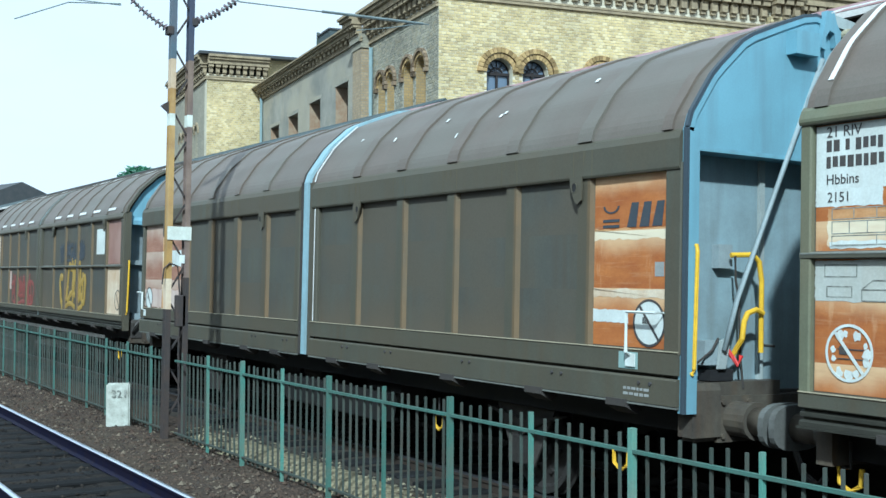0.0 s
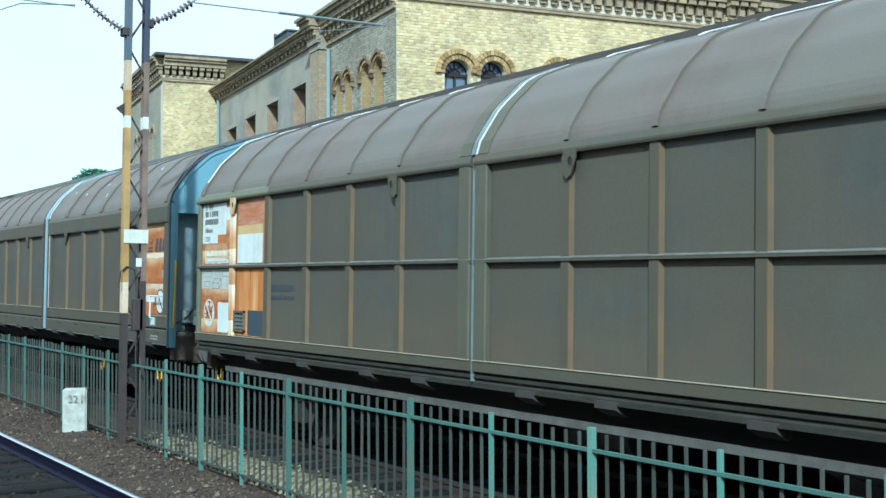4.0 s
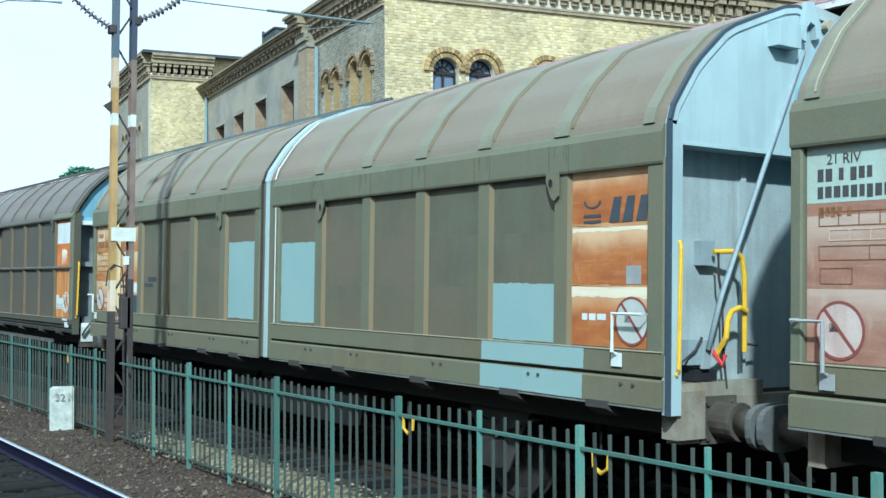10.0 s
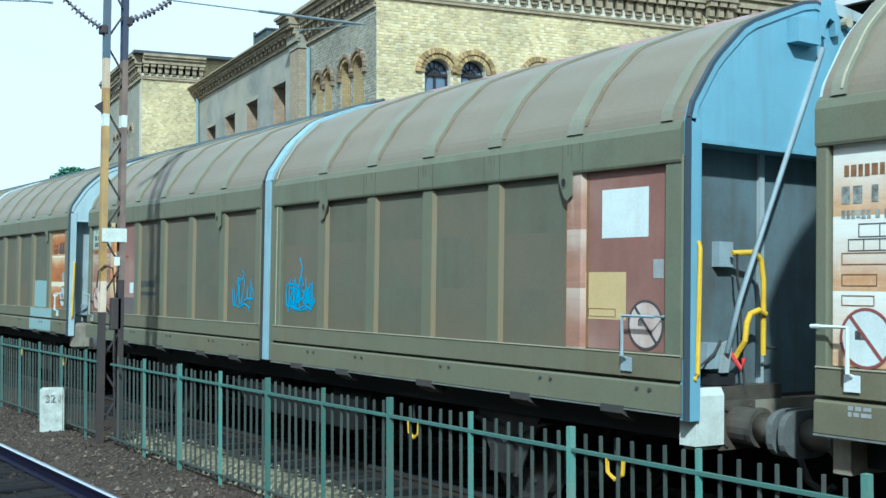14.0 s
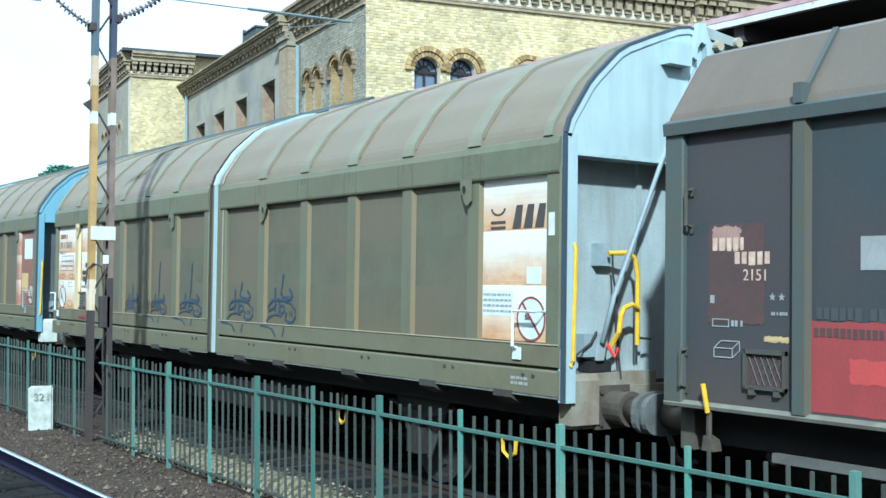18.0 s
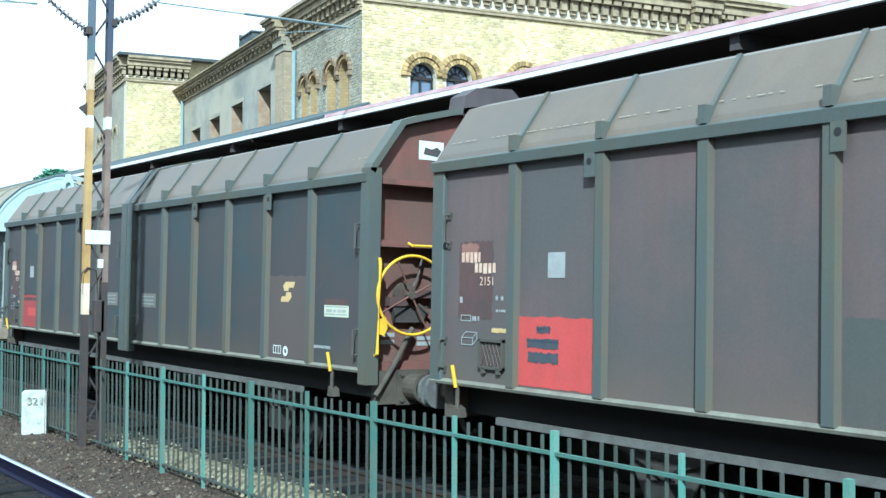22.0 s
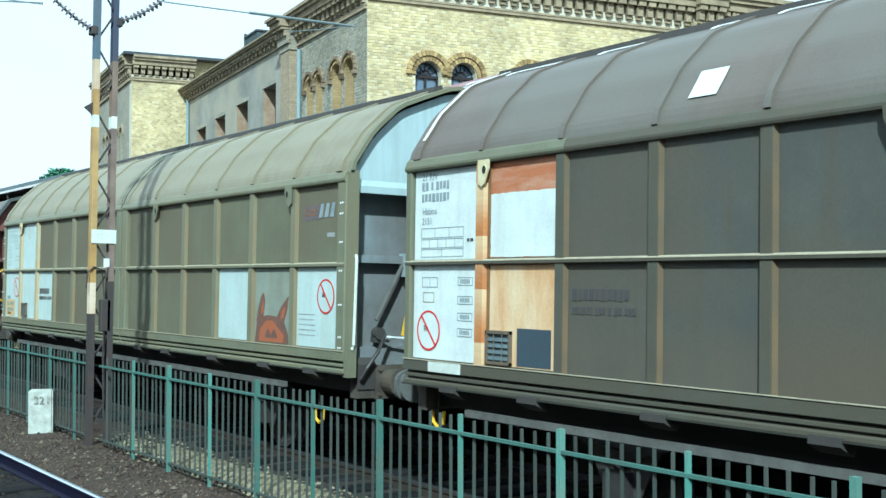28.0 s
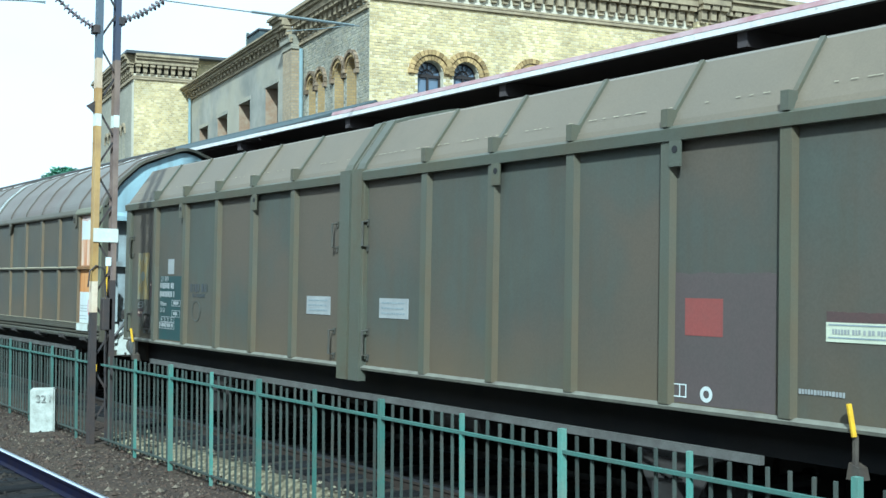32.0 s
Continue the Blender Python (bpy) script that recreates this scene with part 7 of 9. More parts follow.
def wagon(index, kind, paints, end, label, white_step=False, chips=0, blank=()):
    """kind: smooth, barred or flat. paints: panel, beam, roof. Returns the wagon and its two near walls."""
    flat = kind == "flat"
    pn, be, ro = (M[k] for k in paints)
    z0, z1 = {"flat": (1.26, 3.27), "smooth": (1.6, 3.1), "barred": (1.4, 3.31)}[kind]
    root = thing("freight_wagon", label, "freight wagon", "wagons of the train")
    WAGONS.append((root, FIRST + PITCH * (index - 1) - PITCH / 2))
    walls = []
    prof = ANGLED if flat else ROUND
    for s in (-1, 1):
        xs = ({'smooth': 0.2, 'barred': 0.03, 'flat': 0.02}[kind], 7.12)
        xa, xb = (min(s * xs[0], s * xs[1]), max(s * xs[0], s * xs[1]))
        bm = bmesh.new()
        box(bm, xa, xb, FACE + 0.004, FACE + 0.05, z0 if flat else 1.2, z1 + 0.1)
        wall = part("sliding_wall", bm, be, root, "sliding wall half in weathered paint")
        walls.append(wall)
        for k, (a, b) in enumerate(BAYS):
            if (a > 0) == (s > 0) and k not in blank:
                bm = bmesh.new()
                if kind == "smooth":
                    for j in range(3):
                        za, zb = z0 + (z1 - z0) * j / 3, z0 + (z1 - z0) * (j + 1) / 3
                        if j:
                            bm = bmesh.new()
                        box(bm, a - 0.1, b + 0.1, FACE - 0.001, FACE + 0.004, za, zb)
                        part("panel", bm, pn, wall)
                else:
                    box(bm, a - 0.1, b + 0.1, FACE - 0.001, FACE + 0.004, z0, z1)
                    part("panel", bm, pn, wall)
        w, d = (0.12, 0.042) if kind == "smooth" else ((0.078, 0.045) if kind == "barred" else (0.07, 0.06))
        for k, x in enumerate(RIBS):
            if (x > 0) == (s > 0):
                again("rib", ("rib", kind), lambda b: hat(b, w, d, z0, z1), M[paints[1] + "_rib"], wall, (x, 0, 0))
        # end stile and inner stile
        for a, b, dd in ((6.94 if flat or s > 0 else 7.03, 7.015 if flat and s > 0 else 7.13, 0.03 if flat and s > 0 else 0.05), (0.2, 0.36, 0.05) if kind == 'smooth' else (0.04, 0.24, 0.06)):
            bm = bmesh.new()
            box(bm, min(s * a, s * b), max(s * a, s * b), FACE - dd, FACE + 0.02, z0 - 0.02, z1 + 0.05)
            bmesh.ops.bevel(bm, geom=list(bm.edges), offset=0.012, segments=1, affect="EDGES")
            part("stile", bm, (M["beam"] if a > 1 else M["band_olive"]) if index in (2, 9) else be, wall)
        # eave beam and skirt
        bm = bmesh.new()
        if flat:
            prism(bm, [(FACE - 0.02, z1), (FACE - 0.075, z1), (FACE - 0.085, z1 + 0.09), (FACE - 0.03, z1 + 0.12), (FACE + 0.02, z1 + 0.12), (FACE + 0.02, z1)], xa, xb)
        else:
            prism(bm, [(FACE + 0.01, z1 - 0.01), (FACE - 0.062, z1 - 0.01), (FACE - 0.07, z1 + 0.01), (FACE - 0.07, 3.34), (FACE - 0.045, 3.4), (FACE - 0.02, 3.43), (FACE + 0.02, 3.43)], xa, xb)
        part("eave_beam", bm, be, wall)
        if index in (2, 9):
            bm = bmesh.new()
            ends = (-7.125, -4.66) if s < 0 else (5.8, 7.125)
            prism(bm, [(FACE - 0.06, z1 - 0.012), (FACE - 0.073, z1 + 0.01), (FACE - 0.073, 3.342), (FACE - 0.048, 3.404), (FACE - 0.02, 3.435), (FACE + 0.01, 3.432), (FACE - 0.04, z1 + 0.03)], *ends)
            part("beam_end", bm, M["beam"], wall, "cleaner olive end of the eave beam")
        if flat:
            bm = bmesh.new()
            prism(bm, [(FACE + 0.02, 1.22), (FACE - 0.05, 1.22), (FACE - 0.06, 1.245), (FACE - 0.02, 1.27), (FACE + 0.02, 1.27)], xa, xb)
            part("bottom_rail", bm, M["flat_edge"], wall, "bottom rail with dusty edge")
        else:
            if kind == "smooth":
                cuts = ((1.42, 1.605, 0.055), (1.17, 1.39, 0.07))
            else:
                cuts = ((1.3, 1.405, 0.055), (1.235, 1.275, 0.035), (1.165, 1.21, 0.045))
            for c0, c1, dd in cuts:
                bm = bmesh.new()
                prism(bm, [(FACE + 0.02, c0), (FACE - dd, c0), (FACE - dd, c1 - 0.015), (FACE - dd + 0.02, c1), (FACE + 0.02, c1)], xa, xb)
                # lower rails get the olive that has their shade painted in
                lower = kind == "barred" and index < 8 and c0 < 1.29
                part("skirt", bm, M["skirt_dark"] if lower else (M["skirt"] if paints[1] == "beam" else be), wall)
            bm = bmesh.new()
            box(bm, xa, xb, FACE - 0.064, FACE - 0.05, z0 + 0.004, z0 + 0.012)
            part("dust_ledge", bm, M["ledge"], wall, "pale dusty ledge")
        if kind == "smooth":
            # rusty runs down the eave beam below each roof rib
            bm = bmesh.new()
            rnd = random.Random(index * 13 + s)
            for x in RIBS:
                if (x > 0) == (s > 0):
                    for q in (-0.13, 0.13):
                        u = x + q + rnd.uniform(-0.01, 0.01)
                        box(bm, u - 0.004, u + 0.004, FACE - 0.0715, FACE - 0.07, 3.095, 3.34)
                    for q in range(3):
                        u, h = x + rnd.uniform(-0.1, 0.1), rnd.uniform(0.06, 0.16)
                        box(bm, u - 0.003, u + 0.003, FACE - 0.0715, FACE - 0.07, 3.34 - h, 3.34)
            tagged(part("rust_streaking", bm, M["rust_run"], wall), kind="stuff")
        if not flat:
            bm = bmesh.new()
            box(bm, xa, xb, FACE - 0.075, FACE - 0.03, 1.15, 1.164)
            part("skirt_lip", bm, M["lip"] if kind == "smooth" else M["skirt_dark"], wall, "worn lower lip")
        if kind == "barred":
            bm = bmesh.new()
            prism(bm, [(FACE, 2.345), (FACE - 0.058, 2.355), (FACE - 0.058, 2.385), (FACE, 2.405)], xa, xb)
            part("mid_bar", bm, be, wall)
            bm = bmesh.new()
            prism(bm, [(FACE - 0.061, 2.379), (FACE - 0.061, 2.387), (FACE - 0.03, 2.398), (FACE - 0.03, 2.39)], xa, xb)
            part("dust_ledge", bm, M["ledge"] if index >= 8 else M["lip"], wall, "pale dusty top of the bar")
        # lifting eyes, clips under the skirt, rivets
        for x, sgn in ((-5.87, 1), (-1.41, -1), (1.41, 1), (5.87, -1)):
            if (x > 0) == (s > 0) and not flat:
                painted = x < -5 and index in (2, 3, 4, 5, 8, 9)
                o = again("lifting_eye", ("eye", sgn), lambda b: bracket_mesh(b, sgn), M["cream_rib"] if painted else be, wall, (x, FACE, z1), "cream painted lifting eye" if painted else "")
                h = again("eye_hole", ("eyehole", sgn), lambda b: hole_mesh(b, sgn), M["sole_black"], o)
        if flat:
            # a dark strip on the -x side of each rib draws its cast shadow
            for x in RIBS:
                if (x > 0) == (s > 0):
                    again("panel_joint", "ribshadow", lambda b: box(b, -0.094, -0.076, FACE - 0.008, FACE, 1.27, 3.26), M["dark"], wall, (x, 0, 0), "dark strip standing for the shadow of the rib")
            for x in (-4.84, -2.44, 2.6, 4.84):
                if (x > 0) == (s > 0):
                    again("lifting_eye", "flat_eye", lambda b: box(b, -0.06, 0.06, -0.075, -0.06, -0.2, 0.0), be, wall, (x, FACE, z1))
                    again("eye_hole", "eyehole2", lambda b: disc(b, 0, -0.07, 0, 0.03, -0.0765, 12), M["sole_black"], wall, (x, FACE, z1))
            for x, zz in ((-6.88, 2.57), (-6.93, 1.37), (-0.4, 2.55), (-0.43, 1.35), (0.26, 2.55), (0.3, 1.37), (6.93, 2.55), (6.93, 1.4)):
                if (x > 0) == (s > 0):
                    handle(wall, x, zz, zz + 0.28, M["eye_steel"], 0.08)
        else:
            for x in (-6.3, -5.1, -3.57, -2.0, -0.9, 0.9, 2.0, 3.66, 5.2, 6.4):
                if (x > 0) == (s > 0):
                    again("skirt_clip", "clip", lambda b: prism(b, [(FACE - 0.09, 1.18), (FACE - 0.09, 1.12), (FACE + 0.05, 1.05), (FACE + 0.1, 1.09), (FACE + 0.1, 1.18)], -0.13, 0.13), M["dark"], wall, (x, 0, 0))
                    if kind == "smooth":
                        for q in (-0.07, 0.07):
                            again("bolt", "bolt", lambda b: tube(b, [(0, FACE - 0.085, 1.335), (0, FACE - 0.07, 1.335)], 0.016, 6), M["ink"], wall, (x + 0.35 + q, 0, 0))
        # roof half
        bm = bmesh.new()
        shell(bm, mirrored(prof if flat else fine(prof)), xa + (0.03 if s < 0 else 0), xb, 0.03)
        roof = part("roof_half", bm, ro, root, "dusty curved roof half" if not flat else "dusty angled roof half", smooth=False)
        rw = 0.1 if kind == "smooth" else (0.03 if kind == "barred" else 0.022)
        upto = prof if not flat else prof[:3]
        for x in RIBS + ([] if flat else [-6.95, 6.95]):
            if (x > 0) == (s > 0):
                rr = rw if abs(x) < 6.9 else 0.06

                def rrib(b, rr=rr):
                    raised = [(y * 1.012, z + 0.022) for y, z in (upto if flat else fine(upto))]
                    shell(b, raised, -rr, rr, 0.03)
                again("roof_rib", ("roofrib", kind, rr, index == 1), rrib, (ro if index == 1 else M["rib_pale"]) if kind == "smooth" else (be if flat else ro), roof, (x, 0, 0))
        # brown strips draw the shadow edge along each roof rib
        if kind == "smooth" and index > 2:
            for x in RIBS:
                if (x > 0) == (s > 0):
                    again("roof_seam", "ribshade", lambda b: shell(b, [(y * 1.004, z + 0.008) for y, z in fine(ROUND)[2:]], 0.1, 0.135, 0.012), M["roof_rib_shade"], roof, (x, 0, 0), "brown strip standing for the shadow edge of the rib")
        if flat:
            for x in RIBS:
                if (x > 0) == (s > 0):
                    again("rib_foot", "ribfoot", lambda b: box(b, -0.035, 0.035, -1.52, -1.42, 3.38, 3.52), be, roof, (x, 0, 0))
            bm = bmesh.new()
            rnd = random.Random(index * 7 + s)
            x = xa + 0.15 if index != 6 else xb - 0.5
            while x < xb - 0.2:
                f = 0.22
                y, z = -1.44 + 0.35 * f - 0.012, 3.44 + 0.48 * f + 0.01
                prism(bm, [(y - 0.002, z - 0.002), (y + 0.002, z - 0.001), (y + 0.004, z + 0.003), (y, z + 0.002)], x, x + rnd.uniform(0.02, 0.08))
                x += rnd.choice((0.07, 0.1, 0.13, 0.3))
            tagged(part("worn_edge", bm, M["ledge"], roof, "dashes of bare primer"), kind="stuff")
        if chips:
            bm = bmesh.new()
            rnd = random.Random(index * 31 + s)
            for x in [q for q in RIBS + [-6.95, 6.95] if (q > 0) == (s > 0)]:
                L = rnd.uniform(0.25, 0.9)
                y, z = -0.40, 4.407
                prism(bm, [(y - 0.03, z - 0.012), (y, z), (y, z + 0.008), (y - 0.03, z - 0.004)], x - L, x)
                prism(bm, [(y - 0.12, z - 0.05), (y - 0.03, z - 0.012), (y - 0.03, z - 0.002), (y - 0.12, z - 0.04)], x - L - 0.03, x - L + 0.015)
            tagged(part("worn_edge", bm, M["chip"], roof, "flakes of bare primer along the roof rail"), kind="stuff")
        if kind == "barred":
            bm = bmesh.new()
            prism(bm, [(-0.34, 4.42), (-0.31, 4.49), (-0.2, 4.52), (-0.2, 4.46)], xa, xb)
            part("roof_rail", bm, M["dark"], roof, "dark rail along the roof")
    # centre post
    cmat = {"smooth": M["strip_blue"] if end == "blue" else M[end], "barred": be if index == 8 else M["seam_blue"], "flat": be}[kind]
    bm = bmesh.new()
    if kind == "smooth":
        box(bm, -0.13, 0.13, FACE - 0.03, FACE + 0.06, 1.17, 3.43)
    elif kind == "barred":
        box(bm, -0.028, 0.028, FACE - 0.03, FACE + 0.06, 1.2, 3.42)
    else:
        box(bm, -0.018, 0.018, FACE - 0.02, FACE + 0.05, 1.1, z1 + 0.1)
    post = part("centre_post", bm, be if index in (3, 5) else cmat, root, "upright centre post between the sliding walls")
    if kind == "smooth":
        bm = bmesh.new()
        box(bm, *((-0.03, 0.05) if index in (3, 5) else (-0.085, 0.07)), FACE - 0.05, FACE - 0.028, 1.17, 3.43)
        part("cover_strip", bm, cmat, post)
        bm = bmesh.new()
        box(bm, 0.09, 0.19, FACE - 0.045, FACE - 0.02, 1.17, 3.43)
        part("rail_strip", bm, be, post)
    if kind == "flat":
        for a in (-0.235, 0.025):
            again("seam_post", "seampost", lambda b: box(b, 0, 0.21, FACE - 0.085, FACE + 0.01, 1.1, 3.4), be, post, (a, 0, 0))
            again("seam_hoop", "seamhoop", lambda b: shell(b, [(y * 1.012, z + 0.03) for y, z in ANGLED], 0.03, 0.19, 0.03), be, post, (a, 0, 0))
    hw = {"smooth": 0.06 if index in (3, 5) else 0.085, "barred": 0.03, "flat": 0.018}[kind]
    bm = bmesh.new()
    shell(bm, mirrored([(y * 0.997, z - 0.004) for y, z in (prof if flat else fine(prof))]), -0.24, 0.24, 0.03)
    part("seam_cover", bm, ro, post)
    bm = bmesh.new()
    shell(bm, mirrored([(y * 1.012, z + (0.03 if kind == "smooth" else 0.012)) for y, z in prof]), -hw, hw, 0.05)
    part("roof_hoop", bm, cmat, post)
    if kind == "barred":
        for a in (-0.24, 0.08):
            bm = bmesh.new()
            shell(bm, [(y * 1.006, z + 0.012) for y, z in ROUND], a, a + 0.16, 0.012)
            part("edge_band", bm, M["band_olive"] if index in (2, 9) else be, post, "olive band beside the roof seam")
        for a in (-0.075, 0.04):
            bm = bmesh.new()
            shell(bm, [(y * 1.008, z + 0.014) for y, z in ROUND], a, a + 0.015, 0.012)
            part("seal_strip", bm, M["chip"] if index == 9 or (index == 2 and a > 0) else M["girder"], post)
    if kind == "smooth":
        bm = bmesh.new()
        box(bm, 0.266, 0.278, FACE - 0.056, FACE - 0.05, 1.62, 3.08)
        shell(bm, [(y * 1.018, z + 0.035) for y, z in ROUND[:7]], 0.25, 0.268, 0.01)
        part("seal_strip", bm, M["ledge"] if index in (4, 5) else M["chip"], post, "bare pale seal strip")
        bm = bmesh.new()
        box(bm, -0.15, -0.13, FACE - 0.06, FACE, 1.17, 3.45)
        shell(bm, [(y * 1.016, z + 0.032) for y, z in ROUND], -0.135, -0.105, 0.03)
        part("rubber_seal", bm, M["dark"], post)
    if not flat:
        bm = bmesh.new()
        wide = {2: 0.022, 9: 0.022, 3: 0.007, 4: 0.006, 5: 0.009}.get(index, 0.0)
        if wide:
            shell(bm, [(y * 1.016, z + 0.03) for y, z in fine(ROUND)[(4 if kind == "barred" else 1):29]], -6.92 - wide, -6.92 + wide, 0.006)
            part("bare_hoop_edge", bm, M["chip"] if kind == "barred" else M["ledge"], root, "bare primer along the roof hoop")
    # corner frame at the +x end: corner posts and hoop
    cm = M[end] if kind == "smooth" else be
    bm = bmesh.new()
    zb = 1.12 if not flat else 1.1
    x0, yo = (7.02, 1.505) if flat else (7.1, 1.47)
    for sy in (-1, 1):
        box(bm, x0, 7.2, min(sy * 1.36, sy * yo), max(sy * 1.36, sy * yo), zb, 3.42)
    shell(bm, mirrored([(y * 1.02, z + 0.03) for y, z in prof] if flat else prof), x0, 7.2, 0.045 if not flat else 0.07)
    corner = part("corner_frame", bm, cm, root)
    if kind == "smooth":
        bm = bmesh.new()
        box(bm, 7.16, 7.2, -1.5, -1.47, zb, 3.42)
        shell(bm, mirrored([(y * 1.015, z + 0.03) for y, z in ROUND]), 7.16, 7.2, 0.03)
        part("rubber_seal", bm, M["navy"], corner)
    # far side and floor, -x end
    bm = bmesh.new()
    box(bm, -7.16, 7.16, 1.39, 1.44, 1.2, 3.42)
    for x in RIBS:
        box(bm, x - 0.08, x + 0.08, 1.44, 1.5, z0, z1)
    part("far_wall", bm, pn, root)
    bm = bmesh.new()
    box(bm, -7.12, -7.06, -1.42, 1.42, 1.2, 3.42)
    prism(bm, [(y, z - 0.02) for y, z in mirrored(prof)], -7.12, -7.06)
    part("rear_end_wall", bm, cm if kind == "smooth" else (M["maroon"] if flat else M["end_grey"]), root)
    if kind == "smooth":
        smooth_end(root, M[end], white_step)
    elif kind == "barred":
        hooded_end(root, M[end], white_step)
    else:
        brake_wheel_end(root)
        for x in (6.42, -6.68):
            bm = bmesh.new()
            tube(bm, [(x + 0.01, FACE - 0.06, 1.2), (x - 0.01, FACE - 0.09, 1.41)], 0.019, 8)
            lev = part("brake_lever", bm, M["yellow"], root, "yellow brake lever")
            bm = bmesh.new()
            tube(bm, [(x, FACE - 0.03, 1.0), (x, FACE - 0.03, 1.22)], 0.022, 6)
            prism(bm, [(x - 0.05, 0.92), (x + 0.06, 0.92), (x + 0.04, 1.0), (x - 0.03, 1.03)], FACE - 0.06, FACE + 0.04, "y")
            part("lever_base", bm, M["buffer"], lev)
    running_gear(root, kind, kind == "smooth" and index > 2)
    return root, walls[0], walls[1]


M["skirt"] = mat("khaki_dirty_skirt", (0.168, 0.155, 0.1), 0.5, second=(0.13, 0.12, 0.08), scale=2.4, amount=0.75, streak=0.35, third=(0.125, 0.095, 0.055), patch=0.3, bump=0.03, cloud=0.8, tint=(0.15, 0.152, 0.102))
M["eye_steel"] = mat("dark_lifting_eye", (0.07, 0.072, 0.065), 0.5, second=(0.1, 0.085, 0.06), scale=8, amount=0.6, bump=0.05)
M["seam_blue"] = mat("blue_grey_seam_post", (0.2, 0.26, 0.265), 0.5, second=(0.12, 0.14, 0.14), scale=4, amount=0.7, streak=0.3, bump=0.0)
M["crest"] = mat("dark_mauve_crest", (0.085, 0.072, 0.075), 0.6, second=(0.06, 0.052, 0.052), scale=3, amount=0.7, bump=0.03)
# olive darkened to hold the shade below the top skirt board
M["skirt_dark"] = mat("sooty_olive_rail", (0.045, 0.045, 0.036), 0.6, second=(0.028, 0.027, 0.023), scale=3, amount=0.8, streak=0.3, bump=0.05)
M["vent_frame"] = mat("rusty_vent_frame", (0.16, 0.12, 0.08), 0.6, second=(0.09, 0.08, 0.07), scale=9, amount=0.8, bump=0.03)
M["rust_run"] = mat("thin_rust_run", (0.112, 0.098, 0.063), 0.6, bump=0.0)
M["tide"] = mat("green_grey_grime", (0.083, 0.084, 0.079), 0.6, second=(0.1, 0.086, 0.082), scale=1.6, amount=0.8, streak=0.3, bump=0.03, cloud=0.8, tint=(0.076, 0.083, 0.077))
# brown for the painted shadow edge of the roof ribs
M["roof_rib_shade"] = mat("rusty_roof_seam", (0.17, 0.118, 0.075), 0.7, second=(0.21, 0.175, 0.125), scale=6, amount=0.9, bump=0.05)
M["lip"] = mat("worn_grey_lip", (0.2, 0.21, 0.19), 0.6, second=(0.1, 0.1, 0.09), scale=4, amount=0.8, bump=0.0)
M["girder"] = mat("dull_grey_girder", (0.13, 0.13, 0.12), 0.6, second=(0.08, 0.075, 0.07), scale=5, amount=0.8, bump=0.05)
# stained end paint, darkened in part for the shade between the wagons
M["end_grey"] = mat("blue_grey_end_paint", (0.26, 0.315, 0.335), 0.55, second=(0.12, 0.125, 0.12), scale=0.9, amount=0.9, streak=0.3, third=(0.15, 0.085, 0.05), patch=0.3, bump=0.04, cloud=0.5, tint=(0.12, 0.105, 0.095))
M["strip_blue"] = mat("bleached_blue_strip", (0.3, 0.45, 0.52), 0.5, second=(0.24, 0.34, 0.38), scale=3, amount=0.7, streak=0.4, third=(0.2, 0.2, 0.17), bump=0.02)
# the same end paint without that painted shade
M["end_pale"] = mat("pale_grey_end_paint", (0.42, 0.5, 0.52), 0.55, second=(0.19, 0.205, 0.2), scale=0.9, amount=0.9, streak=0.3, third=(0.12, 0.09, 0.06), patch=0.25, bump=0.04, cloud=0.5, tint=(0.2, 0.19, 0.175))
M["flat_edge"] = mat("dusty_bottom_edge", (0.2, 0.2, 0.16), 0.7, second=(0.13, 0.12, 0.1), scale=5, amount=0.8, bump=0.05)
M["ledge"] = mat("dusty_ledge", (0.42, 0.38, 0.27), 0.8, second=(0.3, 0.27, 0.19), scale=8, amount=0.7, bump=0.05)

DRAB = ("panel", "beam", "roof")
GREY = ("panel_grey", "beam_grey", "roof_grey")
SLATE = ("flat", "flat_beam", "flat_roof")
UMBER = ("flat_umber", "umber_beam", "flat_roof_brown")
PLUM = ("flat_red", "flat_beam", "flat_roof")


def bay(k, inset=0.0):
    return BAYS[k][0] - 0.02 + inset, BAYS[k][1] + 0.02 - inset


def sheet(wall, k, za, zb, material, name="painted_panel", label="", d=0.003, amp=0.0, inset=0.0):
    a, b = bay(k, inset)
    return plate(wall, a, b, za, zb, material, name, label, d, amp)


M["redbrown_faint"] = mat("faint_maroon_patch", (0.1, 0.08, 0.076), 0.5, second=(0.09, 0.078, 0.072), scale=2, amount=0.7, bump=0.03)
M["greenpatch"] = mat("dark_green_field", (0.035, 0.07, 0.068), 0.5, second=(0.04, 0.06, 0.06), scale=3, amount=0.7, bump=0.03)
M["notice_white"] = mat("white_notice_plate", (0.6, 0.68, 0.66), 0.5, second=(0.5, 0.55, 0.53), scale=5, amount=0.5, bump=0.02)
M["plate_pale"] = mat("greyish_white_field", (0.5, 0.53, 0.5), 0.55, second=(0.4, 0.41, 0.37), scale=3, amount=0.8, streak=0.3, third=(0.4, 0.3, 0.2), patch=0.3, bump=0.02)
M["patch_mint"] = mat("faded_mint_field", (0.42, 0.52, 0.46), 0.55, second=(0.36, 0.42, 0.36), scale=3, amount=0.7, streak=0.3, third=(0.34, 0.28, 0.2), bump=0.02)
M["mauve_patch"] = mat("dull_mauve_patch", (0.12, 0.105, 0.11), 0.55, second=(0.16, 0.12, 0.1), scale=3, amount=0.7, bump=0.03)
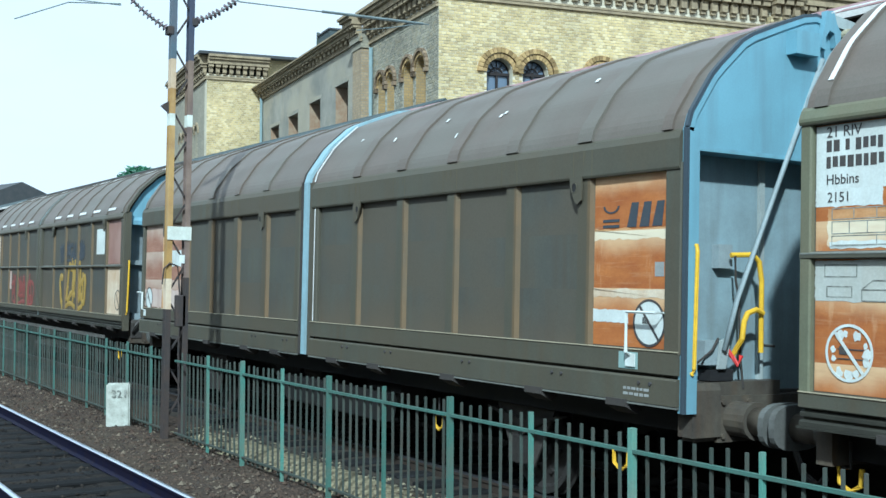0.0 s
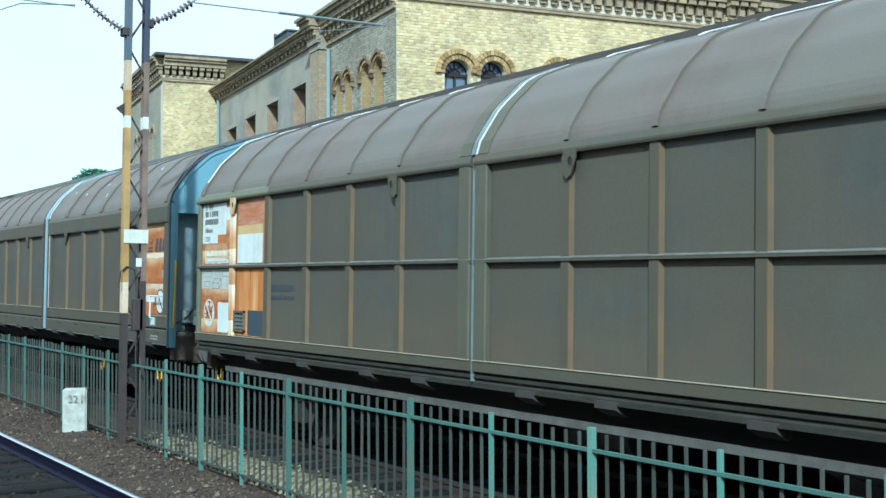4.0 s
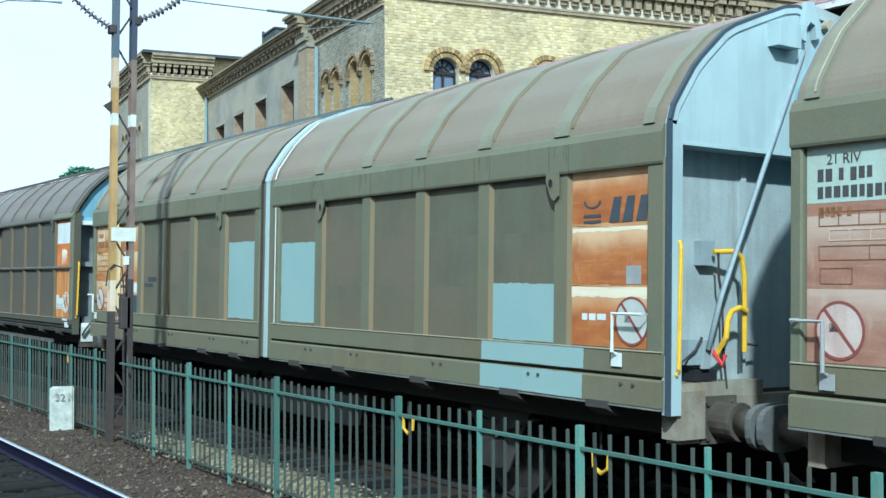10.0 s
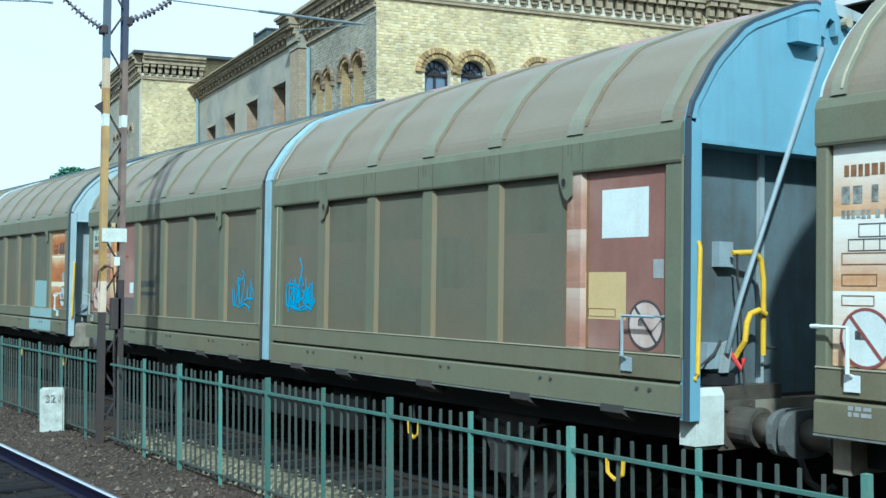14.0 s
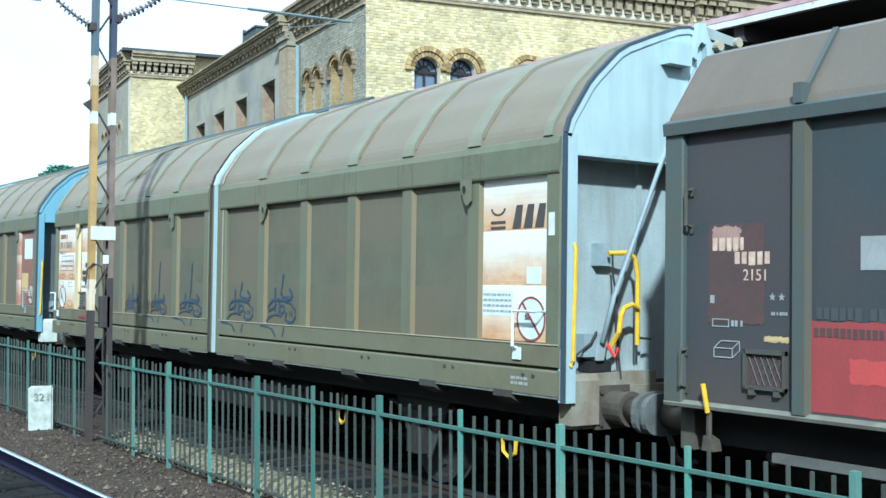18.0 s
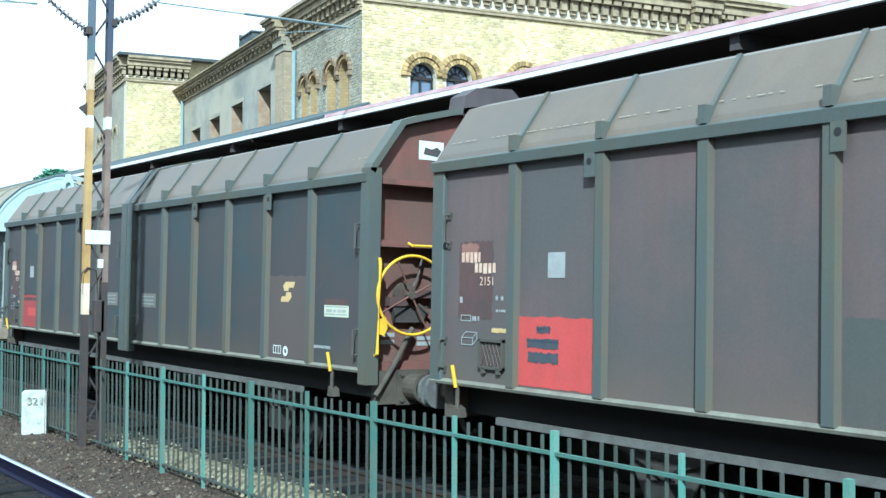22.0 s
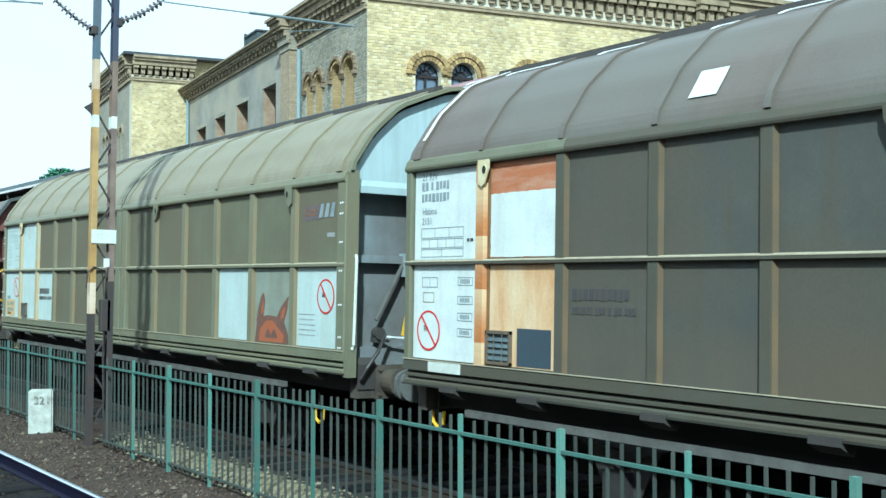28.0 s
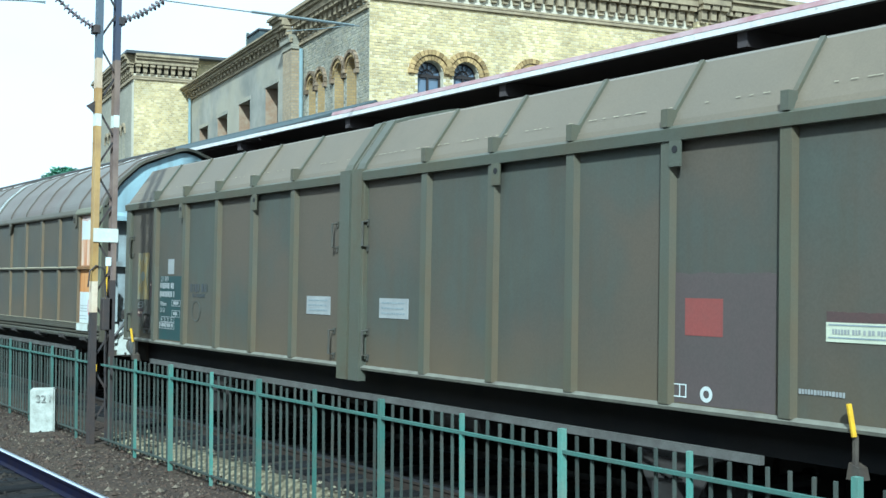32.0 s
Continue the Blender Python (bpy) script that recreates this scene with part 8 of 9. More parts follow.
M["ochre_light"] = mat("greenish_ochre_stain", (0.22, 0.185, 0.1), 0.6, second=(0.2, 0.2, 0.14), scale=4, amount=0.9, bump=0.04)
M["flat_dust"] = mat("faint_dust_ring", (0.1, 0.105, 0.092), 0.7, second=(0.08, 0.08, 0.07), scale=6, amount=0.8, bump=0.0)
M["rust_streaked"] = mat("orange_panel_with_vertical_runs", (0.52, 0.2, 0.05), 0.6, second=(0.33, 0.105, 0.03), scale=1.8, amount=0.75, streak=0.75, third=(0.7, 0.46, 0.2), bump=0.05, stretch=(2.2, 2.2, 0.5))
M["rust_drip"] = mat("white_runs_over_rust", (0.52, 0.2, 0.06), 0.6, second=(0.36, 0.12, 0.04), scale=2, amount=0.6, streak=1.0, third=(0.74, 0.64, 0.5), bump=0.04, stretch=(2.5, 2.5, 0.4))
M["rust_faded"] = mat("bleached_panel_with_rusty_edge", (0.66, 0.5, 0.3), 0.6, second=(0.5, 0.24, 0.09), scale=1.6, amount=0.85, streak=0.6, third=(0.72, 0.64, 0.46), bump=0.05, stretch=(2, 2, 0.7), patch=0.3)
M["rust_scuffed"] = mat("reddish_scuffed_panel", (0.4, 0.15, 0.07), 0.55, second=(0.5, 0.32, 0.22), scale=2.4, amount=0.85, streak=0.2, third=(0.3, 0.1, 0.045), patch=0.25, bump=0.05, stretch=(0.7, 0.7, 4), lo=0.42, hi=0.68)
M["white_boards"] = board_mat("white_boards_stained_with_rust", (0.62, 0.42, 0.24), (0.46, 0.22, 0.09), (0.74, 0.73, 0.66), 1.0, 1.05)


def ring(wall, cx, cz, r0, r1, material):
    bm = bmesh.new()
    disc(bm, cx, cz, r0, r1, FACE - 0.007, 20)
    return part("stencil", bm, material, wall)


def star(wall, cx, cz, r, material):
    bm = bmesh.new()
    prism(bm, [(cx + (r if k % 2 == 0 else r * 0.42) * math.sin(math.pi * k / 5), cz + (r if k % 2 == 0 else r * 0.42) * math.cos(math.pi * k / 5)) for k in range(10)], FACE - 0.008, FACE - 0.006, "y")
    return part("star", bm, material, wall)


def crate_sign(wall, x0, x1, z0, z1, material):
    """Line drawing of a box seen from a corner."""
    w, h = x1 - x0, z1 - z0
    pts = {"a": (x0, z0), "b": (x0 + 0.72 * w, z0), "c": (x0 + 0.72 * w, z0 + 0.55 * h), "d": (x0, z0 + 0.55 * h),
           "e": (x0 + 0.28 * w, z1), "f": (x1, z1), "g": (x1, z0 + 0.45 * h)}
    bm = bmesh.new()
    for p, q in ("ab", "bc", "cd", "da", "de", "ef", "fc", "fg", "gb"):
        u, v = Vector(pts[p]), Vector(pts[q])
        n = Vector((u.y - v.y, v.x - u.x)).normalized() * 0.004
        prism(bm, [tuple(u - n), tuple(v - n), tuple(v + n), tuple(u + n)], FACE - 0.0085, FACE - 0.0065, "y")
    return part("crate_sign", bm, material, wall, "line drawing of a box")


def angular_mark(wall, x, material):
    """Two angular hooks painted one above the other."""
    up = [(0.09, 0.13), (0.06, 0.19), (0.12, 0.24), (0.36, 0.24), (0.32, 0.17), (0.2, 0.17), (0.19, 0.13)]
    low = [(0.0, 0.0), (0.2, 0.0), (0.28, 0.06), (0.25, 0.115), (0.14, 0.115), (0.13, 0.065), (0.03, 0.065)]
    for pts in (up, low):
        bm = bmesh.new()
        prism(bm, [(x + u, 1.95 + v) for u, v in pts], FACE - 0.008, FACE - 0.006, "y")
        part("painted_mark", bm, M[material], wall, "cream angular painted mark")


def barred_strip(wall, x, material):
    bm = bmesh.new()
    hat(bm, 0.081, 0.048, 1.41, 3.3)
    bmesh.ops.translate(bm, vec=(x, 0, 0), verts=bm.verts)
    return part("stained_strip", bm, M[material], wall, "rib stained cream and rust")


def barred_seams(wall, xs, material):
    """Rusty edging strips beside the panels, broken by the middle bar."""
    for x in xs:
        for z0, z1 in ((1.42, 2.34), (2.41, 3.29)):
            bm = bmesh.new()
            box(bm, x - 0.02, x + 0.02, FACE - 0.012, FACE, z0, z1)
            part("rusty_seam", bm, M[material], wall, "dark rusty edging strip")


# wagon with a gold scrawl, furthest ahead
root, wl_, wr = wagon(0, "barred", GREY, "blue", "grey sliding-wall wagon with an ochre scrawl, far ahead", chips=1)
scrawl(wr, 2.0, 4.2, 1.55, 2.35, M["spray_gold"], 4, 0.07, 0.2)
scrawl(wr, 2.0, 4.1, 2.55, 2.9, M["inkblue"], 14, 0.04)
sheet(wl_, 1, 1.72, 3.28, M["cream"])
scrawl(wl_, -3.3, -0.7, 1.5, 2.15, M["red_dull"], 9, 0.06)
plate(wl_, -3.85, -3.35, 1.8, 2.28, M["pinkwhite"], "paint_patch", d=0.005, amp=0.01)
sheet(wr, 11, 2.41, 3.29, M["redbrown"])
sheet(wr, 11, 1.42, 2.35, M["cream"])
hump_sign(wr, 6.7, 1.7, 0.2, M["ink"], M["cream"])
plate(wr, 5.05, 5.7, 2.62, 3.14, M["white"], "notice")
fp = fine(ROUND)
for w, xs in ((wl_, RIBS[:5]), (wr, RIBS[5:])):
    for x in xs:
        bm = bmesh.new()
        shell(bm, [(y * 1.008, z + 0.014) for y, z in fp[2:5]], x - 0.04, x, 0.004)
        shell(bm, [(y * 1.008, z + 0.014) for y, z in fp[2:4]], x, x + 0.55, 0.004)
        part("paint_fleck", bm, M["chip"], w, "bare primer at the foot of a roof rib")

# wagon with two bleached panels and an orange panel, blue end
root, wl_, wr = wagon(1, "smooth", GREY, "blue", "brown sliding-wall wagon with light blue ends and an orange rusty panel")
for k in (0, 1):
    sheet(wl_, k, 1.62, 3.09, M["brownfade"])
    sheet(wl_, k, 1.62, 1.95, M["pinkwhite"], "paint_patch", d=0.005, amp=0.02)
stained_rib(wl_, -5.87, "rust_pale", 0.1, 0.045, 3.09)
plate(wl_, -5.62, -4.9, 2.35, 2.62, M["white"], "paint_patch", d=0.006, amp=0.01)
hump_sign(wl_, -6.77, 1.78, 0.2, M["ink"], M["white"])
step_handle(wl_, -6.82, -7.1, 1.58, 1.88, M["white"])
sheet(wr, 11, 1.62, 3.09, M["rust"], label="orange rusty panel with bleached bands")
sheet(wr, 11, 2.54, 2.63, M["rust_pale"], "paint_patch", d=0.004, amp=0.012)
sheet(wr, 11, 2.04, 2.11, M["cream"], "paint_patch", d=0.005, amp=0.01)
emblem(wr, 6.52, 2.7, M["inkblue"])
plate(wr, 5.97, 6.45, 1.82, 1.93, M["white"], "notice", d=0.006, amp=0.006)
hump_sign(wr, 6.72, 1.83, 0.2, M["ink"], M["white"])
step_handle(wr, 6.56, 6.92, 1.58, 1.92, M["white"])
plate(wr, 6.78, 6.89, 2.22, 2.34, M["plate"], "notice", d=0.006)
plate(wr, 6.4, 6.64, 1.44, 1.58, M["patchblue"], "notice", d=0.06)
rnd = random.Random(5)
for x, k in ((4.1, 9), (4.15, 10), (2.9, 12), (4.6, 14), (1.9, 8), (5.4, 15), (3.4, 6), (0.9, 11)):
    bm = bmesh.new()
    shell(bm, [(y * 1.006, z + 0.012) for y, z in fp[k:k + 2]], x, x + rnd.uniform(0.02, 0.05), 0.004)
    part("paint_fleck", bm, M["chip"], wr, "small fleck of bare primer on the roof")
bars(wr, 6.48, 6.8, 1.29, 2, 0.045, 0.025, M["plate"], 3, d=0.073)

# barred wagon with a white lettered panel
root, wl_, wr = wagon(2, "barred", GREY, "blue", "grey-brown sliding-wall wagon with white lettered and rusty orange panels", white_step=True, chips=1)
sheet(wl_, 0, 1.42, 3.29, M["rust"], label="orange rusty panel with white lettering fields")
a, b = bay(0)
plate(wl_, a, -6.16, 2.83, 3.285, M["white"], "lettering_field", d=0.005)
plate(wl_, a, -6.46, 2.71, 2.835, M["white"], "lettering_field", d=0.0052, amp=0.006)
plate(wl_, -6.15, -5.97, 3.03, 3.21, M["white"], "paint_patch", d=0.0055)
word(wl_, "21 RIV", -6.78, 3.2, 0.11, M["ink"])
bars(wl_, -6.93, -6.44, 3.18, 2, 0.115, 0.085, M["ink"], 5, glyph=True)
word(wl_, "Hbbins", -6.79, 2.87, 0.1, M["ink"])
word(wl_, "2151", -6.82, 2.745, 0.1, M["ink"])
plate(wl_, a + 0.1, b - 0.16, 2.43, 2.7, M["rust_pale"], "paint_patch", d=0.005, amp=0.012)
plate(wl_, a + 0.12, b - 0.1, 2.42, 2.47, M["white"], "paint_patch", d=0.0055, amp=0.008)
for z0, z1, n in ((2.62, 2.7, 4), (2.52, 2.61, 5), (2.44, 2.51, 2)):
    outline(wl_, -6.88, -6.13, z0, z1, M["ink_worn"], cells=n, w=0.006)
bars(wl_, -6.05, -5.97, 2.56, 1, 0.1, 0.04, M["ink"], 4)
plate(wl_, a, b, 2.05, 2.34, M["plate_pale"], "lettering_field", d=0.005, amp=0.006)
outline(wl_, -6.94, -6.66, 2.22, 2.31, M["ink_worn"])
outline(wl_, -6.27, -6.0, 2.23, 2.31, M["ink_worn"])
outline(wl_, -6.92, -6.7, 2.08, 2.16, M["ink_worn"])
crate_sign(wl_, -6.62, -6.3, 2.06, 2.2, M["ink_worn"])
hump_sign(wl_, -6.72, 1.7, 0.2, M["white"], worn=11)
bars(wl_, -6.3, -6.02, 1.9, 1, 0.1, 0.04, M["rust_ink"], 8, glyph=True)
plate(wl_, -6.41, b, 1.44, 1.86, M["white"], "paint_patch", d=0.005, amp=0.006)
sheet(wl_, 1, 2.41, 3.29, M["rust_scuffed"], label="reddish scuffed upper panel")
sheet(wl_, 1, 1.42, 2.34, M["rust_streaked"], label="orange lower panel with streaks of rust")
plate(wl_, -5.75, -4.94, 2.8, 2.93, M["ochre_pale"], "paint_patch", d=0.0045, amp=0.005)
plate(wl_, -5.77, -4.93, 2.415, 2.81, M["white"], "paint_patch", d=0.005, amp=0.004)
vent(wl_, -5.79, -5.45, 1.47, 1.76)
plate(wl_, -5.37, -4.84, 1.43, 1.77, M["navy"], "paint_patch", d=0.006)
bars(wl_, -4.64, -4.0, 2.12, 1, 0.1, 0.085, M["inkblue"], 2, glyph=True)
bars(wl_, -4.64, -3.96, 1.98, 1, 0.1, 0.05, M["inkblue"], 3, glyph=True)
sheet(wr, 11, 2.41, 3.29, M["rust_bright"], label="orange rusty panel with a white patch on top")
sheet(wr, 11, 1.42, 2.34, M["rust_streaked"], label="orange lower panel with streaks of rust")
plate(wr, 5.95, 6.91, 2.84, 3.24, M["white"], "paint_patch", d=0.005, amp=0.003)
plate(wr, 6.28, 6.62, 2.42, 2.72, M["rust_white"], "paint_patch", d=0.004, amp=0.03)
plate(wr, 5.95, 6.46, 1.58, 1.79, M["white"], "notice", d=0.006)
plate(wr, 5.98, 6.14, 1.785, 1.85, M["white"], "notice", d=0.006)
bars(wr, 6.0, 6.42, 1.67, 3, 0.03, 0.01, M["ink"], 4)
hump_sign(wr, 6.62, 1.71, 0.2, M["white"], worn=5)
plate(wr, 6.57, 6.88, 1.365, 1.402, M["white"], "notice", d=0.06)
plate(wr, 6.74, 6.92, 1.24, 1.34, M["white"], "notice", d=0.06)
barred_strip(wl_, -5.87, "rust_pale")
barred_seams(wl_, (-5.77, -4.85), "rust_edge")
barred_seams(wr, (5.96, ), "rust_edge")
bm = bmesh.new()
box(bm, 7.142, 7.148, -1.42, -1.08, 3.185, 3.262)
part("white_plate", bm, M["white"], root, "white plate on the hood's edge")

# drab wagon with light blue touch-up patches
root, wl_, wr = wagon(3, "smooth", DRAB, "blue_pale", "drab sliding-wall wagon with light blue touch-up patches")
for k in (0, 1):
    sheet(wl_, k, 1.62, 3.09, M["rust_worn"], label="bleached orange panel")
a, b = bay(0)
plate(wl_, -6.96, -6.62, 2.82, 2.97, M["cream"], "paint_patch", d=0.006, amp=0.015)
bars(wl_, -6.95, -6.3, 2.82, 1, 0.1, 0.12, M["rust_ink"], 6, glyph=True)
plate(wl_, -6.29, -6.19, 2.68, 2.83, M["red_dull"], "paint_patch", d=0.0055)
bars(wl_, -6.95, -6.68, 2.96, 1, 0.1, 0.09, M["rust_ink"], 4, glyph=True)
bars(wl_, -6.94, -6.72, 2.64, 1, 0.1, 0.06, M["rust_ink"], 5, glyph=True)
outline(wl_, -6.82, -6.22, 2.49, 2.58, M["rust_ink"], cells=4, w=0.006)
outline(wl_, -6.92, -6.21, 2.39, 2.48, M["rust_ink"], cells=5, w=0.006)
outline(wl_, -6.98, -6.21, 2.29, 2.38, M["rust_ink"], cells=2, w=0.006)
for x0, x1, z0, z1 in ((-6.98, -6.68, 2.15, 2.24), (-6.3, -6.08, 2.16, 2.24), (-6.98, -6.7, 2.02, 2.09), (-6.36, -6.1, 2.0, 2.07), (-6.38, -6.12, 1.66, 1.76)):
    outline(wl_, x0, x1, z0, z1, M["rust_ink"], w=0.006)
hump_sign(wl_, -6.79, 1.81, 0.2, M["red_dull"], M["plate_pale"])
step_handle(wl_, -6.84, -7.12, 1.58, 1.88, M["white"])
bars(wl_, -6.55, -6.38, 1.83, 2, 0.1, 0.07, M["cream"], 12, glyph=True)
bars(wl_, -6.33, -6.1, 1.88, 1, 0.1, 0.035, M["rust_ink"], 4, glyph=True)
vent(wl_, -5.81, -5.47, 1.63, 1.92)
plate(wl_, -5.43, -4.92, 1.62, 1.9, M["navy"], "paint_patch", d=0.006)
plate(wl_, -5.11, -4.94, 1.94, 2.09, M["white"], "notice", d=0.006)
bars(wl_, -5.72, -5.22, 2.06, 1, 0.1, 0.05, M["ink_faint"], 8, glyph=True)
bars(wl_, -4.42, -4.05, 2.2, 1, 0.1, 0.075, M["inkblue"], 2, glyph=True)
bars(wl_, -4.56, -4.2, 2.1, 1, 0.1, 0.065, M["inkblue"], 5, glyph=True)
word(wl_, "4-04", -5.72, 1.47, 0.08, M["stencil_cream"], d=0.058)
stained_rib(wl_, -5.87, "cream_rib", 0.122, 0.045, 3.09)
plate(wl_, -1.27, -0.34, 1.64, 2.67, M["patchblue"], "touch_up_patch", "light blue touch-up patch", d=0.004, amp=0.006)
plate(wr, 0.36, 1.29, 1.64, 2.62, M["patchblue"], "touch_up_patch", "light blue touch-up patch", d=0.004, amp=0.006)
plate(wr, 4.8, 5.78, 1.62, 2.14, M["patchblue"], "touch_up_patch", "light blue touch-up patch", d=0.004, amp=0.006)
plate(wr, 4.74, 6.2, 1.425, 1.6, M["patchblue"], "touch_up_patch", "light blue touch-up patch", d=0.058, amp=0.004)
plate(wr, 4.74, 6.2, 1.175, 1.385, M["patchblue"], "touch_up_patch", "light blue touch-up patch", d=0.073, amp=0.004)
sheet(wr, 11, 1.62, 3.09, M["rust"], label="orange rusty panel")
sheet(wr, 11, 2.58, 2.645, M["rust_pale"], "paint_patch", d=0.004, amp=0.008)
sheet(wr, 11, 2.03, 2.13, M["rust_pale"], "paint_patch", d=0.005, amp=0.01)
emblem(wr, 6.55, 2.71, M["inkblue"])
hump_sign(wr, 6.73, 1.84, 0.2, M["red_dull"], M["plate_pale"])
step_handle(wr, 6.62, 6.95, 1.59, 1.9, M["white"])
bars(wr, 6.12, 6.44, 1.89, 1, 0.1, 0.06, M["white"], 3)
plate(wr, 6.66, 6.83, 2.14, 2.29, M["plate"], "notice", d=0.006)

# drab wagon with bright blue tags
root, wl_, wr = wagon(4, "smooth", DRAB, "blue", "drab sliding-wall wagon with bright blue spray tags", white_step=True)
sheet(wl_, 0, 1.62, 3.09, M["brownfade"], label="bleached reddish panel")
sheet(wl_, 0, 2.7, 3.08, M["patch_mint"], "lettering_field", d=0.005)
sheet(wl_, 1, 1.62, 3.09, M["redbrown"], label="red-brown panel")
a, b = bay(0)
word(wl_, "21 RIV", -6.72, 2.96, 0.1, M["ink"])
bars(wl_, -6.93, -6.5, 2.93, 1, 0.1, 0.09, M["ink"], 5, glyph=True)
bars(wl_, -6.93, -6.38, 2.81, 1, 0.1, 0.09, M["ink"], 9, glyph=True)
bars(wl_, -6.92, -6.66, 2.67, 1, 0.1, 0.07, M["rust_ink"], 6, glyph=True)
outline(wl_, -6.84, -6.18, 2.44, 2.52, M["stencil_cream"], cells=4)
outline(wl_, -6.92, -6.12, 2.31, 2.41, M["rust_ink"], cells=2, w=0.006)
outline(wl_, -6.92, -6.12, 2.54, 2.64, M["rust_ink"], cells=5, w=0.006)
for x0, x1, z0, z1 in ((-6.91, -6.65, 2.15, 2.26), (-6.35, -6.03, 2.17, 2.28), (-6.36, -6.12, 1.98, 2.05), (-6.36, -6.1, 1.66, 1.75)):
    outline(wl_, x0, x1, z0, z1, M["rust_ink"], w=0.006)
step_handle(wl_, -6.8, -7.06, 1.56, 1.9, M["plate"])
hump_sign(wl_, -6.75, 1.84, 0.2, M["red_dull"], M["pinkwhite"])
vent(wl_, -5.8, -5.48, 1.65, 1.94)
plate(wl_, -5.42, -4.92, 1.62, 1.88, M["mauve_patch"], "paint_patch", d=0.006)
plate(wl_, -5.12, -4.95, 1.95, 2.12, M["white"], "notice", d=0.006)
bars(wl_, -5.62, -5.2, 2.56, 1, 0.1, 0.04, M["rust_ink"], 4, glyph=True)
bars(wl_, -4.6, -4.0, 2.15, 1, 0.1, 0.1, M["ink_faint"], 2, glyph=True)
bars(wl_, -4.6, -3.92, 1.98, 1, 0.1, 0.06, M["ink_faint"], 2, glyph=True)
scrawl(wl_, -1.1, -0.5, 1.85, 2.2, M["spray"], 21, 0.011, 0.1)
scrawl(wr, 0.47, 1.2, 1.86, 2.16, M["spray"], 33, 0.012, 0.28)
scrawl(wr, 0.55, 1.15, 1.84, 2.1, M["spray"], 38, 0.01)
sheet(wr, 11, 1.62, 3.09, M["redbrown"], label="red-brown panel with a white and an ochre patch")
plate(wr, 6.18, 6.72, 2.53, 2.93, M["white"], "paint_patch", d=0.005)
plate(wr, 5.97, 6.47, 1.86, 2.25, M["ochre_pale"], "paint_patch", d=0.005)
outline(wr, 6.02, 6.35, 1.88, 1.95, M["rust_ink"], w=0.006)
plate(wr, 6.78, 6.89, 2.2, 2.35, M["plate"], "notice", d=0.006)
hump_sign(wr, 6.7, 1.83, 0.2, M["ink"], M["pinkwhite"])
step_handle(wr, 6.55, 6.9, 1.58, 1.9, M["grey_tube"])
stained_rib(wl_, -5.87, "rust_worn", 0.122, 0.045, 3.09)
stained_rib(wr, 5.87, "brownfade", 0.122, 0.045, 3.09)

# drab wagon with dark tags
root, wl_, wr = wagon(5, "smooth", DRAB, "blue_pale", "drab sliding-wall wagon with dark blue spray tags and pale panels")
for k in (0, 1):
    sheet(wl_, k, 1.62, 3.09, M["white_boards"], label="bleached white boards stained with rust")
a, b = bay(0)
bars(wl_, -6.95, -6.25, 2.81, 1, 0.1, 0.12, M["ink_worn"], 5, glyph=True)
bars(wl_, -6.93, -6.55, 2.95, 1, 0.1, 0.08, M["rust_ink"], 3, glyph=True)
bars(wl_, -6.95, -6.6, 2.65, 1, 0.1, 0.06, M["ink_worn"], 7, glyph=True)
outline(wl_, -6.82, -6.18, 2.47, 2.56, M["inkblue"], cells=4, w=0.006)
outline(wl_, -6.9, -6.18, 2.38, 2.46, M["inkblue"], cells=6, w=0.006)
outline(wl_, -6.95, -6.18, 2.29, 2.37, M["rust_ink"], cells=2, w=0.006)
for x0, x1, z0, z1 in ((-6.95, -6.68, 2.15, 2.23), (-6.38, -6.18, 2.15, 2.23), (-6.95, -6.7, 2.02, 2.09), (-6.42, -6.22, 2.0, 2.08), (-6.45, -6.22, 1.64, 1.75)):
    outline(wl_, x0, x1, z0, z1, M["rust_ink"], w=0.006)
hump_sign(wl_, -6.76, 1.81, 0.2, M["red_dull"], M["white"])
step_handle(wl_, -6.82, -7.1, 1.58, 1.88, M["white"])
for x0, x1, z0, z1, sd in ((-5.5, -5.32, 2.35, 2.42, 1), (-5.65, -5.25, 2.22, 2.29, 2), (-5.64, -5.26, 2.1, 2.19, 3)):
    plate(wl_, x0, x1, z0, z1, M["inkblue"], "blotted_word", "dark blotted writing", d=0.007, amp=0.012, rnd=random.Random(sd))
bars(wl_, -5.68, -5.12, 2.03, 1, 0.1, 0.05, M["ink_worn"], 9, glyph=True)
vent(wl_, -5.81, -5.46, 1.63, 1.92)
plate(wl_, -5.43, -4.93, 1.62, 1.89, M["mauve_patch"], "paint_patch", d=0.006, amp=0.008)
bars(wl_, -5.4, -5.1, 1.86, 1, 0.1, 0.1, M["ink_pale"], 4, glyph=True)
bars(wl_, -5.25, -4.96, 1.74, 1, 0.1, 0.06, M["ink_pale"], 6, glyph=True)
plate(wl_, -5.1, -4.94, 1.93, 2.07, M["white"], "notice", d=0.006)
stained_rib(wl_, -5.87, "cream_rib", 0.122, 0.045, 3.09)
plate(wl_, -5.66, -5.1, 1.45, 1.52, M["red_dull"], "paint_smear", "smear of red paint on the skirt", d=0.058, amp=0.012)
scrawl(wl_, -6.35, -6.15, 1.2, 1.34, M["ink_faint"], 6, 0.007)
for k in range(4):
    scrawl(wl_, -5.76 + 0.16 * k, -5.64 + 0.16 * k, 1.2, 1.36, M["ink_faint"], 40 + k, 0.008)
bars(wl_, -6.85, -6.66, 1.37, 2, 0.04, 0.03, M["plate"], 3, d=0.073)
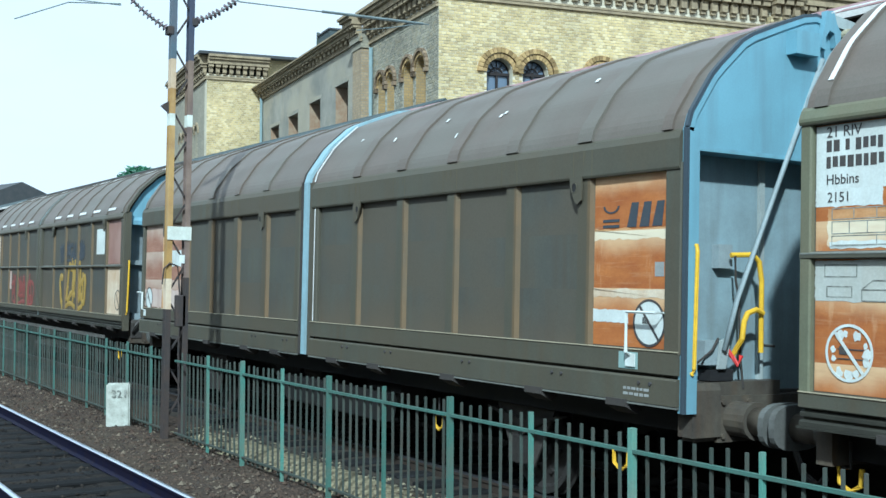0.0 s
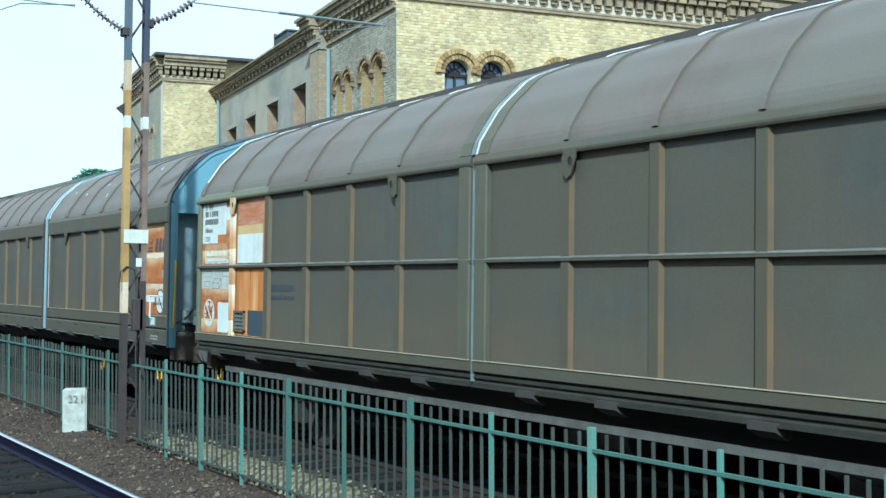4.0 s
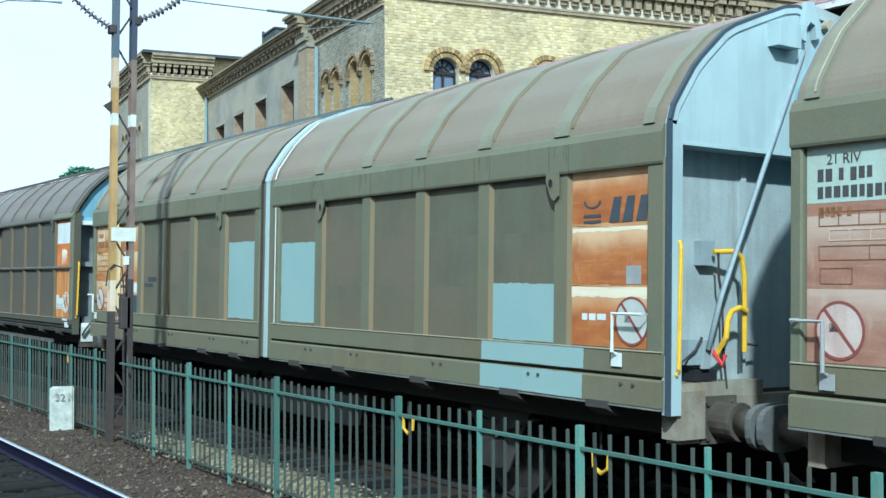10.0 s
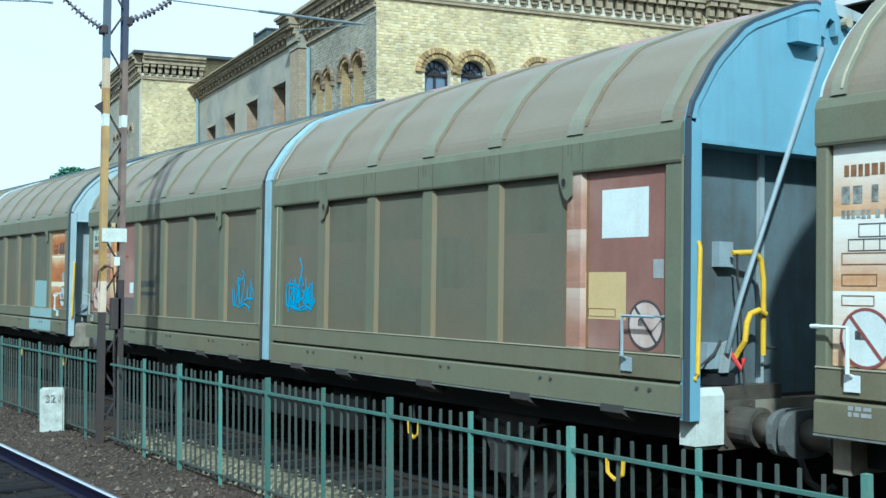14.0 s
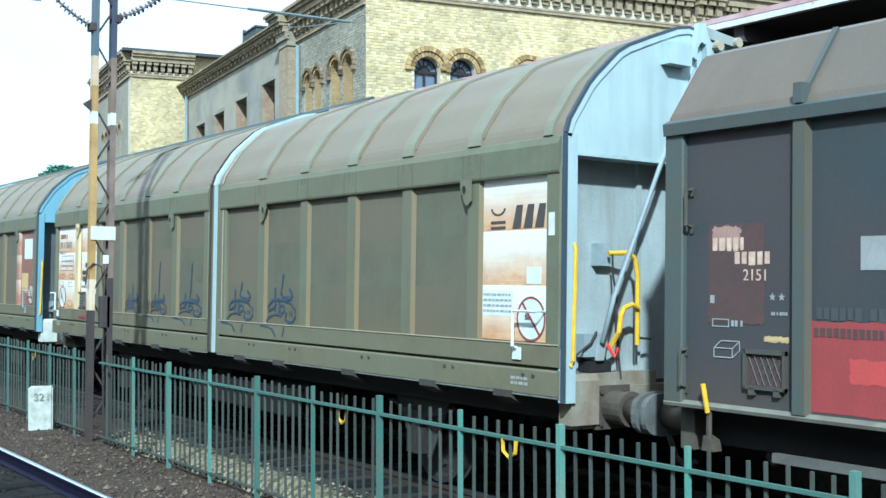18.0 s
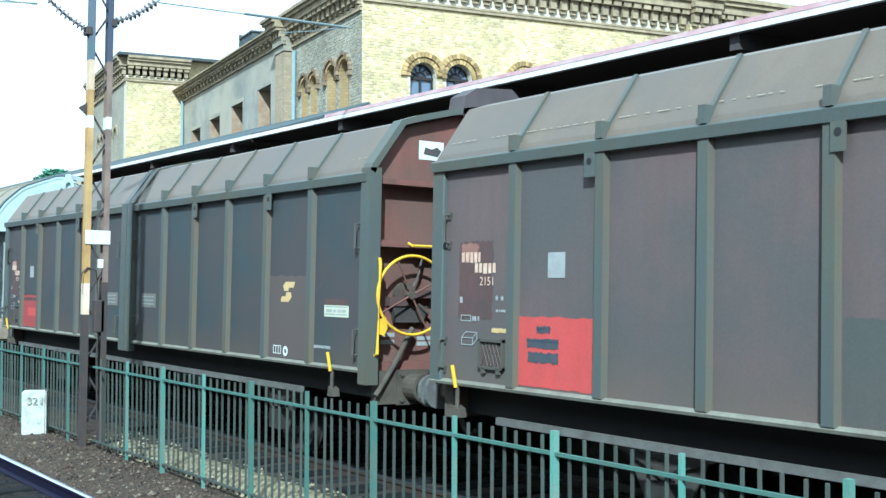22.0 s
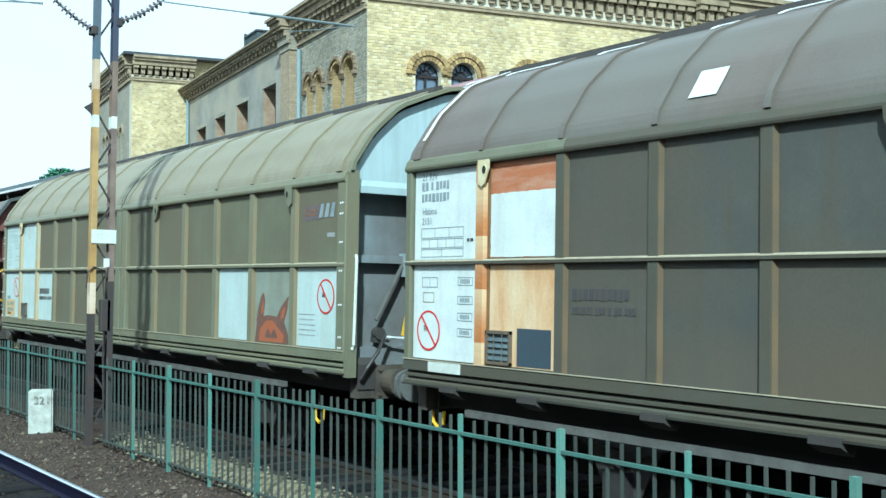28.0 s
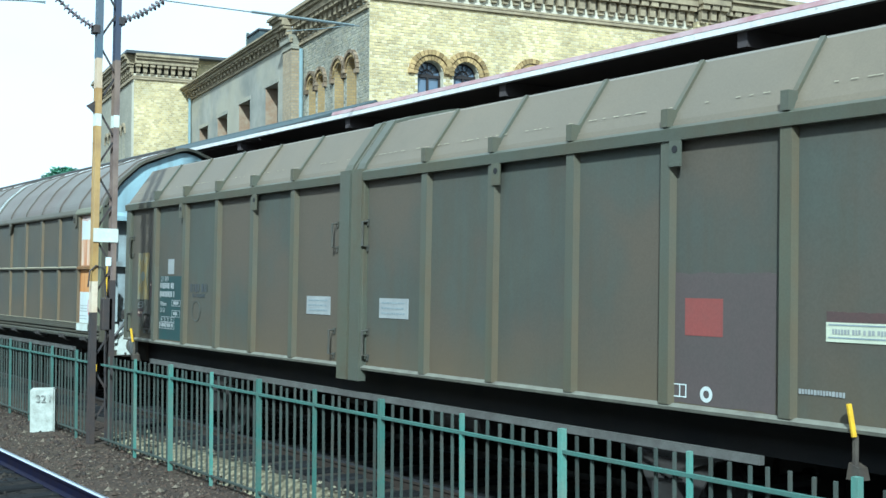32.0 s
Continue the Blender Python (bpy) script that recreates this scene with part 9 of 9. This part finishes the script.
for w, x0, x1, zt, sp in ((wl_, -3.5, -2.86, 1.92, 0.5), (wl_, -2.39, -1.76, 1.93, 1.55), (wl_, -1.28, -0.48, 1.95, 1.3), (wr, 0.4, 1.14, 2.02, 0.25), (wr, 1.55, 2.29, 2.06, 0.38)):
    tag(w, x0, x1, 1.62, zt, sp, M["spray_dark"])
sheet(wr, 11, 1.62, 3.09, M["white_boards"], label="bleached panel fading from white to orange")
emblem(wr, 6.52, 2.69, M["ink"])
hump_sign(wr, 6.7, 1.82, 0.2, M["red_dull"], M["white"])
step_handle(wr, 6.58, 6.9, 1.58, 1.89, M["white"])
plate(wr, 5.97, 6.44, 1.84, 2.07, M["white"], "notice", d=0.004, amp=0.01)
bars(wr, 6.0, 6.42, 2.04, 4, 0.05, 0.022, M["plate"], 4)
plate(wr, 6.63, 6.83, 2.13, 2.28, M["white"], "notice", d=0.006)
plate(wr, 6.98, 7.06, 2.55, 2.75, M["whiteband"], "notice", d=0.053)
bars(wr, 6.5, 6.75, 1.31, 2, 0.045, 0.028, M["plate"], 6, d=0.073)


def flat_marks(wl_, wr, red, green=False, seed=1):
    """Stencils, notice plates, vent and patches of an angled-roof wagon."""
    if green:
        plate(wl_, -6.67, -6.2, 1.87, 2.59, M["ochre"], "stained_board", "stained ochre square board", d=0.005, amp=0.006)
        for sx in (-1, 1):
            bm = bmesh.new()
            prism(bm, [(-6.435 + sx * 0.1, 2.23), (-6.435 + sx * 0.225, 2.52), (-6.435 + sx * 0.225, 1.94)], FACE - 0.0072, FACE - 0.005, "y")
            part("stain", bm, M["ochre_light"], wl_)
        bm = bmesh.new()
        disc(bm, -6.45, 2.23, 0, 0.075, FACE - 0.0075)
        part("stain", bm, M["bleached_green"], wl_)
        plate(wl_, -6.15, -5.95, 1.9, 2.15, M["rust_dark"], "paint_patch", d=0.004, amp=0.01)
        star(wl_, -6.11, 2.1, 0.03, M["stencil_cream"])
        star(wl_, -6.03, 2.1, 0.03, M["stencil_cream"])
        plate(wl_, -6.66, -6.42, 1.6, 1.72, M["rust_dark"], "paint_patch", d=0.004, amp=0.006)
        bars(wl_, -6.62, -6.44, 1.68, 1, 0.1, 0.035, M["stencil_cream"], 5, glyph=True)
        crate_sign(wl_, -6.62, -6.4, 1.74, 1.83, M["plate"])
        plate(wl_, -5.73, -4.83, 1.29, 2.23, M["greenpatch"], "lettering_field", "dark green lettering field", d=0.004)
        word(wl_, "21 RIV", -5.54, 2.15, 0.11, M["plate"])
        bars(wl_, -5.72, -5.2, 2.13, 1, 0.1, 0.09, M["plate"], 4, glyph=True)
        bars(wl_, -5.73, -5.17, 2.005, 1, 0.1, 0.09, M["plate"], 8, glyph=True)
        word(wl_, "Hbbins", -5.58, 1.79, 0.09, M["plate"])
        word(wl_, "2151", -5.6, 1.69, 0.1, M["plate"])
        outline(wl_, -5.26, -4.93, 1.79, 1.88, M["plate"], cells=2)
        outline(wl_, -5.25, -4.95, 1.63, 1.73, M["plate"], cells=2)
        outline(wl_, -5.66, -5.15, 1.55, 1.63, M["plate"], cells=4)
        for k, ch in enumerate("ABCD"):
            word(wl_, ch, -5.62 + 0.1275 * k, 1.57, 0.055, M["plate"])
        bars(wl_, -5.7, -5.17, 1.53, 1, 0.05, 0.055, M["plate"], 11, glyph=True)
        bars(wl_, -5.2, -4.98, 1.86, 1, 0.05, 0.05, M["plate"], 12, glyph=True)
        bars(wl_, -5.2, -5.0, 1.705, 1, 0.05, 0.05, M["plate"], 13, glyph=True)
        outline(wl_, -5.72, -5.15, 1.45, 1.545, M["plate"], cells=5)
        plate(wl_, -5.43, -5.21, 2.26, 2.48, M["plate"], "notice", d=0.006)
        bars(wl_, -4.58, -3.98, 2.12, 1, 0.13, 0.12, M["ink_faint"], 6, glyph=True)
        bars(wl_, -4.5, -4.05, 1.98, 1, 0.13, 0.05, M["ink_faint"], 5, glyph=True)
        ring(wl_, -4.36, 1.74, 0.13, 0.15, M["flat_dust"])
    else:
        plate(wl_, -6.72, -6.2, 1.86, 2.58, M["rust_dark"], "paint_patch", d=0.004, amp=0.012)
        plate(wl_, -6.68, -6.42, 2.4, 2.56, M["redbrown"], "paint_patch", d=0.0046, amp=0.015)
        bars(wl_, -6.68, -6.39, 2.48, 1, 0.1, 0.1, M["stencil_cream"], 3, glyph=True)
        bars(wl_, -6.47, -6.13, 2.375, 1, 0.1, 0.1, M["stencil_cream"], 4, glyph=True)
        word(wl_, "2151", -6.28, 2.17, 0.115, M["stencil_cream"])
        bars(wl_, -6.7, -6.66, 2.06, 1, 0.16, 0.06, M["plate"], 6)
        star(wl_, -6.13, 2.055, 0.03, M["plate"])
        star(wl_, -6.05, 2.055, 0.03, M["plate"])
        bars(wl_, -6.14, -5.98, 1.95, 1, 0.1, 0.025, M["plate"], 5, glyph=True)
        bars(wl_, -6.5, -6.35, 1.88, 1, 0.1, 0.045, M["plate"], 5, glyph=True)
        outline(wl_, -6.68, -6.52, 1.83, 1.89, M["plate"])
        plate(wl_, -6.2, -5.99, 1.74, 1.78, M["ochre_pale"], "stencil", d=0.005, amp=0.006)
        crate_sign(wl_, -6.66, -6.42, 1.61, 1.73, M["plate"])
        plate(wl_, -5.42, -5.2, 2.24, 2.46, M["plate"], "notice", d=0.006)
        plate(wl_, -5.81, -4.84, 1.29, 1.9, M["redpatch"] if seed == 2 else M["red_deep"], "red_field", "faded red square field", d=0.004, amp=0.008)
        if seed == 2:
            for x0, x1, z0, z1 in ((-5.56, -5.38, 1.76, 1.82), (-5.69, -5.27, 1.63, 1.71), (-5.67, -5.27, 1.5, 1.59)):
                plate(wl_, x0, x1, z0, z1, M["inkblue"], "blotted_word", "dark blotted writing", d=0.007, amp=0.01)
        else:
            bars(wl_, -5.76, -4.95, 1.99, 1, 0.12, 0.09, M["ink_faint"], 4, glyph=True)
            bars(wl_, -5.78, -4.9, 1.855, 1, 0.12, 0.07, M["rust_dark"], 9, glyph=True)
            plate(wl_, -5.5, -4.95, 1.5, 1.66, M["redpatch"], "paint_patch", d=0.006, amp=0.01)
    vent(wl_, -6.37, -6.0, 1.4, 1.68, "rust_dark")
    for x in (-6.3, -6.08):
        bm = bmesh.new()
        box(bm, x - 0.02, x + 0.03, FACE - 0.035, FACE, 1.36, 1.41)
        part("vent_lug", bm, M["eye_steel"], wl_)
    nl, nr = {1: (-1.1, 0.52), 2: (-1.17, 0.5), 3: (-1.1, 0.52)}[seed]
    for w, x in ((wl_, nl), (wr, nr)):
        plate(w, x, x + 0.56, 1.79, 2.0, {1: M["notice_dull"], 2: M["notice_white"], 3: M["plate"]}[seed], "notice_plate", "notice plate with grey writing", d=0.008)
        bars(w, x + 0.05, x + 0.5, 1.96, 3, 0.055, 0.018, M["plate"] if seed == 2 else M["ink_pale"], 5, d=0.011)
    if red:
        plate(wr, 4.66, 5.75, 1.28, 2.26, M["redbrown_faint"], "paint_patch", d=0.003, amp=0.01)
    plate(wr, 6.17, 6.7, 1.92, 2.0, M["rust_dark"], "paint_patch", d=0.004, amp=0.004)
    plate(wr, 6.17, 6.7, 1.8, 1.93, M["notice_cream"], "notice_plate", "pale notice strip", d=0.008)
    for z in (1.915, 1.83):
        bm = bmesh.new()
        box(bm, 6.19, 6.68, FACE - 0.0105, FACE - 0.008, z - 0.006, z + 0.004)
        part("ruled_line", bm, M["ink_pale"], wr)
    bars(wr, 6.22, 6.66, 1.885, 1, 0.05, 0.035, M["plate"], 3, d=0.011, glyph=True)
    ring(wr, 5.12 if green else 5.25, 1.36, 0.03, 0.06, M["white"])
    o = 4.72 if green else 4.93
    outline(wr, o, o + 0.2, 1.32, 1.42, M["white"], cells=3)
    bars(wr, 5.95, 6.35, 1.47, 1, 0.1, 0.035, M["plate"], 2, glyph=True)


root, wl_, wr = wagon(6, "flat", SLATE, "blue", "dark slate sliding-wall wagon with angled roof and a red field")
flat_marks(wl_, wr, True, seed=1)
angular_mark(wr, 5.1, "ochre_pale")

root, wl_, wr = wagon(7, "flat", PLUM, "blue", "faded plum sliding-wall wagon with angled roof, red field and white notices")
flat_marks(wl_, wr, False, seed=2)
angular_mark(wr, 5.15, "cream")
plate(wr, 1.28, 1.8, 1.22, 1.262, M["redpatch"], "paint_patch", d=0.064)
for z, k, x in ((2.86, 3, 6.97), (2.62, 5, 6.96), (2.38, 9, 6.98), (2.2, 12, 7.0)):
    scrawl(wr, x, x + 0.1, z, z + 0.14, M["chip"], k, 0.008)

# barred wagon with pale front half
for k, top in ((4, 1.98), (5, 1.9), (7, 2.03), (8, 2.06), (9, 2.05), (10, 2.03), (11, 2.02)):
    a, b = bay(k)
    plate(wr if k > 5 else wl_, a, b, 1.28, top, M["tide"], "grime_film", "film of green-grey grime", d=0.0022, amp=0.009)
for pts in (((6.98, 3.03), (7.1, 3.02), (7.0, 2.9), (7.1, 2.87)), ((7.1, 2.76), (6.99, 2.7), (7.08, 2.62), (7.0, 2.55), (7.1, 2.5)), ((7.02, 2.74), (7.05, 2.48), (7.12, 2.4)),
            ((7.02, 2.42), (7.1, 2.36), (7.15, 2.42)), ((7.0, 2.27), (7.16, 2.24)), ((6.99, 2.25), (6.975, 2.1))):
    bm = bmesh.new()
    tube(bm, [(x + 0.035, -1.5065, z) for x, z in pts], 0.014, 4)
    bmesh.ops.scale(bm, vec=(1, 0.15, 1), space=Matrix.Translation((0, 1.5065, 0)), verts=bm.verts)
    part("chalk_stroke", bm, M["ledge"], root, "pale scribble on the corner post")

root, wl_, wr = wagon(8, "barred", ("pale_mid", "pale_beam", "pale"), "blue_pale", "pale green sliding-wall wagon with white panels", chips=0)
for k in (0, 1):
    sheet(wl_, k, 1.42, 3.29, M["panel_white"], label="plain white panel")
a, b = bay(0)
outline(wl_, -6.9, -6.25, 3.09, 3.19, M["ink_pale"], cells=4, w=0.006)
outline(wl_, -6.9, -6.25, 2.96, 3.06, M["ink_pale"], cells=3, w=0.006)
bars(wl_, -6.14, -6.03, 3.08, 1, 0.1, 0.03, M["ink_pale"], 2)
for z in (2.87, 2.72, 2.56):
    outline(wl_, -6.88, -6.62, z - 0.08, z, M["ink_pale"], w=0.005)
for z in (2.9, 2.66):
    outline(wl_, -6.36, -6.1, z - 0.08, z, M["ink_pale"], w=0.005)
bars(wl_, -6.3, -6.16, 2.42, 1, 0.1, 0.04, M["ink_pale"], 6, glyph=True)
hump_sign(wl_, -6.2, 2.03, 0.2, M["redpaint"], M["panel_white"])
plate(wl_, a + 0.04, -6.32, 1.44, 1.77, M["ochre_pale"], "paint_patch", d=0.005, amp=0.012)
bars(wl_, -6.88, -6.66, 1.85, 1, 0.1, 0.07, M["ink_pale"], 3, glyph=True)
bars(wl_, -6.88, -6.4, 1.73, 2, 0.12, 0.08, M["ink_worn"], 5, glyph=True)
word(wl_, "Hbbins", -6.72, 1.47, 0.09, M["ink"])
outline(wl_, -5.42, -5.3, 3.0, 3.2, M["ochre_pale"], w=0.008)
vent(wl_, -5.76, -5.42, 1.45, 1.72)
sheet(wl_, 2, 1.42, 2.34, M["panel_white"], label="white lower panel with dark writing")
bars(wl_, -4.6, -3.96, 2.02, 1, 0.1, 0.11, M["ink"], 2, glyph=True)
bars(wl_, -4.6, -3.84, 1.87, 1, 0.1, 0.07, M["ink"], 3, glyph=True)
sheet(wr, 9, 1.42, 2.34, M["panel_white"], label="white lower panel")
sheet(wr, 10, 1.42, 2.34, M["bleached_green"], label="bleached grey-green lower panel with orange spray shapes")
for pts, key, y in (
        ([(4.83, 1.425), (5.74, 1.425), (5.72, 1.55), (5.62, 1.68), (5.5, 1.74), (5.2, 1.76), (5.02, 1.74), (4.88, 1.66)], "spray_umber", 0.006),
        ([(4.86, 1.66), (5.06, 1.74), (5.1, 1.95), (5.05, 2.04), (4.98, 2.0), (4.9, 1.82)], "spray_umber", 0.005),
        ([(5.42, 1.74), (5.62, 1.68), (5.7, 1.85), (5.73, 2.0), (5.68, 1.98), (5.52, 1.86)], "spray_umber", 0.005),
        ([(5.0, 1.76), (5.06, 1.8), (5.06, 1.94), (5.0, 1.85)], "spray_orange", 0.0075),
        ([(5.52, 1.72), (5.62, 1.74), (5.66, 1.88), (5.56, 1.82)], "spray_orange", 0.0075),
        ([(4.95, 1.43), (5.6, 1.43), (5.62, 1.52), (5.45, 1.62), (5.3, 1.7), (5.12, 1.68), (4.98, 1.58)], "spray_orange", 0.0075),
        ([(5.12, 1.52), (5.2, 1.6), (5.28, 1.52), (5.36, 1.6), (5.44, 1.52), (5.44, 1.48), (5.12, 1.48)], "spray_umber", 0.009)):
    bm = bmesh.new()
    prism(bm, pts, FACE - y, FACE - y + 0.002, "y")
    part("spray_shape", bm, M[key], wr)
sheet(wr, 11, 1.42, 2.34, M["panel_white"], label="white lower panel with a crossed-out sign")
hump_sign(wr, 6.64, 2.01, 0.2, M["redpaint"], M["panel_white"])
bars(wr, 6.0, 6.4, 1.8, 5, 0.06, 0.012, M["plate"], 4)
plate(wr, 6.05, 6.5, 2.9, 3.08, M["mauve_patch"], "paint_patch", d=0.004, amp=0.014)
bars(wr, 6.1, 6.4, 3.02, 2, 0.05, 0.02, M["rust_ink"], 7)
for k in range(3):
    bm = bmesh.new()
    x = 6.44 + 0.13 * k
    prism(bm, [(x, 2.92), (x + 0.09, 2.92), (x + 0.12, 3.08), (x + 0.05, 3.08)], FACE - 0.008, FACE - 0.006, "y")
    part("faded_block", bm, M["ink_pale"], wr)
plate(wr, 6.64, 6.81, 2.69, 2.74, M["plate"], "notice", d=0.005)
plate(wr, 6.92, 6.938, 1.5, 1.9, M["red_dull"], "paint_smear", d=0.004, amp=0.006)
for z in (1.44, 1.56, 1.92, 2.3, 2.62, 2.94, 3.06):
    for dx in (0, 0.045):
        again("rivet", "rivet", lambda b: tube(b, [(0, FACE - 0.058, 0), (0, FACE - 0.05, 0)], 0.013, 6), M["chip"], wr, (7.02 + dx, 0, z))
        again("rivet", "rivet", lambda b: tube(b, [(0, FACE - 0.058, 0), (0, FACE - 0.05, 0)], 0.013, 6), M["chip"], wl_, (-7.1 + dx, 0, z))
for x in (-5.87, -4.73):
    barred_strip(wl_, x, "pale_stain")

# barred wagon, white and rusty panels
root, wl_, wr = wagon(9, "barred", GREY, "blue_light", "brown sliding-wall wagon with white lettered and rusty panels", white_step=True, chips=1)
sheet(wl_, 0, 1.42, 3.29, M["white"], label="white lettered panel")
a, b = bay(0)
word(wl_, "21 RIV", -6.76, 3.2, 0.1, M["ink_pale"])
bars(wl_, -6.9, -6.43, 3.18, 2, 0.115, 0.085, M["ink_pale"], 5, glyph=True)
word(wl_, "Hbbins", -6.76, 2.86, 0.09, M["ink_pale"])
word(wl_, "2151", -6.8, 2.76, 0.09, M["ink_pale"])
for z0, z1, n in ((2.62, 2.72, 3), (2.52, 2.61, 5), (2.43, 2.51, 2)):
    outline(wl_, -6.9, -6.18, z0, z1, M["ink_pale"], cells=n, w=0.005)
bars(wl_, -6.12, -6.02, 2.6, 1, 0.1, 0.03, M["ink"], 3)
outline(wl_, -6.87, -6.6, 2.13, 2.23, M["ink_pale"], cells=2, w=0.006)
outline(wl_, -6.85, -6.66, 1.98, 2.08, M["ochre"], w=0.006)
for z in (2.23, 2.05, 1.89, 1.74):
    outline(wl_, -6.26, -6.02, z - 0.08, z, M["ink_pale"], w=0.006)
    bars(wl_, -6.22, -6.06, z - 0.02, 1, 0.1, 0.04, M["ink_pale"], 3, glyph=True)
hump_sign(wl_, -6.745, 1.7, 0.2, M["redpaint"], M["white"])
sheet(wl_, 1, 2.41, 3.29, M["rust_scuffed"], label="rusty panel with a white patch")
sheet(wl_, 1, 1.42, 2.34, M["rust_faded"], label="bleached rusty panel")
plate(wl_, -5.75, -4.83, 2.415, 3.0, M["white"], "paint_patch", d=0.005, amp=0.005)
vent(wl_, -5.78, -5.41, 1.43, 1.74)
plate(wl_, -5.34, -4.87, 1.43, 1.77, M["navy"], "paint_patch", d=0.006)
plate(wl_, -6.67, -6.13, 1.3, 1.403, M["whiteband"], "notice", d=0.06)
bars(wl_, -4.6, -3.9, 2.13, 1, 0.1, 0.1, M["ink"], 2, glyph=True)
bars(wl_, -4.6, -3.84, 1.98, 1, 0.1, 0.065, M["ink"], 3, glyph=True)
sheet(wr, 11, 2.41, 3.29, M["rust_bright"], label="orange rusty panel with white bands")
sheet(wr, 11, 3.2, 3.285, M["pinkwhite"], "paint_patch", d=0.0045, amp=0.01, inset=0.02)
sheet(wr, 11, 2.87, 3.2, M["white"], "paint_patch", d=0.005, amp=0.012)
sheet(wr, 11, 2.415, 2.89, M["rust_drip"], "paint_patch", d=0.0045, amp=0.004)
sheet(wr, 11, 1.9, 2.34, M["rust_streaked"], label="orange rusty panel")
a, b = bay(11)
bm = bmesh.new()
prism(bm, [(FACE, 2.345), (FACE - 0.064, 2.35), (FACE - 0.064, 2.39), (FACE, 2.405)], a, b)
part("stained_bar", bm, M["rust_edge"], wr, "rusty middle bar")
plate(wr, 5.84, b, 1.41, 1.95, M["white"], "painted_panel", "white panel with a red crossed-out sign", d=0.006)
hump_sign(wr, 6.62, 1.69, 0.2, M["redpaint"], M["white"])
bars(wr, 6.0, 6.38, 1.72, 3, 0.05, 0.014, M["plate"], 4, d=0.009)
bars(wr, 5.95, 6.38, 1.54, 2, 0.05, 0.012, M["ink_pale"], 8, d=0.009)
plate(wr, 5.98, 6.57, 1.28, 1.403, M["whiteband"], "notice", d=0.06)
barred_seams(wr, (5.96, ), "rust_edge")
barred_seams(wl_, (-5.77, ), "rust_edge")
bm = bmesh.new()
shell(bm, [(y * 1.006, z + 0.012) for y, z in fp[4:9]], -3.34, -3.06, 0.004)
part("roof_patch", bm, M["white"], wl_, "white patch on the roof")
barred_strip(wl_, -5.87, "rust_worn")

# last wagon, angled roof with a green lettering field
root, wl_, wr = wagon(10, "flat", UMBER, "blue", "slate grey angled-roof wagon with ochre board and green lettering field")
flat_marks(wl_, wr, True, green=True, seed=3)
plate(wr, 4.9, 5.27, 1.79, 2.07, M["red_dull"], "paint_patch", "faded red square", d=0.005)


def motions():
    for ob, x in WAGONS:
        walk(ob, [(t, pose(x - travelled(t), TRACK_Y, 0, -1.1, 0, 0)) for t in range(0, 33)])
    # the wheels roll: a row about every quarter turn at most
    rows, t, last = [(0.0, 0.0)], 0.0, 0.0
    for k in range(1, 32 * 30 + 1):
        t = k / 30
        a = travelled(t) / 0.46
        if a - rows[-1][1] > 1.05 or k == 32 * 30:
            rows.append((t, a))
    for ax, sx in WHEELSETS:
        walk(ax, [(t, Matrix.Translation((sx, 0, 0.46)) @ Matrix.Rotation(-a, 4, "Y")) for t, a in rows])


motions()
